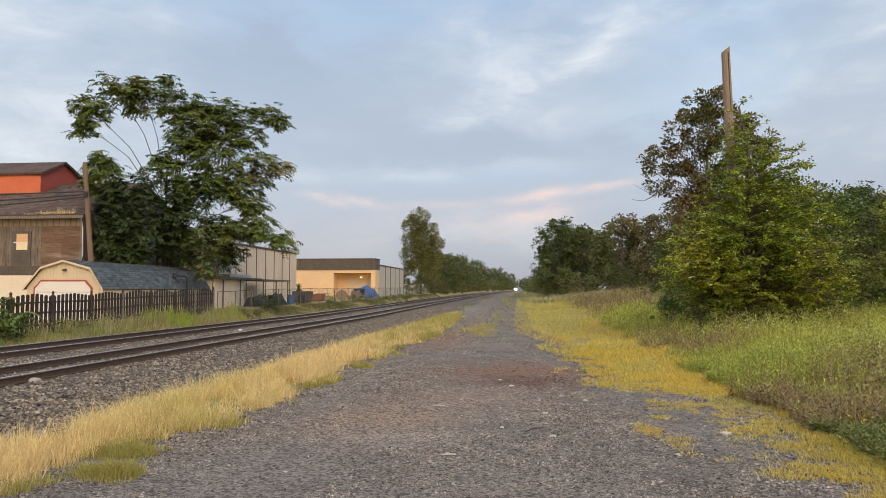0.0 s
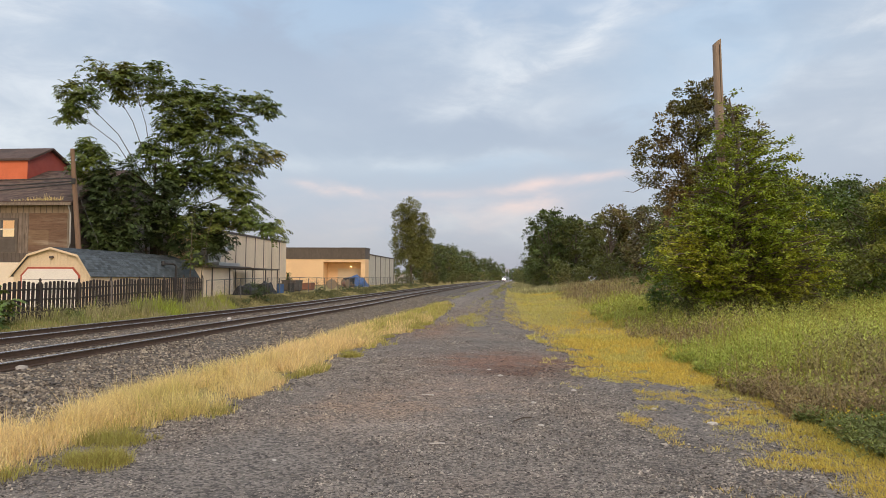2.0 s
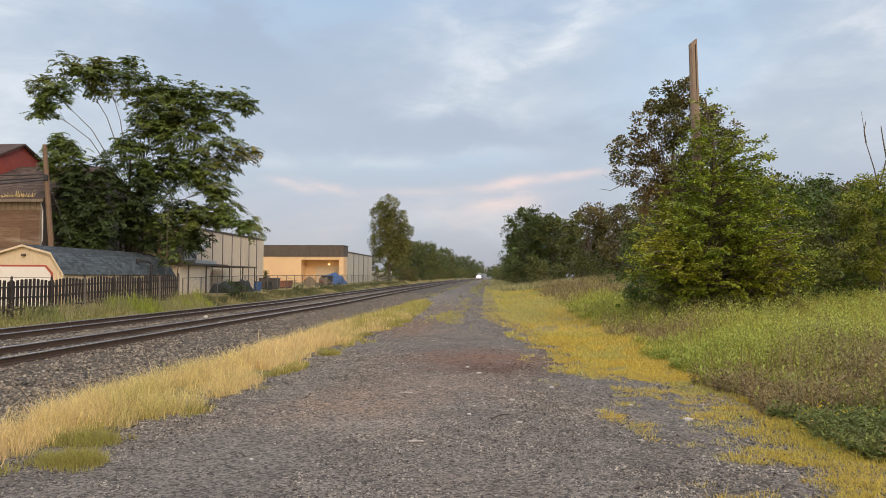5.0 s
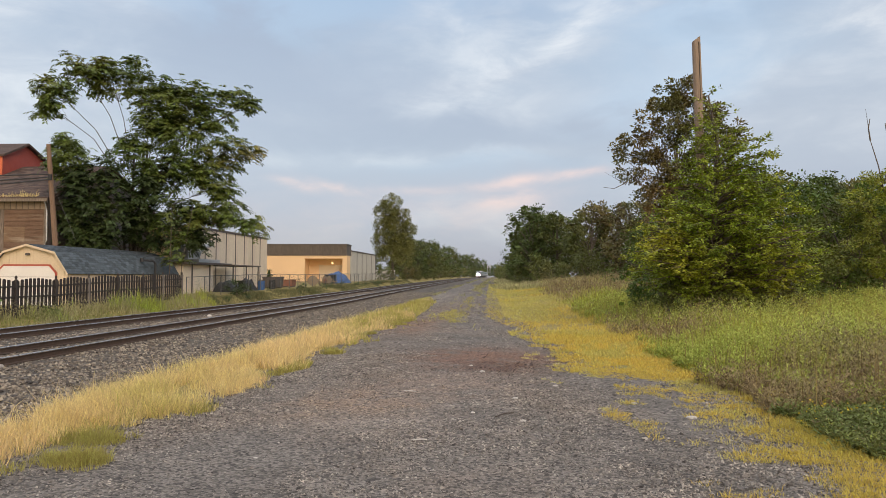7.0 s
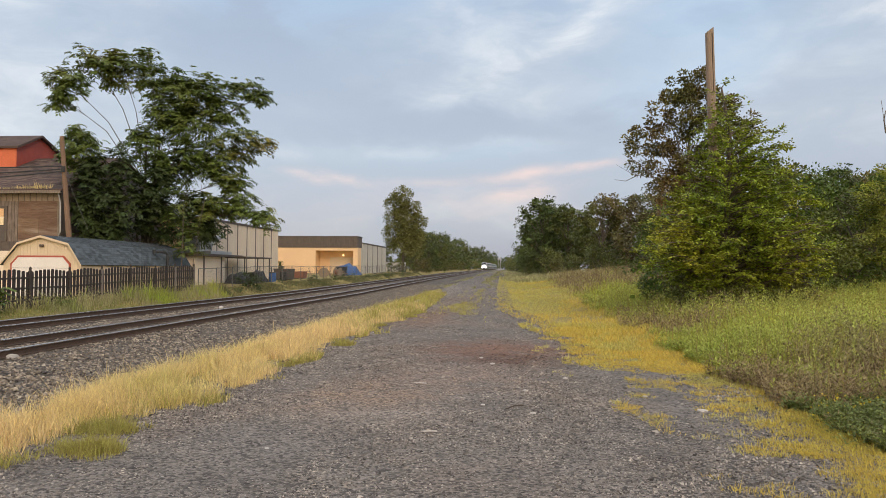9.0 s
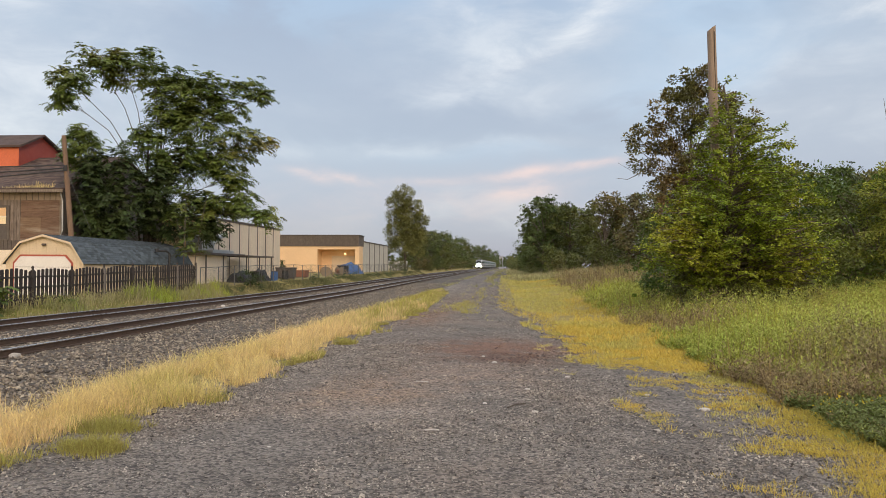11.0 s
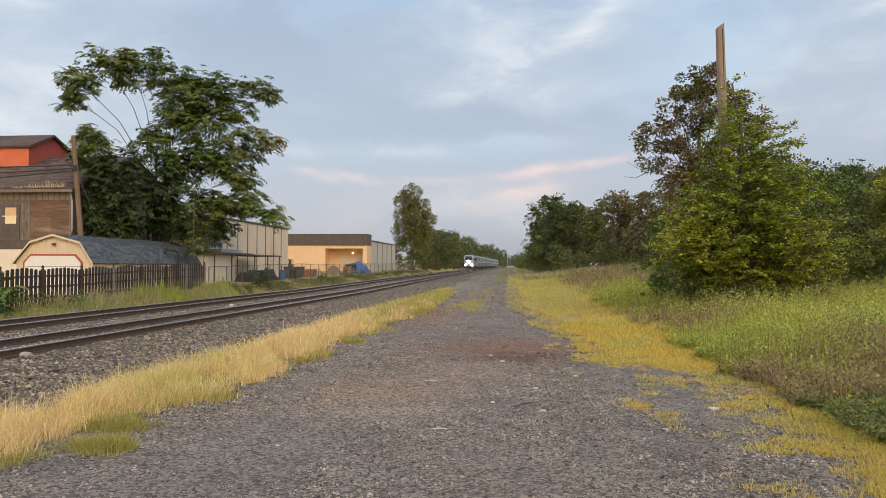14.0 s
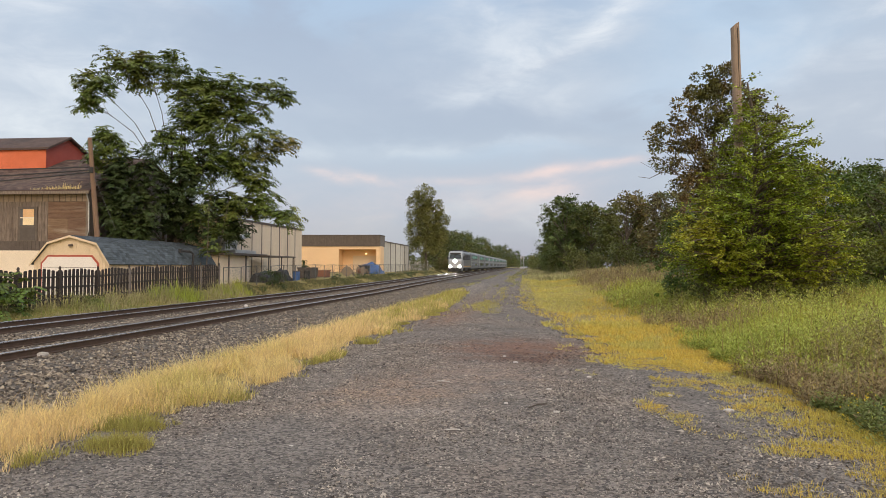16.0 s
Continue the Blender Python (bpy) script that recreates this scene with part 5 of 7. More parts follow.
def warehouse_two():
    w = empty("dock_warehouse")
    tagged(w, "tan warehouse with brown metal fascia and a recessed loading bay", "warehouse")
    x0, x1, y0, y1 = -41.5, -26.2, 125.0, 155.0
    # front in pieces round the loading recess
    rx0, rx1, rz = -33.8, -27.0, 5.0
    part("wall", bbox(x0 - 30, rx0, y0, y0 + 3, -0.2, 5.55), M_TAN, w)
    part("wall", bbox(rx1, x1, y0, y0 + 3, -0.2, 5.55), M_TAN, w)
    part("wall", bbox(rx0, rx1, y0, y0 + 3, rz, 5.55), M_TAN, w)
    part("wall", bbox(x0 - 30, x1 - 0.1, y0 + 3, y1, -0.2, 6.4), M_TAN, w)
    part("fascia_core", bbox(x0 - 30, x1 - 0.05, y0 - 0.05, y0 + 4, 5.55, 7.45), M_DARKBAND, w)
    n = 34
    st = (x1 - x0) / n
    for k in range(n):
        part("fascia_rib", bbox(x0 + k * st + 0.04, x0 + (k + 1) * st - 0.1, y0 - 0.12, y0 - 0.05, 5.5, 7.5), M_DARKBAND, w)
    part("coping", bbox(x0 - 30, x1 + 0.05, y0 - 0.16, y0 + 4.1, 7.45, 7.58), M_STRIP, w)
    n = 5
    st = (y1 - y0 - 4) / n
    for k in range(n):
        part("wall_panel", bbox(x1 - 0.1, x1, y0 + 4 + k * st + 0.12, y0 + 4 + (k + 1) * st - 0.12, -0.2, 6.4), M_PALE, w)
        part("joint_strip", bbox(x1 - 0.09, x1 + 0.04, y0 + 4 + (k + 1) * st - 0.16, y0 + 4 + (k + 1) * st + 0.16, -0.2, 6.4), M_STRIP, w)
    part("wall_panel", bbox(x1 - 0.1, x1 - 0.02, y0 + 0.1, y0 + 4, -0.2, 5.5), M_PALE, w)
    part("side_coping", bbox(x0 - 30, x1 + 0.1, y0 + 4.1, y1 + 0.1, 6.4, 6.6), M_STRIP, w)
    door = part("dock_door", bbox(-31.9, -27.3, y0 + 2.9, y0 + 2.98, -0.2, 3.9), M_CREAM, w, "cream roll-up dock door")
    for k in range(8):
        part("door_slat", bbox(-31.85, -27.35, y0 + 2.86, y0 + 2.9, -0.1 + k * 0.5, 0.36 + k * 0.5), M_CREAM, door)
    part("side_door", bbox(-33.3, -32.3, y0 + 2.9, y0 + 2.97, -0.2, 2.0), M_CREAM, w)
    part("wall_lamp", bbox(-29.6, -29.3, y0 + 2.75, y0 + 2.98, 4.15, 4.35, 0.03), M_WALLAMP, w, "lit amber wall lamp")
    part("roof_unit", bbox(-32.0, -30.6, y0 + 6, y0 + 8, 6.6, 7.9, 0.03), M_GALV, w)
    # pale sheds beyond
    t = empty("white_trailer")
    tagged(t, "white box trailer parked beyond the warehouse", "trailer")
    part("body", bbox(-33, -24.5, 171, 174, 0.9, 3.4, 0.05), M_WHITE, t)
    part("skirt", bbox(-32.6, -25, 171.2, 173.8, -0.1, 0.9), M_UNDER, t)


# ---------------------------------------------------------------- fences, poles, yard
def fences():
    x, z_at = -20.5, lambda y: float(ground_z(-20.5, y))
    posts = [16.2, 18.8, 21.4, 24.0, 26.7, 29.3, 32.1, 34.8, 37.6, 40.4, 42.9, 45.6]
    picket = bpy.data.meshes.new("picket")
    bm = prism(bmesh.new(), [(-0.1, 0.0), (0.1, 0.0), (0.1, 1.0), (0.065, 1.03), (-0.065, 1.03), (-0.1, 1.0)], 0, -0.009, 0.009)
    bm.to_mesh(picket)
    bm.free()
    picket.materials.append(M_FENCE)
    for k, (ya, yb) in enumerate(zip(posts, posts[1:])):
        f = empty("picket_fence")
        tagged(f, "dark picket fence panel with an arched top", "fence", "picket fence")
        za, zb = z_at(ya), z_at(yb)
        for hgt in (0.35, 0.85, 1.3):
            part("rail", prism(bmesh.new(), [(ya, za + hgt), (yb, zb + hgt), (yb, zb + hgt + 0.08), (ya, za + hgt + 0.08)], 0, x + 0.012, x + 0.05), M_FENCE, f)
        n = int((yb - ya) / 0.265)
        for j in range(n):
            u = (j + 0.5) / n
            o = new("picket", picket)
            o.parent = f
            o.location = (x - 0.012, ya + (yb - ya) * u, za + (zb - za) * u + 0.06)
            o.scale = (1, 1, 1.46 + 0.15 * math.sin(math.pi * u) + float(rng.normal(0, 0.008)))
    for y in posts:
        p = empty("fence_post", pose(x, y, z_at(y)))
        tagged(p, "square timber fence post with a turned finial", "fence post", "fence posts")
        part("shaft", bbox(-0.065, 0.065, -0.065, 0.065, -0.3, 1.62, 0.01), M_POST if rng.uniform() > 0.4 else M_FENCE, p)
        part("finial", tube(bmesh.new(), [(0, 0, 1.62), (0, 0, 1.66), (0, 0, 1.71), (0, 0, 1.77), (0, 0, 1.82)], [0.075, 0.035, 0.06, 0.05, 0.008], 8), M_FENCE, p)
    # chain-link fence beyond
    cl = empty("chain_link_fence")
    tagged(cl, "grey chain-link fence with round posts and top rail", "fence")
    ys = [46.3 + 3.0 * k for k in range(34)]
    for y in ys:
        part("post", tube(bmesh.new(), [(x, y, z_at(y) - 0.2), (x, y, z_at(y) + 1.5)], 0.035, 6), M_WIRE, cl)
    part("top_rail", tube(bmesh.new(), [(x, y, z_at(y) + 1.48) for y in ys], 0.025, 6), M_WIRE, cl)
    # woven mesh as crossing wires
    vs, fs = [], []
    y0, y1 = ys[0], ys[-1]
    for sg in (-1, 1):
        y = y0
        while y < y1:
            step = 0.16
            o = len(vs)
            za, zb = z_at(y), z_at(y + 1.4)
            w = 0.006
            vs += [(x + 0.01 * sg, y - w if sg > 0 else y + 1.4 - w, za + 0.05), (x + 0.01 * sg, y + w if sg > 0 else y + 1.4 + w, za + 0.05), (x + 0.01 * sg, y + 1.4 + w if sg > 0 else y + w, zb + 1.48), (x + 0.01 * sg, y + 1.4 - w if sg > 0 else y - w, zb + 1.48)]
            fs.append((o, o + 1, o + 2, o + 3))
            y += step
    part("wire_mesh", mesh("wire_mesh", vs, fs, M_WIRE), None, cl)


def poles():
    p = empty("old_pole", pose(7.70, 27.2, 0.2))
    tagged(p, "bare weathered wooden pole with a slanted top", "pole")
    bm = tube(bmesh.new(), [(0, 0, -0.4), (-0.02, 0, 3.0), (-0.1, 0, 7.0), (-0.19, 0, 10.6)], [0.19, 0.18, 0.165, 0.15], 14)
    for v in bm.verts:
        if v.co.z > 10:
            v.co.z += (v.co.x + 0.19) * 0.75
    part("shaft", bm, M_POLE, p)
    part("split", tube(bmesh.new(), [(-0.085, -0.158, 8.3), (-0.11, -0.155, 9.4), (-0.125, -0.148, 10.45)], [0.008, 0.016, 0.02], 5), M_TWIG, p, "dark split down the shaft")
    q = empty("utility_pole", pose(-28.75, 45.0, 0.0))
    tagged(q, "leaning brown wooden utility pole beside the barn", "utility pole")
    part("shaft", tube(bmesh.new(), [(0.1, 0, -0.2), (-0.1, 0, 4.0), (-0.45, 0, 7.5), (-0.73, 0, 10.5)], [0.19, 0.18, 0.16, 0.14], 10), M_POLEDARK, q)
    part("insulator", bbox(-0.6, -0.35, -0.25, -0.1, 8.1, 8.5, 0.03), M_BLACK, q)
    for k, (z0, z1, sag) in enumerate(((8.5, 8.0, 0.5), (8.3, 7.2, 0.7), (8.15, 6.6, 0.9))):
        wv = []
        for j in range(13):
            u = j / 12
            wv.append((-29.3 - 22 * u, 44.8 - 6 * u, z0 + (z1 - z0) * u - sag * 4 * u * (1 - u) * 0.5))
        tagged(part("overhead_cable", tube(bmesh.new(), wv, 0.045, 5), M_BLACK), "black overhead cable sagging from the utility pole", "cable", "overhead cables")
    tagged(part("guy_wire", tube(bmesh.new(), [(-29.2, 44.9, 8.2), (-27.6, 45.2, 4.2)], 0.012, 4), M_WIRE), "thin guy wire from the utility pole", "cable")
    # signal bridge mast far up the line
    for x in (-4.6, -3.2):
        s = empty("signal_mast", pose(x, 420, float(ground_z(x, 420)) - 0.1))
        tagged(s, "distant railway signal mast with a double head", "signal", "railway signals")
        part("mast", tube(bmesh.new(), [(0, 0, 0), (0, 0, 7.2)], 0.11, 6), M_GALV, s)
        part("head", bbox(-0.4, 0.4, -0.2, 0.2, 6.0, 7.6, 0.05), M_GALV, s)
        part("base", bbox(-0.5, 0.5, -0.5, 0.5, 0, 1.2, 0.05), M_GALV, s)


# ---------------------------------------------------------------- train
def rounded_section(w, h0, h1, r, n=4):
    """Half-width w, from h0 to h1, top corners rounded by r."""
    pts = [(-w, h0), (w, h0)]
    for k in range(n + 1):
        a = math.pi / 2 * k / n
        pts.append((w - r + r * math.cos(a), h1 - r + r * math.sin(a)))
    for k in range(n + 1):
        a = math.pi / 2 * (1 - k / n)
        pts.append((-w + r - r * math.cos(a), h1 - r + r * math.sin(a)))
    return pts


def bogie(parent, y):
    b = part("bogie", bbox(-1.15, 1.15, y - 1.7, y + 1.7, 0.35, 0.85, 0.06), M_UNDER, parent)
    for dy in (-1.15, 1.15):
        for sx in (-0.76, 0.76):
            part("wheel", tube(bmesh.new(), [(sx - 0.07, y + dy, 0.46), (sx + 0.07, y + dy, 0.46)], 0.46, 16), M_RAIL, b)


def locomotive():
    e = empty("locomotive")
    tagged(e, "silver-grey diesel passenger locomotive with bright headlamps", "locomotive")
    # nose towards -y; foot of the thing on the rail head under its nose
    part("body", prism(bmesh.new(), rounded_section(1.5, 0.95, 4.25, 0.55), 1, 2.6, 21.0), M_SILVER, e)
    # cab: tapering rings forward
    bm = bmesh.new()
    rings = []
    for y, w, top, lo in ((2.6, 1.5, 4.25, 0.95), (1.6, 1.48, 4.2, 0.8), (0.95, 1.43, 3.8, 0.55), (0.35, 1.36, 2.65, 0.45), (0.0, 1.24, 2.38, 0.45)):
        rings.append([bm.verts.new((x, y, z)) for x, z in rounded_section(w, lo, top, 0.45)])
    for r0, r1 in zip(rings, rings[1:]):
        n = len(r0)
        for k in range(n):
            bm.faces.new((r0[k], r0[(k + 1) % n], r1[(k + 1) % n], r1[k]))
    bm.faces.new(rings[-1])
    part("cab", bm, M_NOSE, e, "sloping grey cab nose")
    for s in (-1, 1):
        bm = bmesh.new()
        q = [(s * 0.03, 0.42, 2.76), (s * 1.24, 0.50, 2.76), (s * 1.12, 0.92, 3.56), (s * 0.03, 0.84, 3.56)]
        vs = [bm.verts.new(p) for p in q] + [bm.verts.new((p[0], p[1] + 0.12, p[2])) for p in q]
        for fc in ((0, 1, 2, 3), (7, 6, 5, 4), (0, 4, 5, 1), (1, 5, 6, 2), (2, 6, 7, 3), (3, 7, 4, 0)):
            bm.faces.new([vs[i] for i in fc])
        for v in bm.verts:
            v.co.y -= 0.1
        part("windscreen", bm, M_TRAINGLASS, e)
        part("cab_window", bbox(s * 1.44, s * 1.515, 1.6, 2.5, 2.5, 3.3), M_TRAINGLASS, e)
        part("ditch_lamp_housing", bbox(s * 0.95 - 0.27, s * 0.95 + 0.27, -0.10, 0.1, 0.98, 1.52, 0.05), M_UNDER, e)
        # lens disc drawn oversized, the lamp's glare put into its shape
        part("ditch_lamp", tube(bmesh.new(), [(s * 0.95, -0.106, 1.25), (s * 0.95, -0.10, 1.25)], 0.22, 16), M_DITCH, e, "glaring lower headlamp")
        for k in range(5):
            part("side_grille", bbox(s * 1.49, s * 1.53, 5.0 + 3 * k, 7.2 + 3 * k, 2.6, 3.6), M_UNDER, e)
        part("window_band", bbox(s * 1.49, s * 1.52, 3.2, 5.0, 2.5, 3.4), M_UNDER, e)
        part("handrail", tube(bmesh.new(), [(s * 1.55, 2.2, 1.1), (s * 1.55, 2.2, 2.4)], 0.025, 5), M_GALV, e)
        part("side_stripe", bbox(s * 1.49, s * 1.525, 3.0, 20.8, 1.15, 1.35), M_AMBERSTRIPE, e, "amber stripe along the sill")
        part("mirror", bbox(s * 1.52, s * 1.72, 1.6, 1.7, 2.7, 3.1, 0.02), M_BLACK, e)
    for k in range(4):
        part("roof_fan", bbox(-0.95, 0.95, 5.0 + 3.6 * k, 7.6 + 3.6 * k, 4.2, 4.55, 0.12), M_UNDER, e)
    # this disc too is widened to take in the glare round the lamp
    part("headlamp", tube(bmesh.new(), [(0, -0.046, 2.32), (0, -0.04, 2.32)], 0.29, 18), M_LAMP, e, "glaring main headlamp")
    part("centre_post", bbox(-0.05, 0.05, 0.28, 0.9, 2.74, 3.58), M_UNDER, e)
    part("headlamp_housing", bbox(-0.42, 0.42, -0.04, 0.5, 2.0, 2.64, 0.05), M_NOSE, e)
    part("brow", bbox(-1.05, 1.05, 0.62, 1.6, 3.62, 3.95, 0.08), M_UNDER, e, "dark band over the windscreen")
    part("number_board", bbox(-0.5, 0.5, 0.10, 0.2, 1.75, 1.95), M_UNDER, e)
    part("lower_nose", bbox(-1.2, 1.2, -0.05, 0.1, 0.75, 1.0, 0.02), M_UNDER, e)
    part("roof_horns", bbox(-0.35, 0.35, 3.2, 3.8, 4.2, 4.5, 0.05), M_UNDER, e)
    part("pilot", prism(bmesh.new(), [(-1.35, 0.25), (1.35, 0.25), (1.3, 0.75), (-1.3, 0.75)], 1, -0.15, 0.8), M_UNDER, e)
    part("coupler", bbox(-0.18, 0.18, -0.6, -0.1, 0.7, 1.05, 0.05), M_UNDER, e)
    part("fuel_tank", bbox(-1.3, 1.3, 8.2, 13.5, 0.35, 1.0, 0.1), M_UNDER, e)
    bogie(e, 4.2)
    bogie(e, 17.2)
    return e


def coach():
    e = empty("bilevel_coach")
    tagged(e, "stainless bilevel passenger coach with two window rows", "railway coach", "train coaches")
    part("body", prism(bmesh.new(), rounded_section(1.5, 0.75, 4.35, 0.6), 1, 0.4, 25.6), M_SILVER, e)
    part("roof_panel", bbox(-1.0, 1.0, 0.5, 25.5, 4.33, 4.42, 0.03), M_PALE, e)
    part("gangway", bbox(-0.7, 0.7, -0.15, 25.9 + 0.25, 1.1, 3.6), M_UNDER, e)
    for s in (-1, 1):
        for k in range(8):
            y = 5.0 + 2.05 * k
            part("upper_window", bbox(s * 1.44, s * 1.515, y, y + 1.65, 2.95, 3.65), M_LITGLASS, e)
            part("lower_window", bbox(s * 1.44, s * 1.515, y, y + 1.65, 1.35, 1.95), M_TRAINGLASS, e)
        for y in (2.0, 22.4):
            part("door", bbox(s * 1.44, s * 1.52, y, y + 1.5, 1.2, 3.2), M_NOSE, e)
        part("side_band", bbox(s * 1.49, s * 1.51, 0.6, 25.4, 2.15, 2.4), M_NOSE, e)
        part("upper_window_band", bbox(s * 1.47, s * 1.508, 4.6, 21.6, 2.85, 3.75), M_UNDER, e)
        part("lower_window_band", bbox(s * 1.47, s * 1.508, 4.6, 21.6, 1.28, 2.02), M_UNDER, e)
    part("underframe", bbox(-1.25, 1.25, 5.0, 21.0, 0.4, 0.75, 0.08), M_UNDER, e)
    bogie(e, 3.0)
    bogie(e, 23.0)
    return e


def bird():
    b = empty("small_bird")
    tagged(b, "small dark bird flying past overhead", "bird")
    part("body", tube(bmesh.new(), [(0, -0.075, 0.0), (0, -0.055, 0.004), (0, -0.02, 0.0), (0, 0.03, 0.0), (0, 0.06, 0.004)], [0.004, 0.014, 0.02, 0.015, 0.004], 8), M_TWIG, b)
    part("tail", prism(bmesh.new(), [(-0.006, 0.05), (0.006, 0.05), (0.022, 0.105), (0.0, 0.095), (-0.022, 0.105)], 2, 0.002, 0.005), M_TWIG, b)
    for sx in (-1, 1):
        bm = prism(bmesh.new(), [(sx * 0.012, -0.03), (sx * 0.07, -0.04), (sx * 0.15, 0.015), (sx * 0.07, 0.0), (sx * 0.012, 0.02)], 2, 0.0, 0.004)
        for v in bm.verts:
            v.co.z += 0.25 * abs(v.co.x)
        part("wing", bm, M_TWIG, b)
    return b


TRAIN = []
FLYER = []


def train():
    TRAIN.append((locomotive(), 0.0))
    c = coach()
    TRAIN.append((c, 21.4))
    for k in range(1, 9):
        TRAIN.append((copy_thing(c, Matrix()), 21.4 + 26.0 * k))


def motions():
    """The train runs towards the viewer on the far track, at about 42 m/s; a bird crosses in front of the pole and climbs away."""
    for thing, back in TRAIN:
        thing.scale = (1.04, 1.0, 1.08)
        rows = []
        for k in range(33):
            t = 0.5 * k
            y = 821.0 - 42.0 * t + back
            x = -15.37 + float(bend(y))
            turn = math.degrees(math.atan2(float(bend(y + 24)) - float(bend(y)), 24.0))
            tilt = math.degrees(math.atan2(float(rise(y + 24)) - float(rise(y)), 24.0))
            rows.append((t, pose(x, y, 0.115 + float(rise(y)), tilt, 0, -turn)))
        walk(thing, rows)
    path = ((0.0, 143.0, 8.6), (6.0, 73.5, 8.6), (11.0, 15.6, 8.75), (11.3, 12.12, 8.98), (11.5, 9.85, 9.2), (11.7, 7.585, 9.57), (11.8, 6.453, 9.81), (11.9, 5.293, 10.16), (12.0, 4.105, 10.69), (12.2, 1.75, 12.0), (13.0, -7.5, 17.5), (16.0, -42.0, 38.0))
    walk(FLYER[0], [(t, pose(x, 25.0, z, 0, 0, -90)) for t, x, z in path])


# ---------------------------------------------------------------- growth and stones
def near_rows(n, lo, hi):
    """Distances, many near and few far."""
    return lo * (hi / lo) ** rng.uniform(0, 1, n)


def growth():
    def nz(x, y, sx, sy, o):
        return np.array([noise.noise((px * sx, py * sy, o)) for px, py in zip(x, y)])

    def tufts(cx, cy, k, radius):
        """Feet of k blades about each centre, and the way that each leans."""
        a = rng.uniform(0, 2 * np.pi, (len(cx), k))
        r = radius * np.sqrt(rng.uniform(0, 1, (len(cx), k)))
        return (cx[:, None] + r * np.cos(a)).ravel(), (cy[:, None] + r * np.sin(a)).ravel(), (a + rng.normal(0, 0.5, a.shape)).ravel()

    # straw strip between road and ballast: fans of fine blades, thin along the edges
    cy = near_rows(8200, 4.4, 34.0)
    u = rng.beta(1.25, 1.25, len(cy))
    a, b = strip_left(cy) - 0.15, np.maximum(road_left(cy) + 0.1, strip_left(cy) + 0.4)
    wav = 0.42 * nz(0 * cy, cy, 1, 0.9, 77.0) + 0.22 * nz(0 * cy, cy, 1, 3.0, 79.0)
    cx = a + (b - a) * u + wav * np.where(u > 0.5, 1.0, 0.6)
    gap = nz(cx, cy, 1.1, 0.7, 2.0) + 0.6 * nz(cx, cy, 3.0, 2.2, 4.0)
    keep = rng.uniform(0, 1, len(cy)) < np.clip(0.80 + 2.0 * gap - 0.5 * ss(0.2, 0.0, u) - 0.5 * ss(0.85, 1.0, u), 0.03, 1)
    cx, cy, u, gap = cx[keep], cy[keep], u[keep], gap[keep]
    k = 17
    x, y, way = tufts(cx, cy, k, 0.085)
    lush = np.repeat(nz(cx, cy, 0.7, 0.4, 51.0), k)
    uu = np.repeat(u, k)
    tall = np.repeat(rng.uniform(0.6, 1.25, len(cx)) * (0.62 + 0.5 * np.sin(np.pi * u)) * (0.95 + 0.35 * gap), k)
    h = rng.gamma(9, 0.0275, len(x)) * tall
    green = rng.uniform(0, 1, len(x)) < 0.05 + 0.8 * ss(12, 32, y) + 0.45 * ss(0.9, 1.0, uu) + 0.35 * ss(0.14, 0.0, uu) + 0.9 * (lush - 0.12)
    h = np.where(green, h * 0.75, h)
    fy = near_rows(26000, 30.0, 75.0)
    fa, fb = strip_left(fy) - 0.15, np.maximum(road_left(fy) + 0.1, strip_left(fy) + 0.4)
    fx = fa + (fb - fa) * rng.beta(1.4, 1.4, len(fy)) + 0.3 * nz(0 * fy, fy, 1, 0.5, 77.0)
    far_keep = rng.uniform(0, 1, len(fy)) < np.clip(0.7 + 1.4 * nz(fx, fy, 0.9, 0.3, 2.0), 0.03, 1) * (1 - ss(40, 68, fy))
    fx, fy = fx[far_keep], fy[far_keep]
    x, y, way = np.concatenate([x, fx]), np.concatenate([y, fy]), np.concatenate([way, rng.uniform(0, 6.28, len(fx))])
    h = np.concatenate([h, rng.gamma(7, 0.026, len(fx))])
    green = np.concatenate([green, rng.uniform(0, 1, len(fx)) < 0.88])
    for sel, mt, nm, lab in ((~green, M_STRAW, "straw_grass", "tall dry straw-coloured grass along the gravel road"), (green, M_OLIVE, "roadside_grass", "yellow-green grass mixed in the roadside strip")):
        blades(nm, x[sel], y[sel], ground_z(x[sel], y[sel]), h[sel], 0.0028 + 0.00058 * y[sel], rng.uniform(0.15, 0.85, sel.sum()), mt, lab, way=way[sel])
    # low green growth along the strip's feet
    cy = near_rows(1500, 4.8, 30.0)
    cx = np.where(rng.uniform(0, 1, len(cy)) < 0.65, road_left(cy) + 0.05 + rng.normal(0, 0.13, len(cy)), strip_left(cy) + rng.normal(0, 0.15, len(cy)))
    on = nz(cx, cy, 0.8, 0.8, 91.0) > 0.16
    x, y, way = tufts(cx[on], cy[on], 22, 0.11)
    blades("strip_foot_grass", x, y, ground_z(x, y), rng.gamma(7, 0.017, len(x)), 0.003 + 0.0006 * y, rng.uniform(0.3, 1.0, len(x)), M_OLIVE, "short green grass along the foot of the straw strip", way=way)
    # isolated tufts at the road edge
    cx = np.concatenate([rng.normal(-4.15, 0.17, 110), rng.normal(-4.45, 0.2, 90), rng.normal(-3.95, 0.08, 16)])
    cy = np.concatenate([rng.normal(6.85, 0.10, 110), rng.normal(7.7, 0.14, 90), rng.normal(6.7, 0.12, 16)])
    x, y, way = tufts(cx, cy, 26, 0.07)
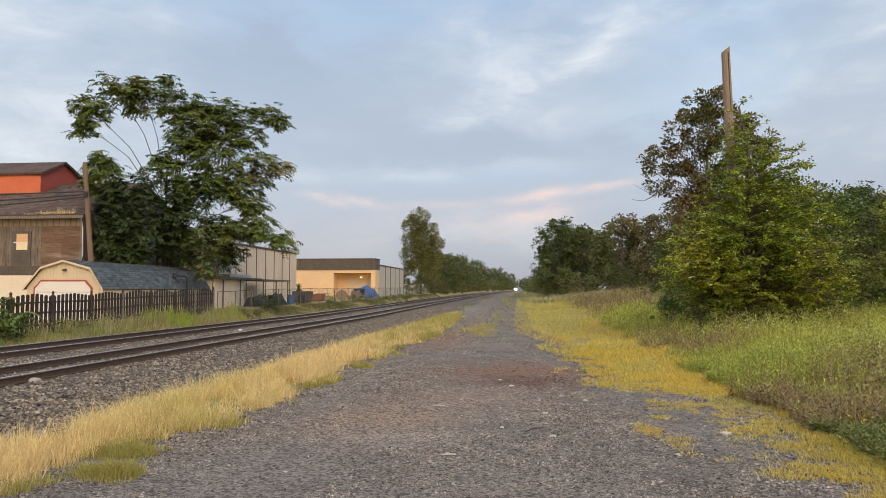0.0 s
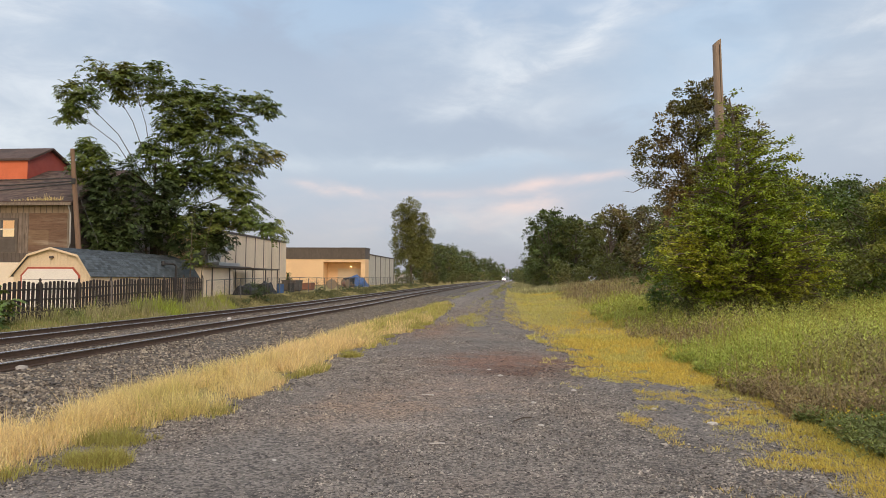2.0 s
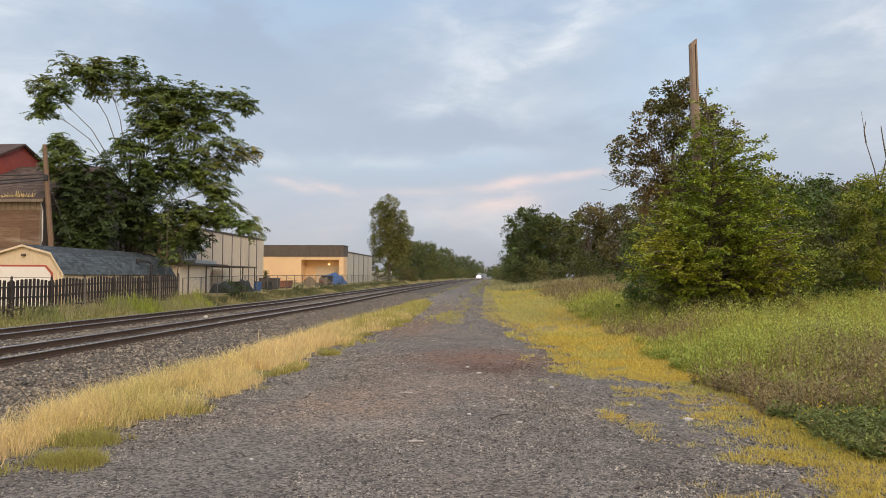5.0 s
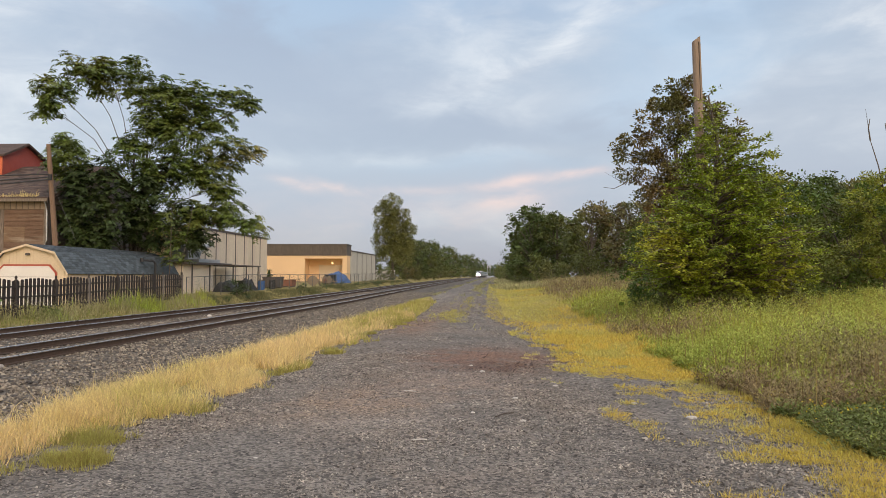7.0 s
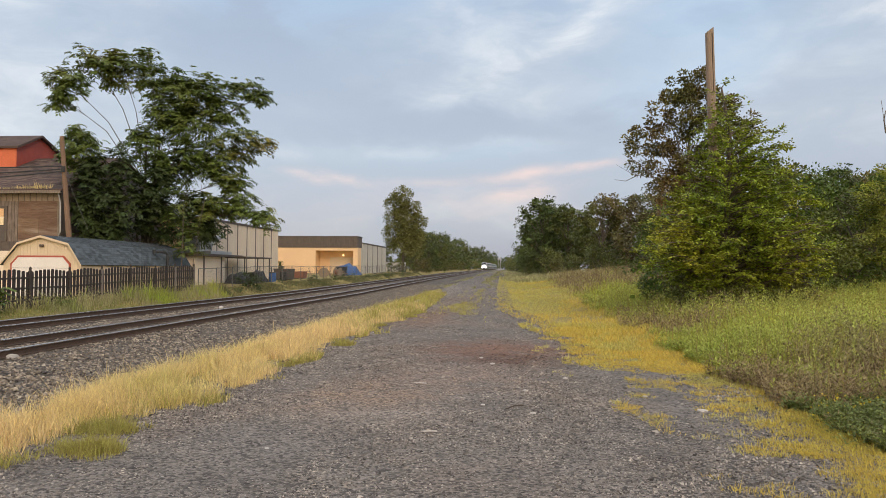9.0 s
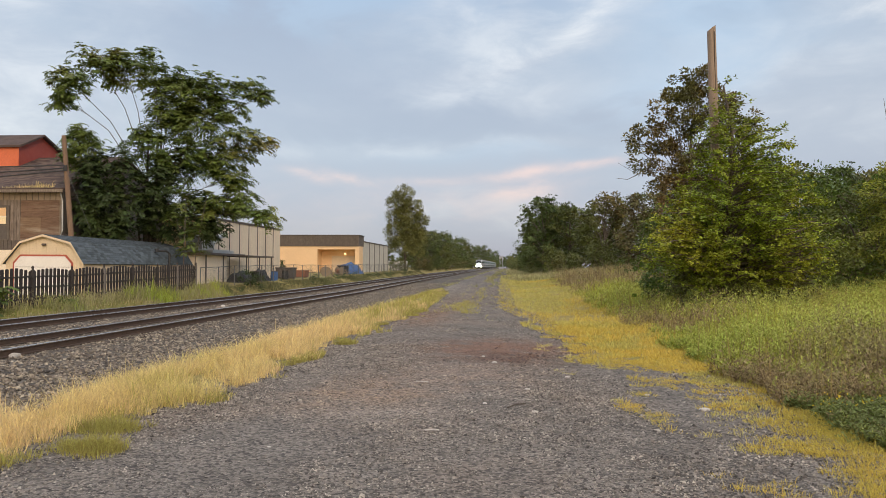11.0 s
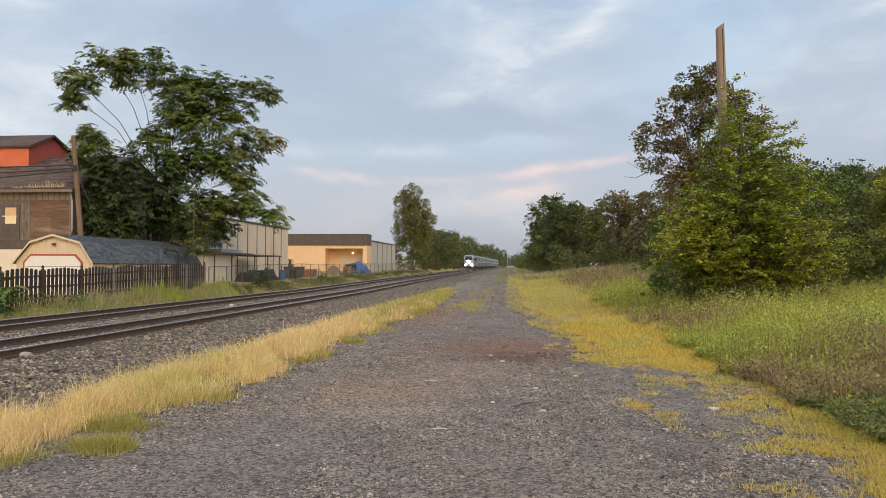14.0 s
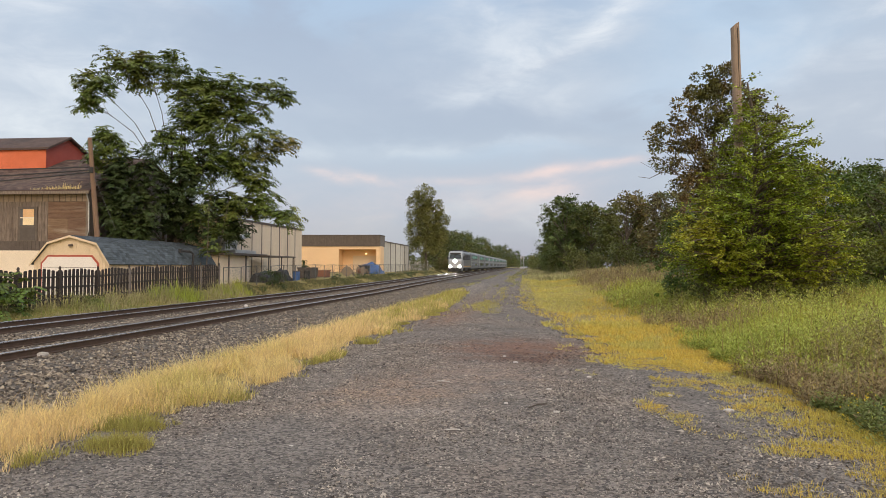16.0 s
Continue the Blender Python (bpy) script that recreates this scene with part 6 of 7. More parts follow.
    blades("grass_tuft", x, y, ground_z(x, y), rng.gamma(6, 0.018, len(x)), np.full(len(x), 0.0055), rng.uniform(0.3, 1.0, len(x)), M_OLIVE, "low yellow-green grass tufts on the gravel edge", way=way)
    # low yellow grass on the right of the road: tufts over the gravel near by, a carpet further on
    cy = near_rows(9500, 4.8, 24.0)
    a, b = road_right(cy), weed_left(cy) + 0.9
    u = rng.uniform(-0.12, 1, len(cy))
    cx = a + (b - a) * u
    pat = nz(cx, cy, 1.0, 0.75, 7.0) + 0.65 * nz(cx, cy, 2.9, 2.3, 17.0)
    keep = rng.uniform(0, 1, len(cy)) < np.clip(-0.22 + 1.7 * pat + 1.0 * ss(-0.1, 0.7, u) + 0.75 * ss(11, 15, cy) * ss(-0.05, 0.2, u), 0.0, 1)
    cx, cy, u, pat = cx[keep], cy[keep], u[keep], pat[keep]
    k = 20
    x, y, way = tufts(cx, cy, k, 0.085)
    tint = np.repeat(nz(cx, cy, 0.55, 0.45, 23.0) + 0.5 * nz(cx, cy, 2.0, 2.0, 29.0) + 0.2 * (u < 0.12) - 0.25 * (cy < 10), k)
    h = rng.gamma(7, 0.0068, len(x)) * np.repeat(rng.uniform(0.6, 1.5, len(cx)) * (1 + 1.0 * ss(13, 22, cy)), k)
    fy = near_rows(40000, 20.0, 130.0)
    fa, fb = road_right(fy), weed_left(fy) + 1.2
    fx = fa + (fb - fa) * rng.uniform(0, 1, len(fy)) ** 0.85 + 0.5 * nz(0 * fy, fy, 1, 0.45, 33.0)
    on = nz(fx, fy, 0.8, 0.35, 7.0) > -0.42 + 0.2 * rng.normal(0, 1, len(fy))
    fx, fy = fx[on], fy[on]
    ftint = nz(fx, fy, 0.35, 0.16, 23.0) + 0.45 * ss(30, 48, fy) - 0.35 * np.exp(-((fy - 25) / 4) ** 2)
    x, y, way = np.concatenate([x, fx]), np.concatenate([y, fy]), np.concatenate([way, rng.uniform(0, 6.28, len(fx))])
    h, tint = np.concatenate([h, rng.gamma(6, 0.015, len(fx))]), np.concatenate([tint, ftint])
    lime = tint + rng.normal(0, 0.12, len(x)) > 0.14
    for sel, mt, nm, lab in ((~lime, M_YELLOW, "yellow_grass", "low yellowed grass spreading over the gravel edge"), (lime, M_LIME, "lime_grass", "low yellow-green grass among the yellowed patches")):
        blades(nm, x[sel], y[sel], ground_z(x[sel], y[sel]), h[sel], 0.0020 + 0.00056 * y[sel], rng.uniform(0.3, 1.0, sel.sum()), mt, lab, way=way[sel])
    n = 9000
    y = near_rows(n, 75.0, 240.0)
    x = 0.3 + 9.0 * rng.uniform(0, 1, n) ** 0.7 + 0.8 * np.sin(y * 0.11) - 0.003 * y
    blades("far_weeds", x, y, ground_z(x, y), rng.gamma(8, 0.05, n), np.full(n, 0.13), rng.uniform(0.2, 0.7, n), M_DUSTY, "pale brownish weeds along the far edge of the wood", "weeds")
    n = 9000
    y = near_rows(n, 62.0, 420.0)
    x = np.where(rng.uniform(0, 1, n) < 0.6, -6.6 + rng.normal(0, 0.5, n), -2.2 + rng.normal(0, 0.7, n))
    on = nz(x, y, 0.7, 0.06, 43.0) > 0.02
    x, y = x[on] + bend(y[on]), y[on]
    blades("far_verge_grass", x, y, ground_z(x, y), rng.gamma(6, 0.03, len(x)), 0.03 + 0.0005 * y, rng.uniform(0.3, 0.9, len(x)), M_DUSTY, "thin dry grass along the far gravel road")
    # sparse grass in the middle of the road further on
    y = near_rows(4000, 24, 70)
    x = -2.0 + rng.normal(0, 0.5, len(y)) - 0.01 * (y - 30)
    dens = np.array([noise.noise((px * 0.9, py * 0.10, 11.0)) + 0.5 * noise.noise((px * 3.0, py * 0.5, 5.0)) for px, py in zip(x, y)])
    sel = dens > 0.12 + rng.normal(0, 0.12, len(y))
    x, y = x[sel], y[sel]
    blades("verge_grass", x, y, ground_z(x, y), rng.gamma(5, 0.02, len(y)), 0.03 * np.ones(len(y)), rng.uniform(0.3, 0.8, len(y)), M_OLIVE, "sparse yellow grass between the wheel tracks")
    # weeds in the field: stems set with small leaves, in drifts of green and dry brown, over fine grass
    def field(n, lo, hi, power):
        y = near_rows(n, lo, hi)
        x = weed_left(y) + (5 + 0.55 * y) * rng.uniform(0, 1, n) ** power
        pat = nz(x, y, 0.35, 0.22, 21.0)
        lump = nz(x, y, 1.3, 0.8, 41.0)
        wander = np.array([noise.noise((2.0, py * 0.45, 61.0)) for py in y])
        keep = x > weed_left(y) + 0.1 + 0.8 * wander + 0.9 * np.abs(lump) * (1 + 0.02 * y)
        x, y, pat, lump = x[keep], y[keep], pat[keep], lump[keep]
        into = x - weed_left(y)
        h = (0.30 + 0.42 * ss(0.2, 2.4, into)) * (1 + 0.25 * pat + 0.75 * lump) * rng.uniform(0.65, 1.2, len(y))
        # drifts: dry by the near edge and round (5, 24), fresh in the middle of the field, dry again beyond
        dry = 0.75 * pat + 0.45 * lump + 0.7 * np.exp(-((y - 11.3) / 2.4) ** 2) + 0.7 * np.exp(-((x - 4.6) / 1.5) ** 2 - ((y - 23) / 4.5) ** 2) - 0.85 * np.exp(-((y - 20) / 4.5) ** 2 - ((x - 10) / 5.5) ** 2) - 0.75 * np.exp(-((y - 37) / 8) ** 2) + 0.6 * ss(42, 58, y)
        kind = np.where(dry + rng.normal(0, 0.2, len(y)) > 0.2, 1, 0)
        low = (y < 9.5 + 1.6 * nz(x, 0 * y, 0.9, 1, 55.0)) & (into < 3.4)
        kind = np.where(low & (rng.uniform(0, 1, len(y)) < 0.85), 2, kind)
        return x, y, np.where(low, h * 0.42, h), kind

    KINDS = ((0, M_GREEN, "field_weeds", "fresh green weeds filling the field"), (1, M_DRYWEED, "brown_weeds", "dry brown weeds among the field grass"), (2, M_DKLEAF, "dark_weeds", "low dark green weeds at the field edge"))
    x, y, h, kind = field(62000, 7.0, 120.0, 1.2)
    for code, mt, nm, lab in KINDS:
        sel = kind == code
        blades(nm, x[sel], y[sel], ground_z(x[sel], y[sel]), h[sel] * 0.8, 0.004 + 0.0007 * y[sel], rng.uniform(0.1, 0.8, sel.sum()), mt, lab, "weeds")
    leafy = {0: (M_LEAFWEED, "weed_leaves", "narrow green leaves on the tall field weeds"), 1: (M_DRYWEED, "withered_weed_leaves", "withered brown leaves on the field weeds"), 2: (M_DKLEAF, "dark_weed_leaves", "small dark leaves of the low weeds"), 3: (M_PLUME, "weed_tops", "pale yellow-green feathery tops of the field weeds")}
    heap = {c: [[], [], [], [], []] for c in leafy}
    for n0, lo, hi, k in ((13500, 7.0, 17.0, 12), (14000, 15.0, 42.0, 9), (8000, 40.0, 110.0, 4)):
        x, y, h, kind = field(n0, lo, hi, 1.15)
        n = len(x)
        f = np.sort(rng.uniform(0.12, 1.0, (n, k)), 1)
        az = rng.uniform(0, 2 * np.pi, (n, k))
        lean = rng.normal(0, 0.16, (n, 2)) * h[:, None]
        P = np.stack([x[:, None] + lean[:, :1] * f ** 2, y[:, None] + lean[:, 1:] * f ** 2, ground_z(x, y)[:, None] + h[:, None] * f], -1)
        d = unit(np.stack([np.cos(az), np.sin(az), rng.uniform(0.1, 0.9, (n, k)) + 0.9 * ss(0.7, 1.0, f)], -1))
        up = unit(np.array([0, 0, 1.0]) - 0.5 * d + rng.normal(0, 0.35, (n, k, 3)))
        ln = rng.uniform(0.04, 0.085, (n, k)) * (1.25 - 0.6 * f) * (0.85 + 0.036 * y)[:, None]
        wd = ln * np.where(kind == 2, 0.45, 0.26)[:, None]
        cls = np.where((kind[:, None] == 0) & (f > 0.6) & (rng.uniform(0, 1, (n, 1)) < 0.85), 3, kind[:, None] + 0 * f.astype(int))
        for c in leafy:
            m = cls == c
            for lst, arr in zip(heap[c], (P[m], d[m], up[m], ln[m], wd[m])):
                lst.append(arr)
    for c, (mt, nm, lab) in leafy.items():
        tagged(part(nm, leaf_mesh(nm, *[np.concatenate(l) for l in heap[c]], mt)), lab, "weeds", kind="stuff")
    # tall stalks with seed heads
    n = 420
    y = near_rows(n, 9.5, 40)
    x = weed_left(y) + 0.3 + (3 + 0.3 * y) * rng.uniform(0, 1, n) ** 1.2
    h = rng.uniform(0.55, 1.1, n)
    blades("weed_stalks", x, y, ground_z(x, y), h, 0.005 + 0.0005 * y, rng.uniform(0.02, 0.3, n), M_BROWNWEED, "tall brown weed stalks with seed heads", "weeds")
    tip = np.stack([x, y, ground_z(x, y) + h * 0.9], -1)
    tip = np.repeat(tip, 5, 0) + rng.normal(0, 0.06, (5 * n, 3)) * np.array([1, 1, 1.8])
    d = unit(rng.normal(size=(5 * n, 3)) + np.array([0, 0, 0.5]))
    tagged(part("seed_heads", leaf_mesh("seed_heads", tip, d, unit(rng.normal(size=(5 * n, 3))), rng.uniform(0.02, 0.045, 5 * n), rng.uniform(0.01, 0.02, 5 * n), M_OLIVE)), "pale seed heads on tall weed stalks", "weeds", kind="stuff")
    n = 700
    ci = rng.integers(0, 14, n)
    cx, cy = rng.uniform(10, 22, 14), rng.uniform(45, 62, 14)
    x, y = cx[ci] + rng.normal(0, 0.6, n), cy[ci] + rng.normal(0, 0.8, n)
    tagged(part("white_flowers", leaf_mesh("white_flowers", np.stack([x, y, ground_z(x, y) + rng.uniform(0.7, 0.95, n)], -1), unit(rng.normal(size=(n, 3)) * np.array([1, 1, 0.2])), unit(np.array([0, 0, 1.0]) + rng.normal(0, 0.2, (n, 3))), np.full(n, 0.12), np.full(n, 0.1), M_LITTER)), "flat white flower heads in the far field", "flowers", kind="stuff")
    # grass sprouting from the barn eave
    n = 500
    x = rng.uniform(-34.2, -30.6, n)
    blades("eave_grass", x, 45.75 + rng.normal(0, 0.12, n), np.full(n, 7.08), rng.gamma(4, 0.06, n) * (0.4 + 0.6 * ss(-34, -32, x)), np.full(n, 0.025), rng.uniform(0.2, 0.7, n), M_STRAW, "dry grass sprouting along the barn eave")
    # broad-leaved weeds close by
    n = 6500
    y = near_rows(n, 7.3, 10.2)
    x = weed_left(y) + 0.15 + rng.gamma(1.8, 0.5, n) + 0.35 * nz(0 * y, y, 1, 2.2, 57.0)
    z = ground_z(x, y) + rng.uniform(0.01, 1, n) * (0.24 + 0.2 * nz(x, y, 2.0, 2.0, 58.0))
    d = unit(rng.normal(size=(n, 3)) * np.array([1, 1, 0.4]) + np.array([0, 0, 0.3]))
    up = unit(np.array([0, 0, 1.0]) + rng.normal(0, 0.4, (n, 3)))
    tagged(part("broadleaf_weeds", leaf_mesh("broadleaf_weeds", np.stack([x, y, z], -1), d, up, rng.uniform(0.025, 0.06, n), rng.uniform(0.012, 0.026, n), M_DKLEAF)), "low dark-green broadleaf weeds at the field edge", "weeds", kind="stuff")
    n = 46
    x, y = rng.normal(4.0, 0.22, n), rng.normal(8.9, 0.2, n)
    z = ground_z(x, y) + rng.uniform(0.2, 0.34, n)
    d = unit(rng.normal(size=(n, 3)))
    tagged(part("yellow_flowers", leaf_mesh("yellow_flowers", np.stack([x, y, z], -1), d, unit(rng.normal(size=(n, 3))), np.full(n, 0.026), np.full(n, 0.024), M_FLOWER)), "small yellow wildflowers among the weeds", "flowers", kind="stuff")
    # verge between the tracks and the fences
    y = near_rows(34000, 14.0, 160.0)
    x = rng.uniform(-20.4, -18.3, len(y))
    pat = nz(x, y, 0.5, 0.2, 31.0) + 0.5 * nz(x, y, 1.4, 0.7, 35.0)
    h = rng.gamma(7, 0.055, len(y)) * np.clip(0.85 + 1.9 * pat, 0.2, 2.2) * (1 - 0.62 * ss(45, 52, y)) * (0.6 + 0.5 * ss(-18.4, -19.6, x))
    pick = pat + rng.normal(0, 0.15, len(y))
    for sel, mt, nm in (((pick < -0.2) & (y < 47), M_VERGE, "lineside_weeds"), ((pick >= 0.32) & (y < 47), M_LEAFWEED, "lineside_grass"), ((pick >= -0.2) & (pick < 0.32) & (y < 47), M_DUSTY, "dusty_grass"), (y >= 47, M_SCRUB, "trackside_weeds")):
        blades(nm, x[sel], y[sel], ground_z(x[sel], y[sel]), h[sel], 0.010 + 0.0005 * y[sel], rng.uniform(0.1, 0.7, sel.sum()), mt, "rough tall grass between the track and the fence")
    n = 16000
    y = near_rows(n, 16.0, 46.0)
    x = rng.uniform(-20.4, -18.9, n)
    on = nz(x, y, 0.6, 0.3, 37.0) > -0.05
    x, y = x[on], y[on]
    n = len(x)
    z = ground_z(x, y) + np.minimum(rng.gamma(8, 0.06, n), 0.8)
    tagged(part("lineside_seed_heads", leaf_mesh("lineside_seed_heads", np.stack([x, y, z], -1), unit(rng.normal(size=(n, 3)) + np.array([0, 0, 0.6])), unit(rng.normal(size=(n, 3)) + np.array([0, 0, 0.5])), rng.uniform(0.03, 0.06, n), rng.uniform(0.012, 0.025, n), M_DUSTY)), "pale fluffy seed heads over the lineside grass", "grass", kind="stuff")
    # stones
    n = 54000
    y = 7.0 * (80.0 / 7.0) ** (rng.uniform(0, 1, n) ** 1.15)
    x = rng.uniform(-18.6, -5.9, n)
    z = np.interp(x, [-18.9, -18.0, -17.3, -13.3, -9.4, -8.6, -6.4, -5.7], [-0.30, -0.12, -0.075, -0.085, -0.075, -0.10, -0.13, -0.24]) + 0.008 + rise(y)
    stones("ballast_stones", x, y, z, rng.uniform(0.026, 0.055, n) * (1 + 0.005 * y), M_STONE, "loose grey ballast stones round the ties", TETRA_V, TETRA_F)
    y = np.concatenate([near_rows(95000, 4.6, 17.0), near_rows(48000, 16.0, 90.0)])
    n = len(y)
    a, b = road_left(y) - 0.4, np.where(y < 13, weed_left(y) + 0.1, road_right(y) + 0.9)
    x = a + (b - a) * rng.uniform(0, 1, n)
    worn = np.array([noise.noise((px * 0.55, py * 0.35, 71.0)) for px, py in zip(x, y)])
    dirt = np.exp(-((x + 1.3) / 1.2) ** 2 - ((y - 11.3) / 2.2) ** 2) + np.exp(-((x + 0.4) / 1.3) ** 2 - ((y - 15.2) / 1.6) ** 2)
    keep = rng.uniform(0, 1, n) < np.clip(0.8 - 0.9 * worn - 0.5 * dirt, 0.15, 1) * (1 - ss(22, 88, y))
    x, y = x[keep], y[keep]
    n = len(x)
    stones("gravel_stones", x, y, ground_z(x, y) + 0.018, rng.gamma(5, 0.0026, n) * (0.75 + 0.035 * y), M_PEBBLE, "loose grey gravel stones on the road", TETRA_V, TETRA_F)


def small_things():
    for xa, ya, xb, yb, r in ((-0.92, 8.0, -0.76, 8.03, 0.009), (-1.45, 11.4, -1.25, 11.35, 0.008)):
        tagged(part("pale_stick", tube(bmesh.new(), [(xa, ya, 0.035), ((xa + xb) / 2, (ya + yb) / 2, 0.04), (xb, yb, 0.035)], r, 6), M_LITTER), "pale broken stick lying on the gravel", "stick")
    tagged(part("dark_stick", tube(bmesh.new(), [(0.0, 9.4, 0.035), (0.12, 9.6, 0.045), (0.24, 9.7, 0.035)], 0.009, 6), M_TWIG), "dark twig lying on the gravel", "stick")
    for x, y, s in ((0.35, 9.2, 0.05), (-0.25, 13.9, 0.06), (1.0, 12.2, 0.05), (2.55, 9.6, 0.08), (2.0, 10.6, 0.05), (-0.5, 14.8, 0.05), (-2.4, 7.1, 0.025), (0.3, 10.9, 0.05), (-0.3, 9.7, 0.035)):
        bm = bmesh.new()
        bmesh.ops.create_icosphere(bm, subdivisions=1, radius=s)
        for v in bm.verts:
            v.co = Vector((v.co.x * (1 + 0.4 * noise.noise(v.co * 40)), v.co.y * 0.7 * (1 + 0.4 * noise.noise(v.co * 33)), v.co.z * 0.35)) + Vector((x, y, 0.03))
        tagged(part("pale_rock", bm, M_LITTER), "pale flat stone lying on the gravel road", "rock", "pale stones")
    for x, y in ((-10.30, 14.2), (-11.82, 14.3)):
        bm = bmesh.new()
        bmesh.ops.create_icosphere(bm, subdivisions=2, radius=0.12)
        for v in bm.verts:
            k = 1 + 0.5 * noise.noise(v.co * 9)
            v.co = Vector((v.co.x * 0.55 * k + x, v.co.y * 1.3 * k + y, max(v.co.z * 0.55 * k, -0.07) - 0.05))
        tagged(part("rail_joint_grout", bm, M_GROUT), "pale grout lump smeared against the rail foot", "rail joint", "rail joints")
    bm = bmesh.new()
    bmesh.ops.create_icosphere(bm, subdivisions=2, radius=0.16)
    for v in bm.verts:
        v.co = Vector((v.co.x * 0.7, v.co.y * (0.6 + 0.3 * noise.noise(v.co * 9)), v.co.z * 0.5)) + Vector((-13.3, 32.6, -0.02))
    tagged(part("white_rock", bm, M_LITTER), "white lump of stone between the tracks", "rock")
    # yard goods behind the chain-link fence
    g = lambda x, y: float(ground_z(x, y))
    for x, y, r, mt, lab in ((-22.0, 66.0, 0.3, M_BLUE, "blue plastic drum in the yard"), (-22.6, 68.0, 0.3, M_BLUE, "blue plastic drum in the yard"), (-22.2, 70.0, 0.32, M_BLACK, "black drum in the yard"), (-22.3, 62.0, 0.3, M_BLACK, "black drum in the yard")):
        d = empty("drum", pose(x, y, g(x, y)))
        tagged(d, lab, "drum", "yard drums")
        part("shell", tube(bmesh.new(), [(0, 0, 0), (0, 0, 0.3), (0, 0, 0.33), (0, 0, 0.6), (0, 0, 0.63), (0, 0, 0.9)], [r, r, r * 1.04, r * 1.04, r, r], 14), mt, d)
        part("rim", tube(bmesh.new(), [(0, 0, 0.88), (0, 0, 0.92)], r * 1.05, 14), M_STRIP, d)
    for x, y, w, l, h, mt, lab in ((-23.2, 73.5, 1.5, 2.4, 1.15, M_STRIP, "dark waste container in the yard"), (-22.8, 78.0, 1.1, 1.6, 0.8, M_BRICKRED, "stack of red-brown timber pallets"), (-24, 103, 1.3, 1.6, 1.3, M_BLACK, "black crate standing in the yard")):
        d = empty("yard_container", pose(x, y, g(x, y)))
        tagged(d, lab, "container", "yard goods")
        part("body", prism(bmesh.new(), [(-w / 2 * 0.9, 0.08), (w / 2 * 0.9, 0.08), (w / 2, h * 0.9), (-w / 2, h * 0.9)], 1, -l / 2, l / 2), mt, d)
        part("lid", bbox(-w / 2 - 0.04, w / 2 + 0.04, -l / 2 - 0.04, l / 2 + 0.04, h * 0.9, h, 0.02), mt, d)
        for sx in (-0.35, 0.35):
            part("skid", bbox(sx * w - 0.06, sx * w + 0.06, -l / 2, l / 2, 0, 0.09), M_STRIP, d)
    # tarpaulins heaped over goods
    for x, y, w, l, h, mt, lab, seed in ((-24.2, 108.5, 1.7, 3.0, 1.75, M_TARP, "blue tarpaulin heaped over goods in the yard", 3), (-22.6, 59.5, 0.9, 1.5, 1.0, M_BLACK, "black tarpaulin over goods by the lean-to", 5), (-22.4, 63.2, 0.8, 1.0, 1.1, M_BLACK, "black tarpaulin over goods by the lean-to", 9), (-24.6, 113, 1.2, 1.4, 1.0, M_GALV, "grey sheeted pile of goods in the yard", 12)):
        bm = bmesh.new()
        nx, ny = 13, 15
        vv = [[None] * nx for _ in range(ny)]
        for j in range(ny):
            for i in range(nx):
                u, k = i / (nx - 1) * 2 - 1, j / (ny - 1) * 2 - 1
                r = max(abs(u), abs(k))
                z = (h - 0.35 * h * abs(u) - 0.25 * h * (k > 0.35)) * (1 - r ** 6) + 0.35 * h * noise.noise((u * 3.1, k * 2.2, seed)) * (1 - r * r)
                vv[j][i] = bm.verts.new((x + w * u + 0.12 * noise.noise((k * 4, u * 4, seed + 5)), y + l * k, g(x, y) - 0.05 + max(z, 0)))
        for j in range(ny - 1):
            for i in range(nx - 1):
                bm.faces.new((vv[j][i], vv[j][i + 1], vv[j + 1][i + 1], vv[j + 1][i]))
        tagged(part("tarpaulin", bm, mt), lab, "tarpaulin", "yard tarpaulins")
    # picnic tables and cable reels
    tb = empty("picnic_table")
    tagged(tb, "weathered timber picnic table with fixed benches", "table", "picnic tables")
    for k in range(5):
        part("top_plank", bbox(-0.38 + 0.155 * k, -0.24 + 0.155 * k, -0.9, 0.9, 0.71, 0.75, 0.005), M_EAVE, tb)
    for sx in (-0.75, 0.75):
        part("bench", bbox(sx - 0.13, sx + 0.13, -0.9, 0.9, 0.41, 0.45, 0.005), M_EAVE, tb)
    for sy in (-0.6, 0.6):
        part("brace", bbox(-0.85, 0.85, sy - 0.02, sy + 0.02, 0.33, 0.41), M_EAVE, tb)
        for sx in (-1, 1):
            part("leg", tube(bmesh.new(), [(sx * 0.65, sy, 0), (sx * 0.25, sy, 0.72)], 0.045, 4), M_EAVE, tb)
    tb.matrix_basis = pose(-23.4, 92, g(-23.4, 92), 0, 0, 20)
    for x, y, rz in ((-24.8, 96, 80), (-23.0, 99, 10), (-26.5, 93, 50)):
        copy_thing(tb, pose(x, y, g(x, y), 0, 0, rz))
    rl = empty("cable_reel")
    tagged(rl, "empty wooden cable reel standing in the yard", "cable reel", "cable reels")
    for sy in (-0.35, 0.35):
        part("flange", tube(bmesh.new(), [(0, sy - 0.03, 0.6), (0, sy + 0.03, 0.6)], 0.6, 20), M_EAVE, rl)
    part("drum", tube(bmesh.new(), [(0, -0.35, 0.6), (0, 0.35, 0.6)], 0.28, 14), M_BRICKRED, rl)
    rl.matrix_basis = pose(-22.6, 95, g(-22.6, 95), 0, 0, 70)
    copy_thing(rl, pose(-22.2, 86, g(-22.2, 86), 0, 0, 20))


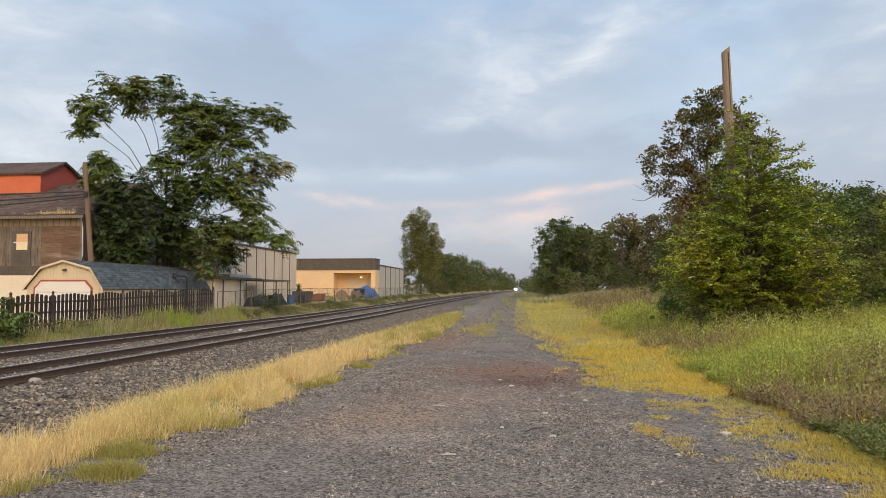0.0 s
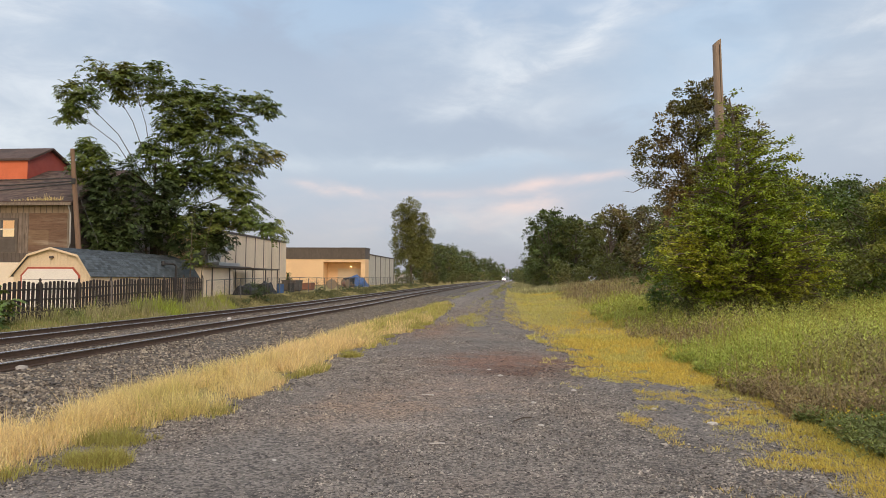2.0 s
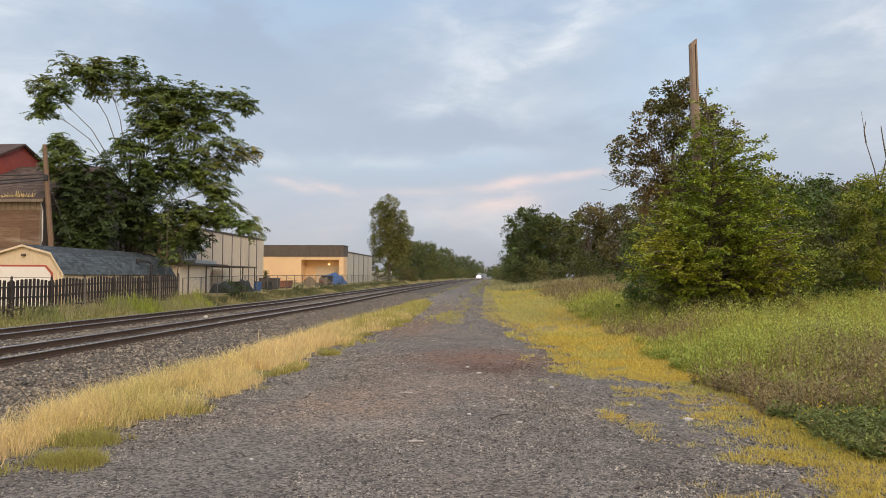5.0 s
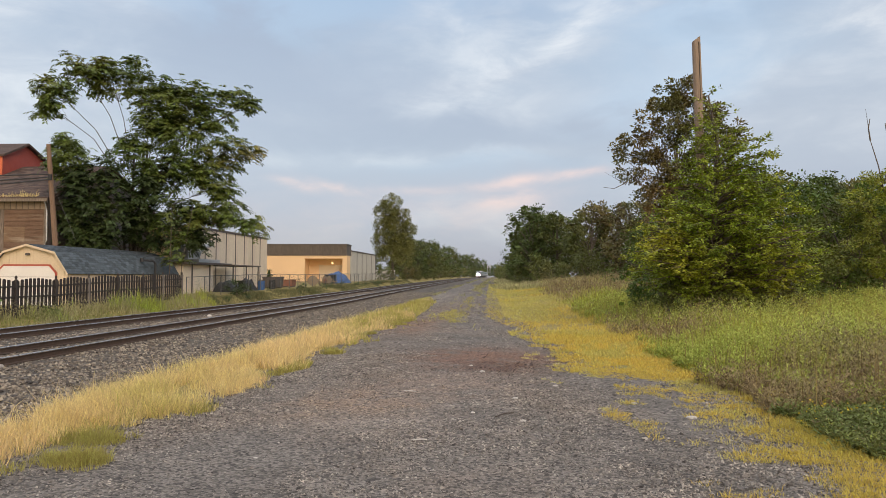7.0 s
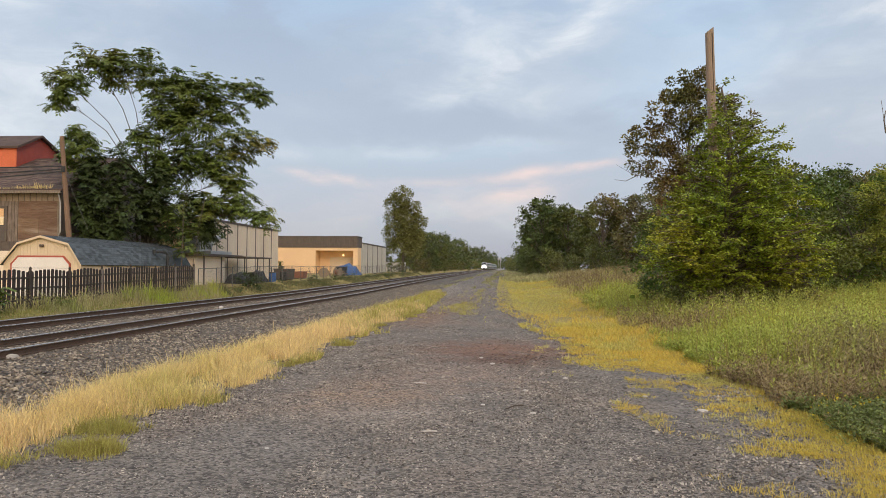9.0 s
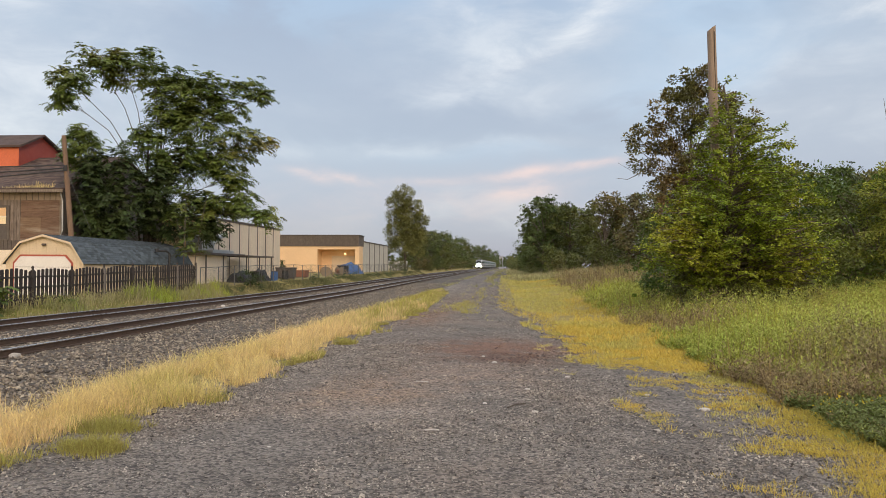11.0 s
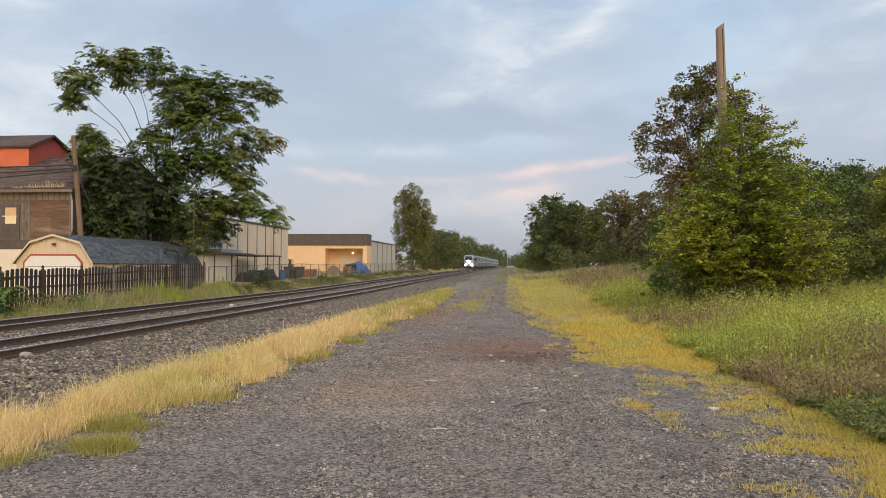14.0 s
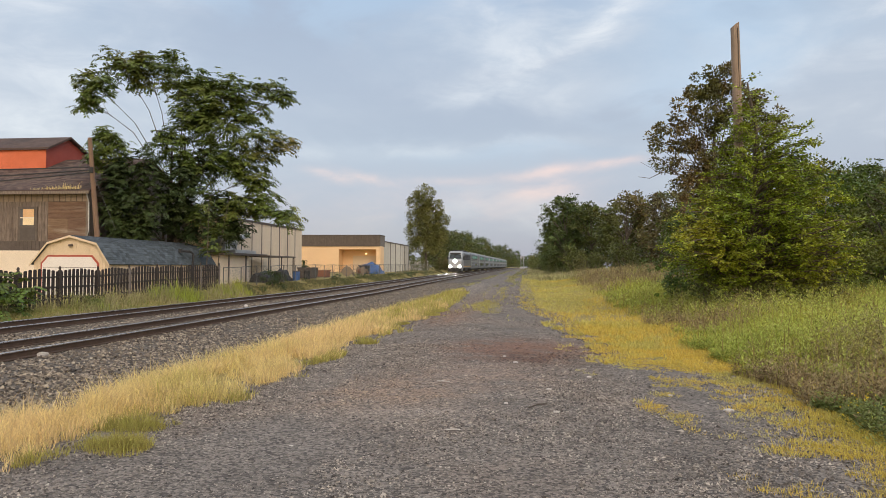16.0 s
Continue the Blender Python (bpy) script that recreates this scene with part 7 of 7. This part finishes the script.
ground()
tracks()
shed()
barn()
warehouse_one()
warehouse_two()
fences()
poles()
train()
FLYER.append(bird())
trees()
growth()
small_things()
motions()
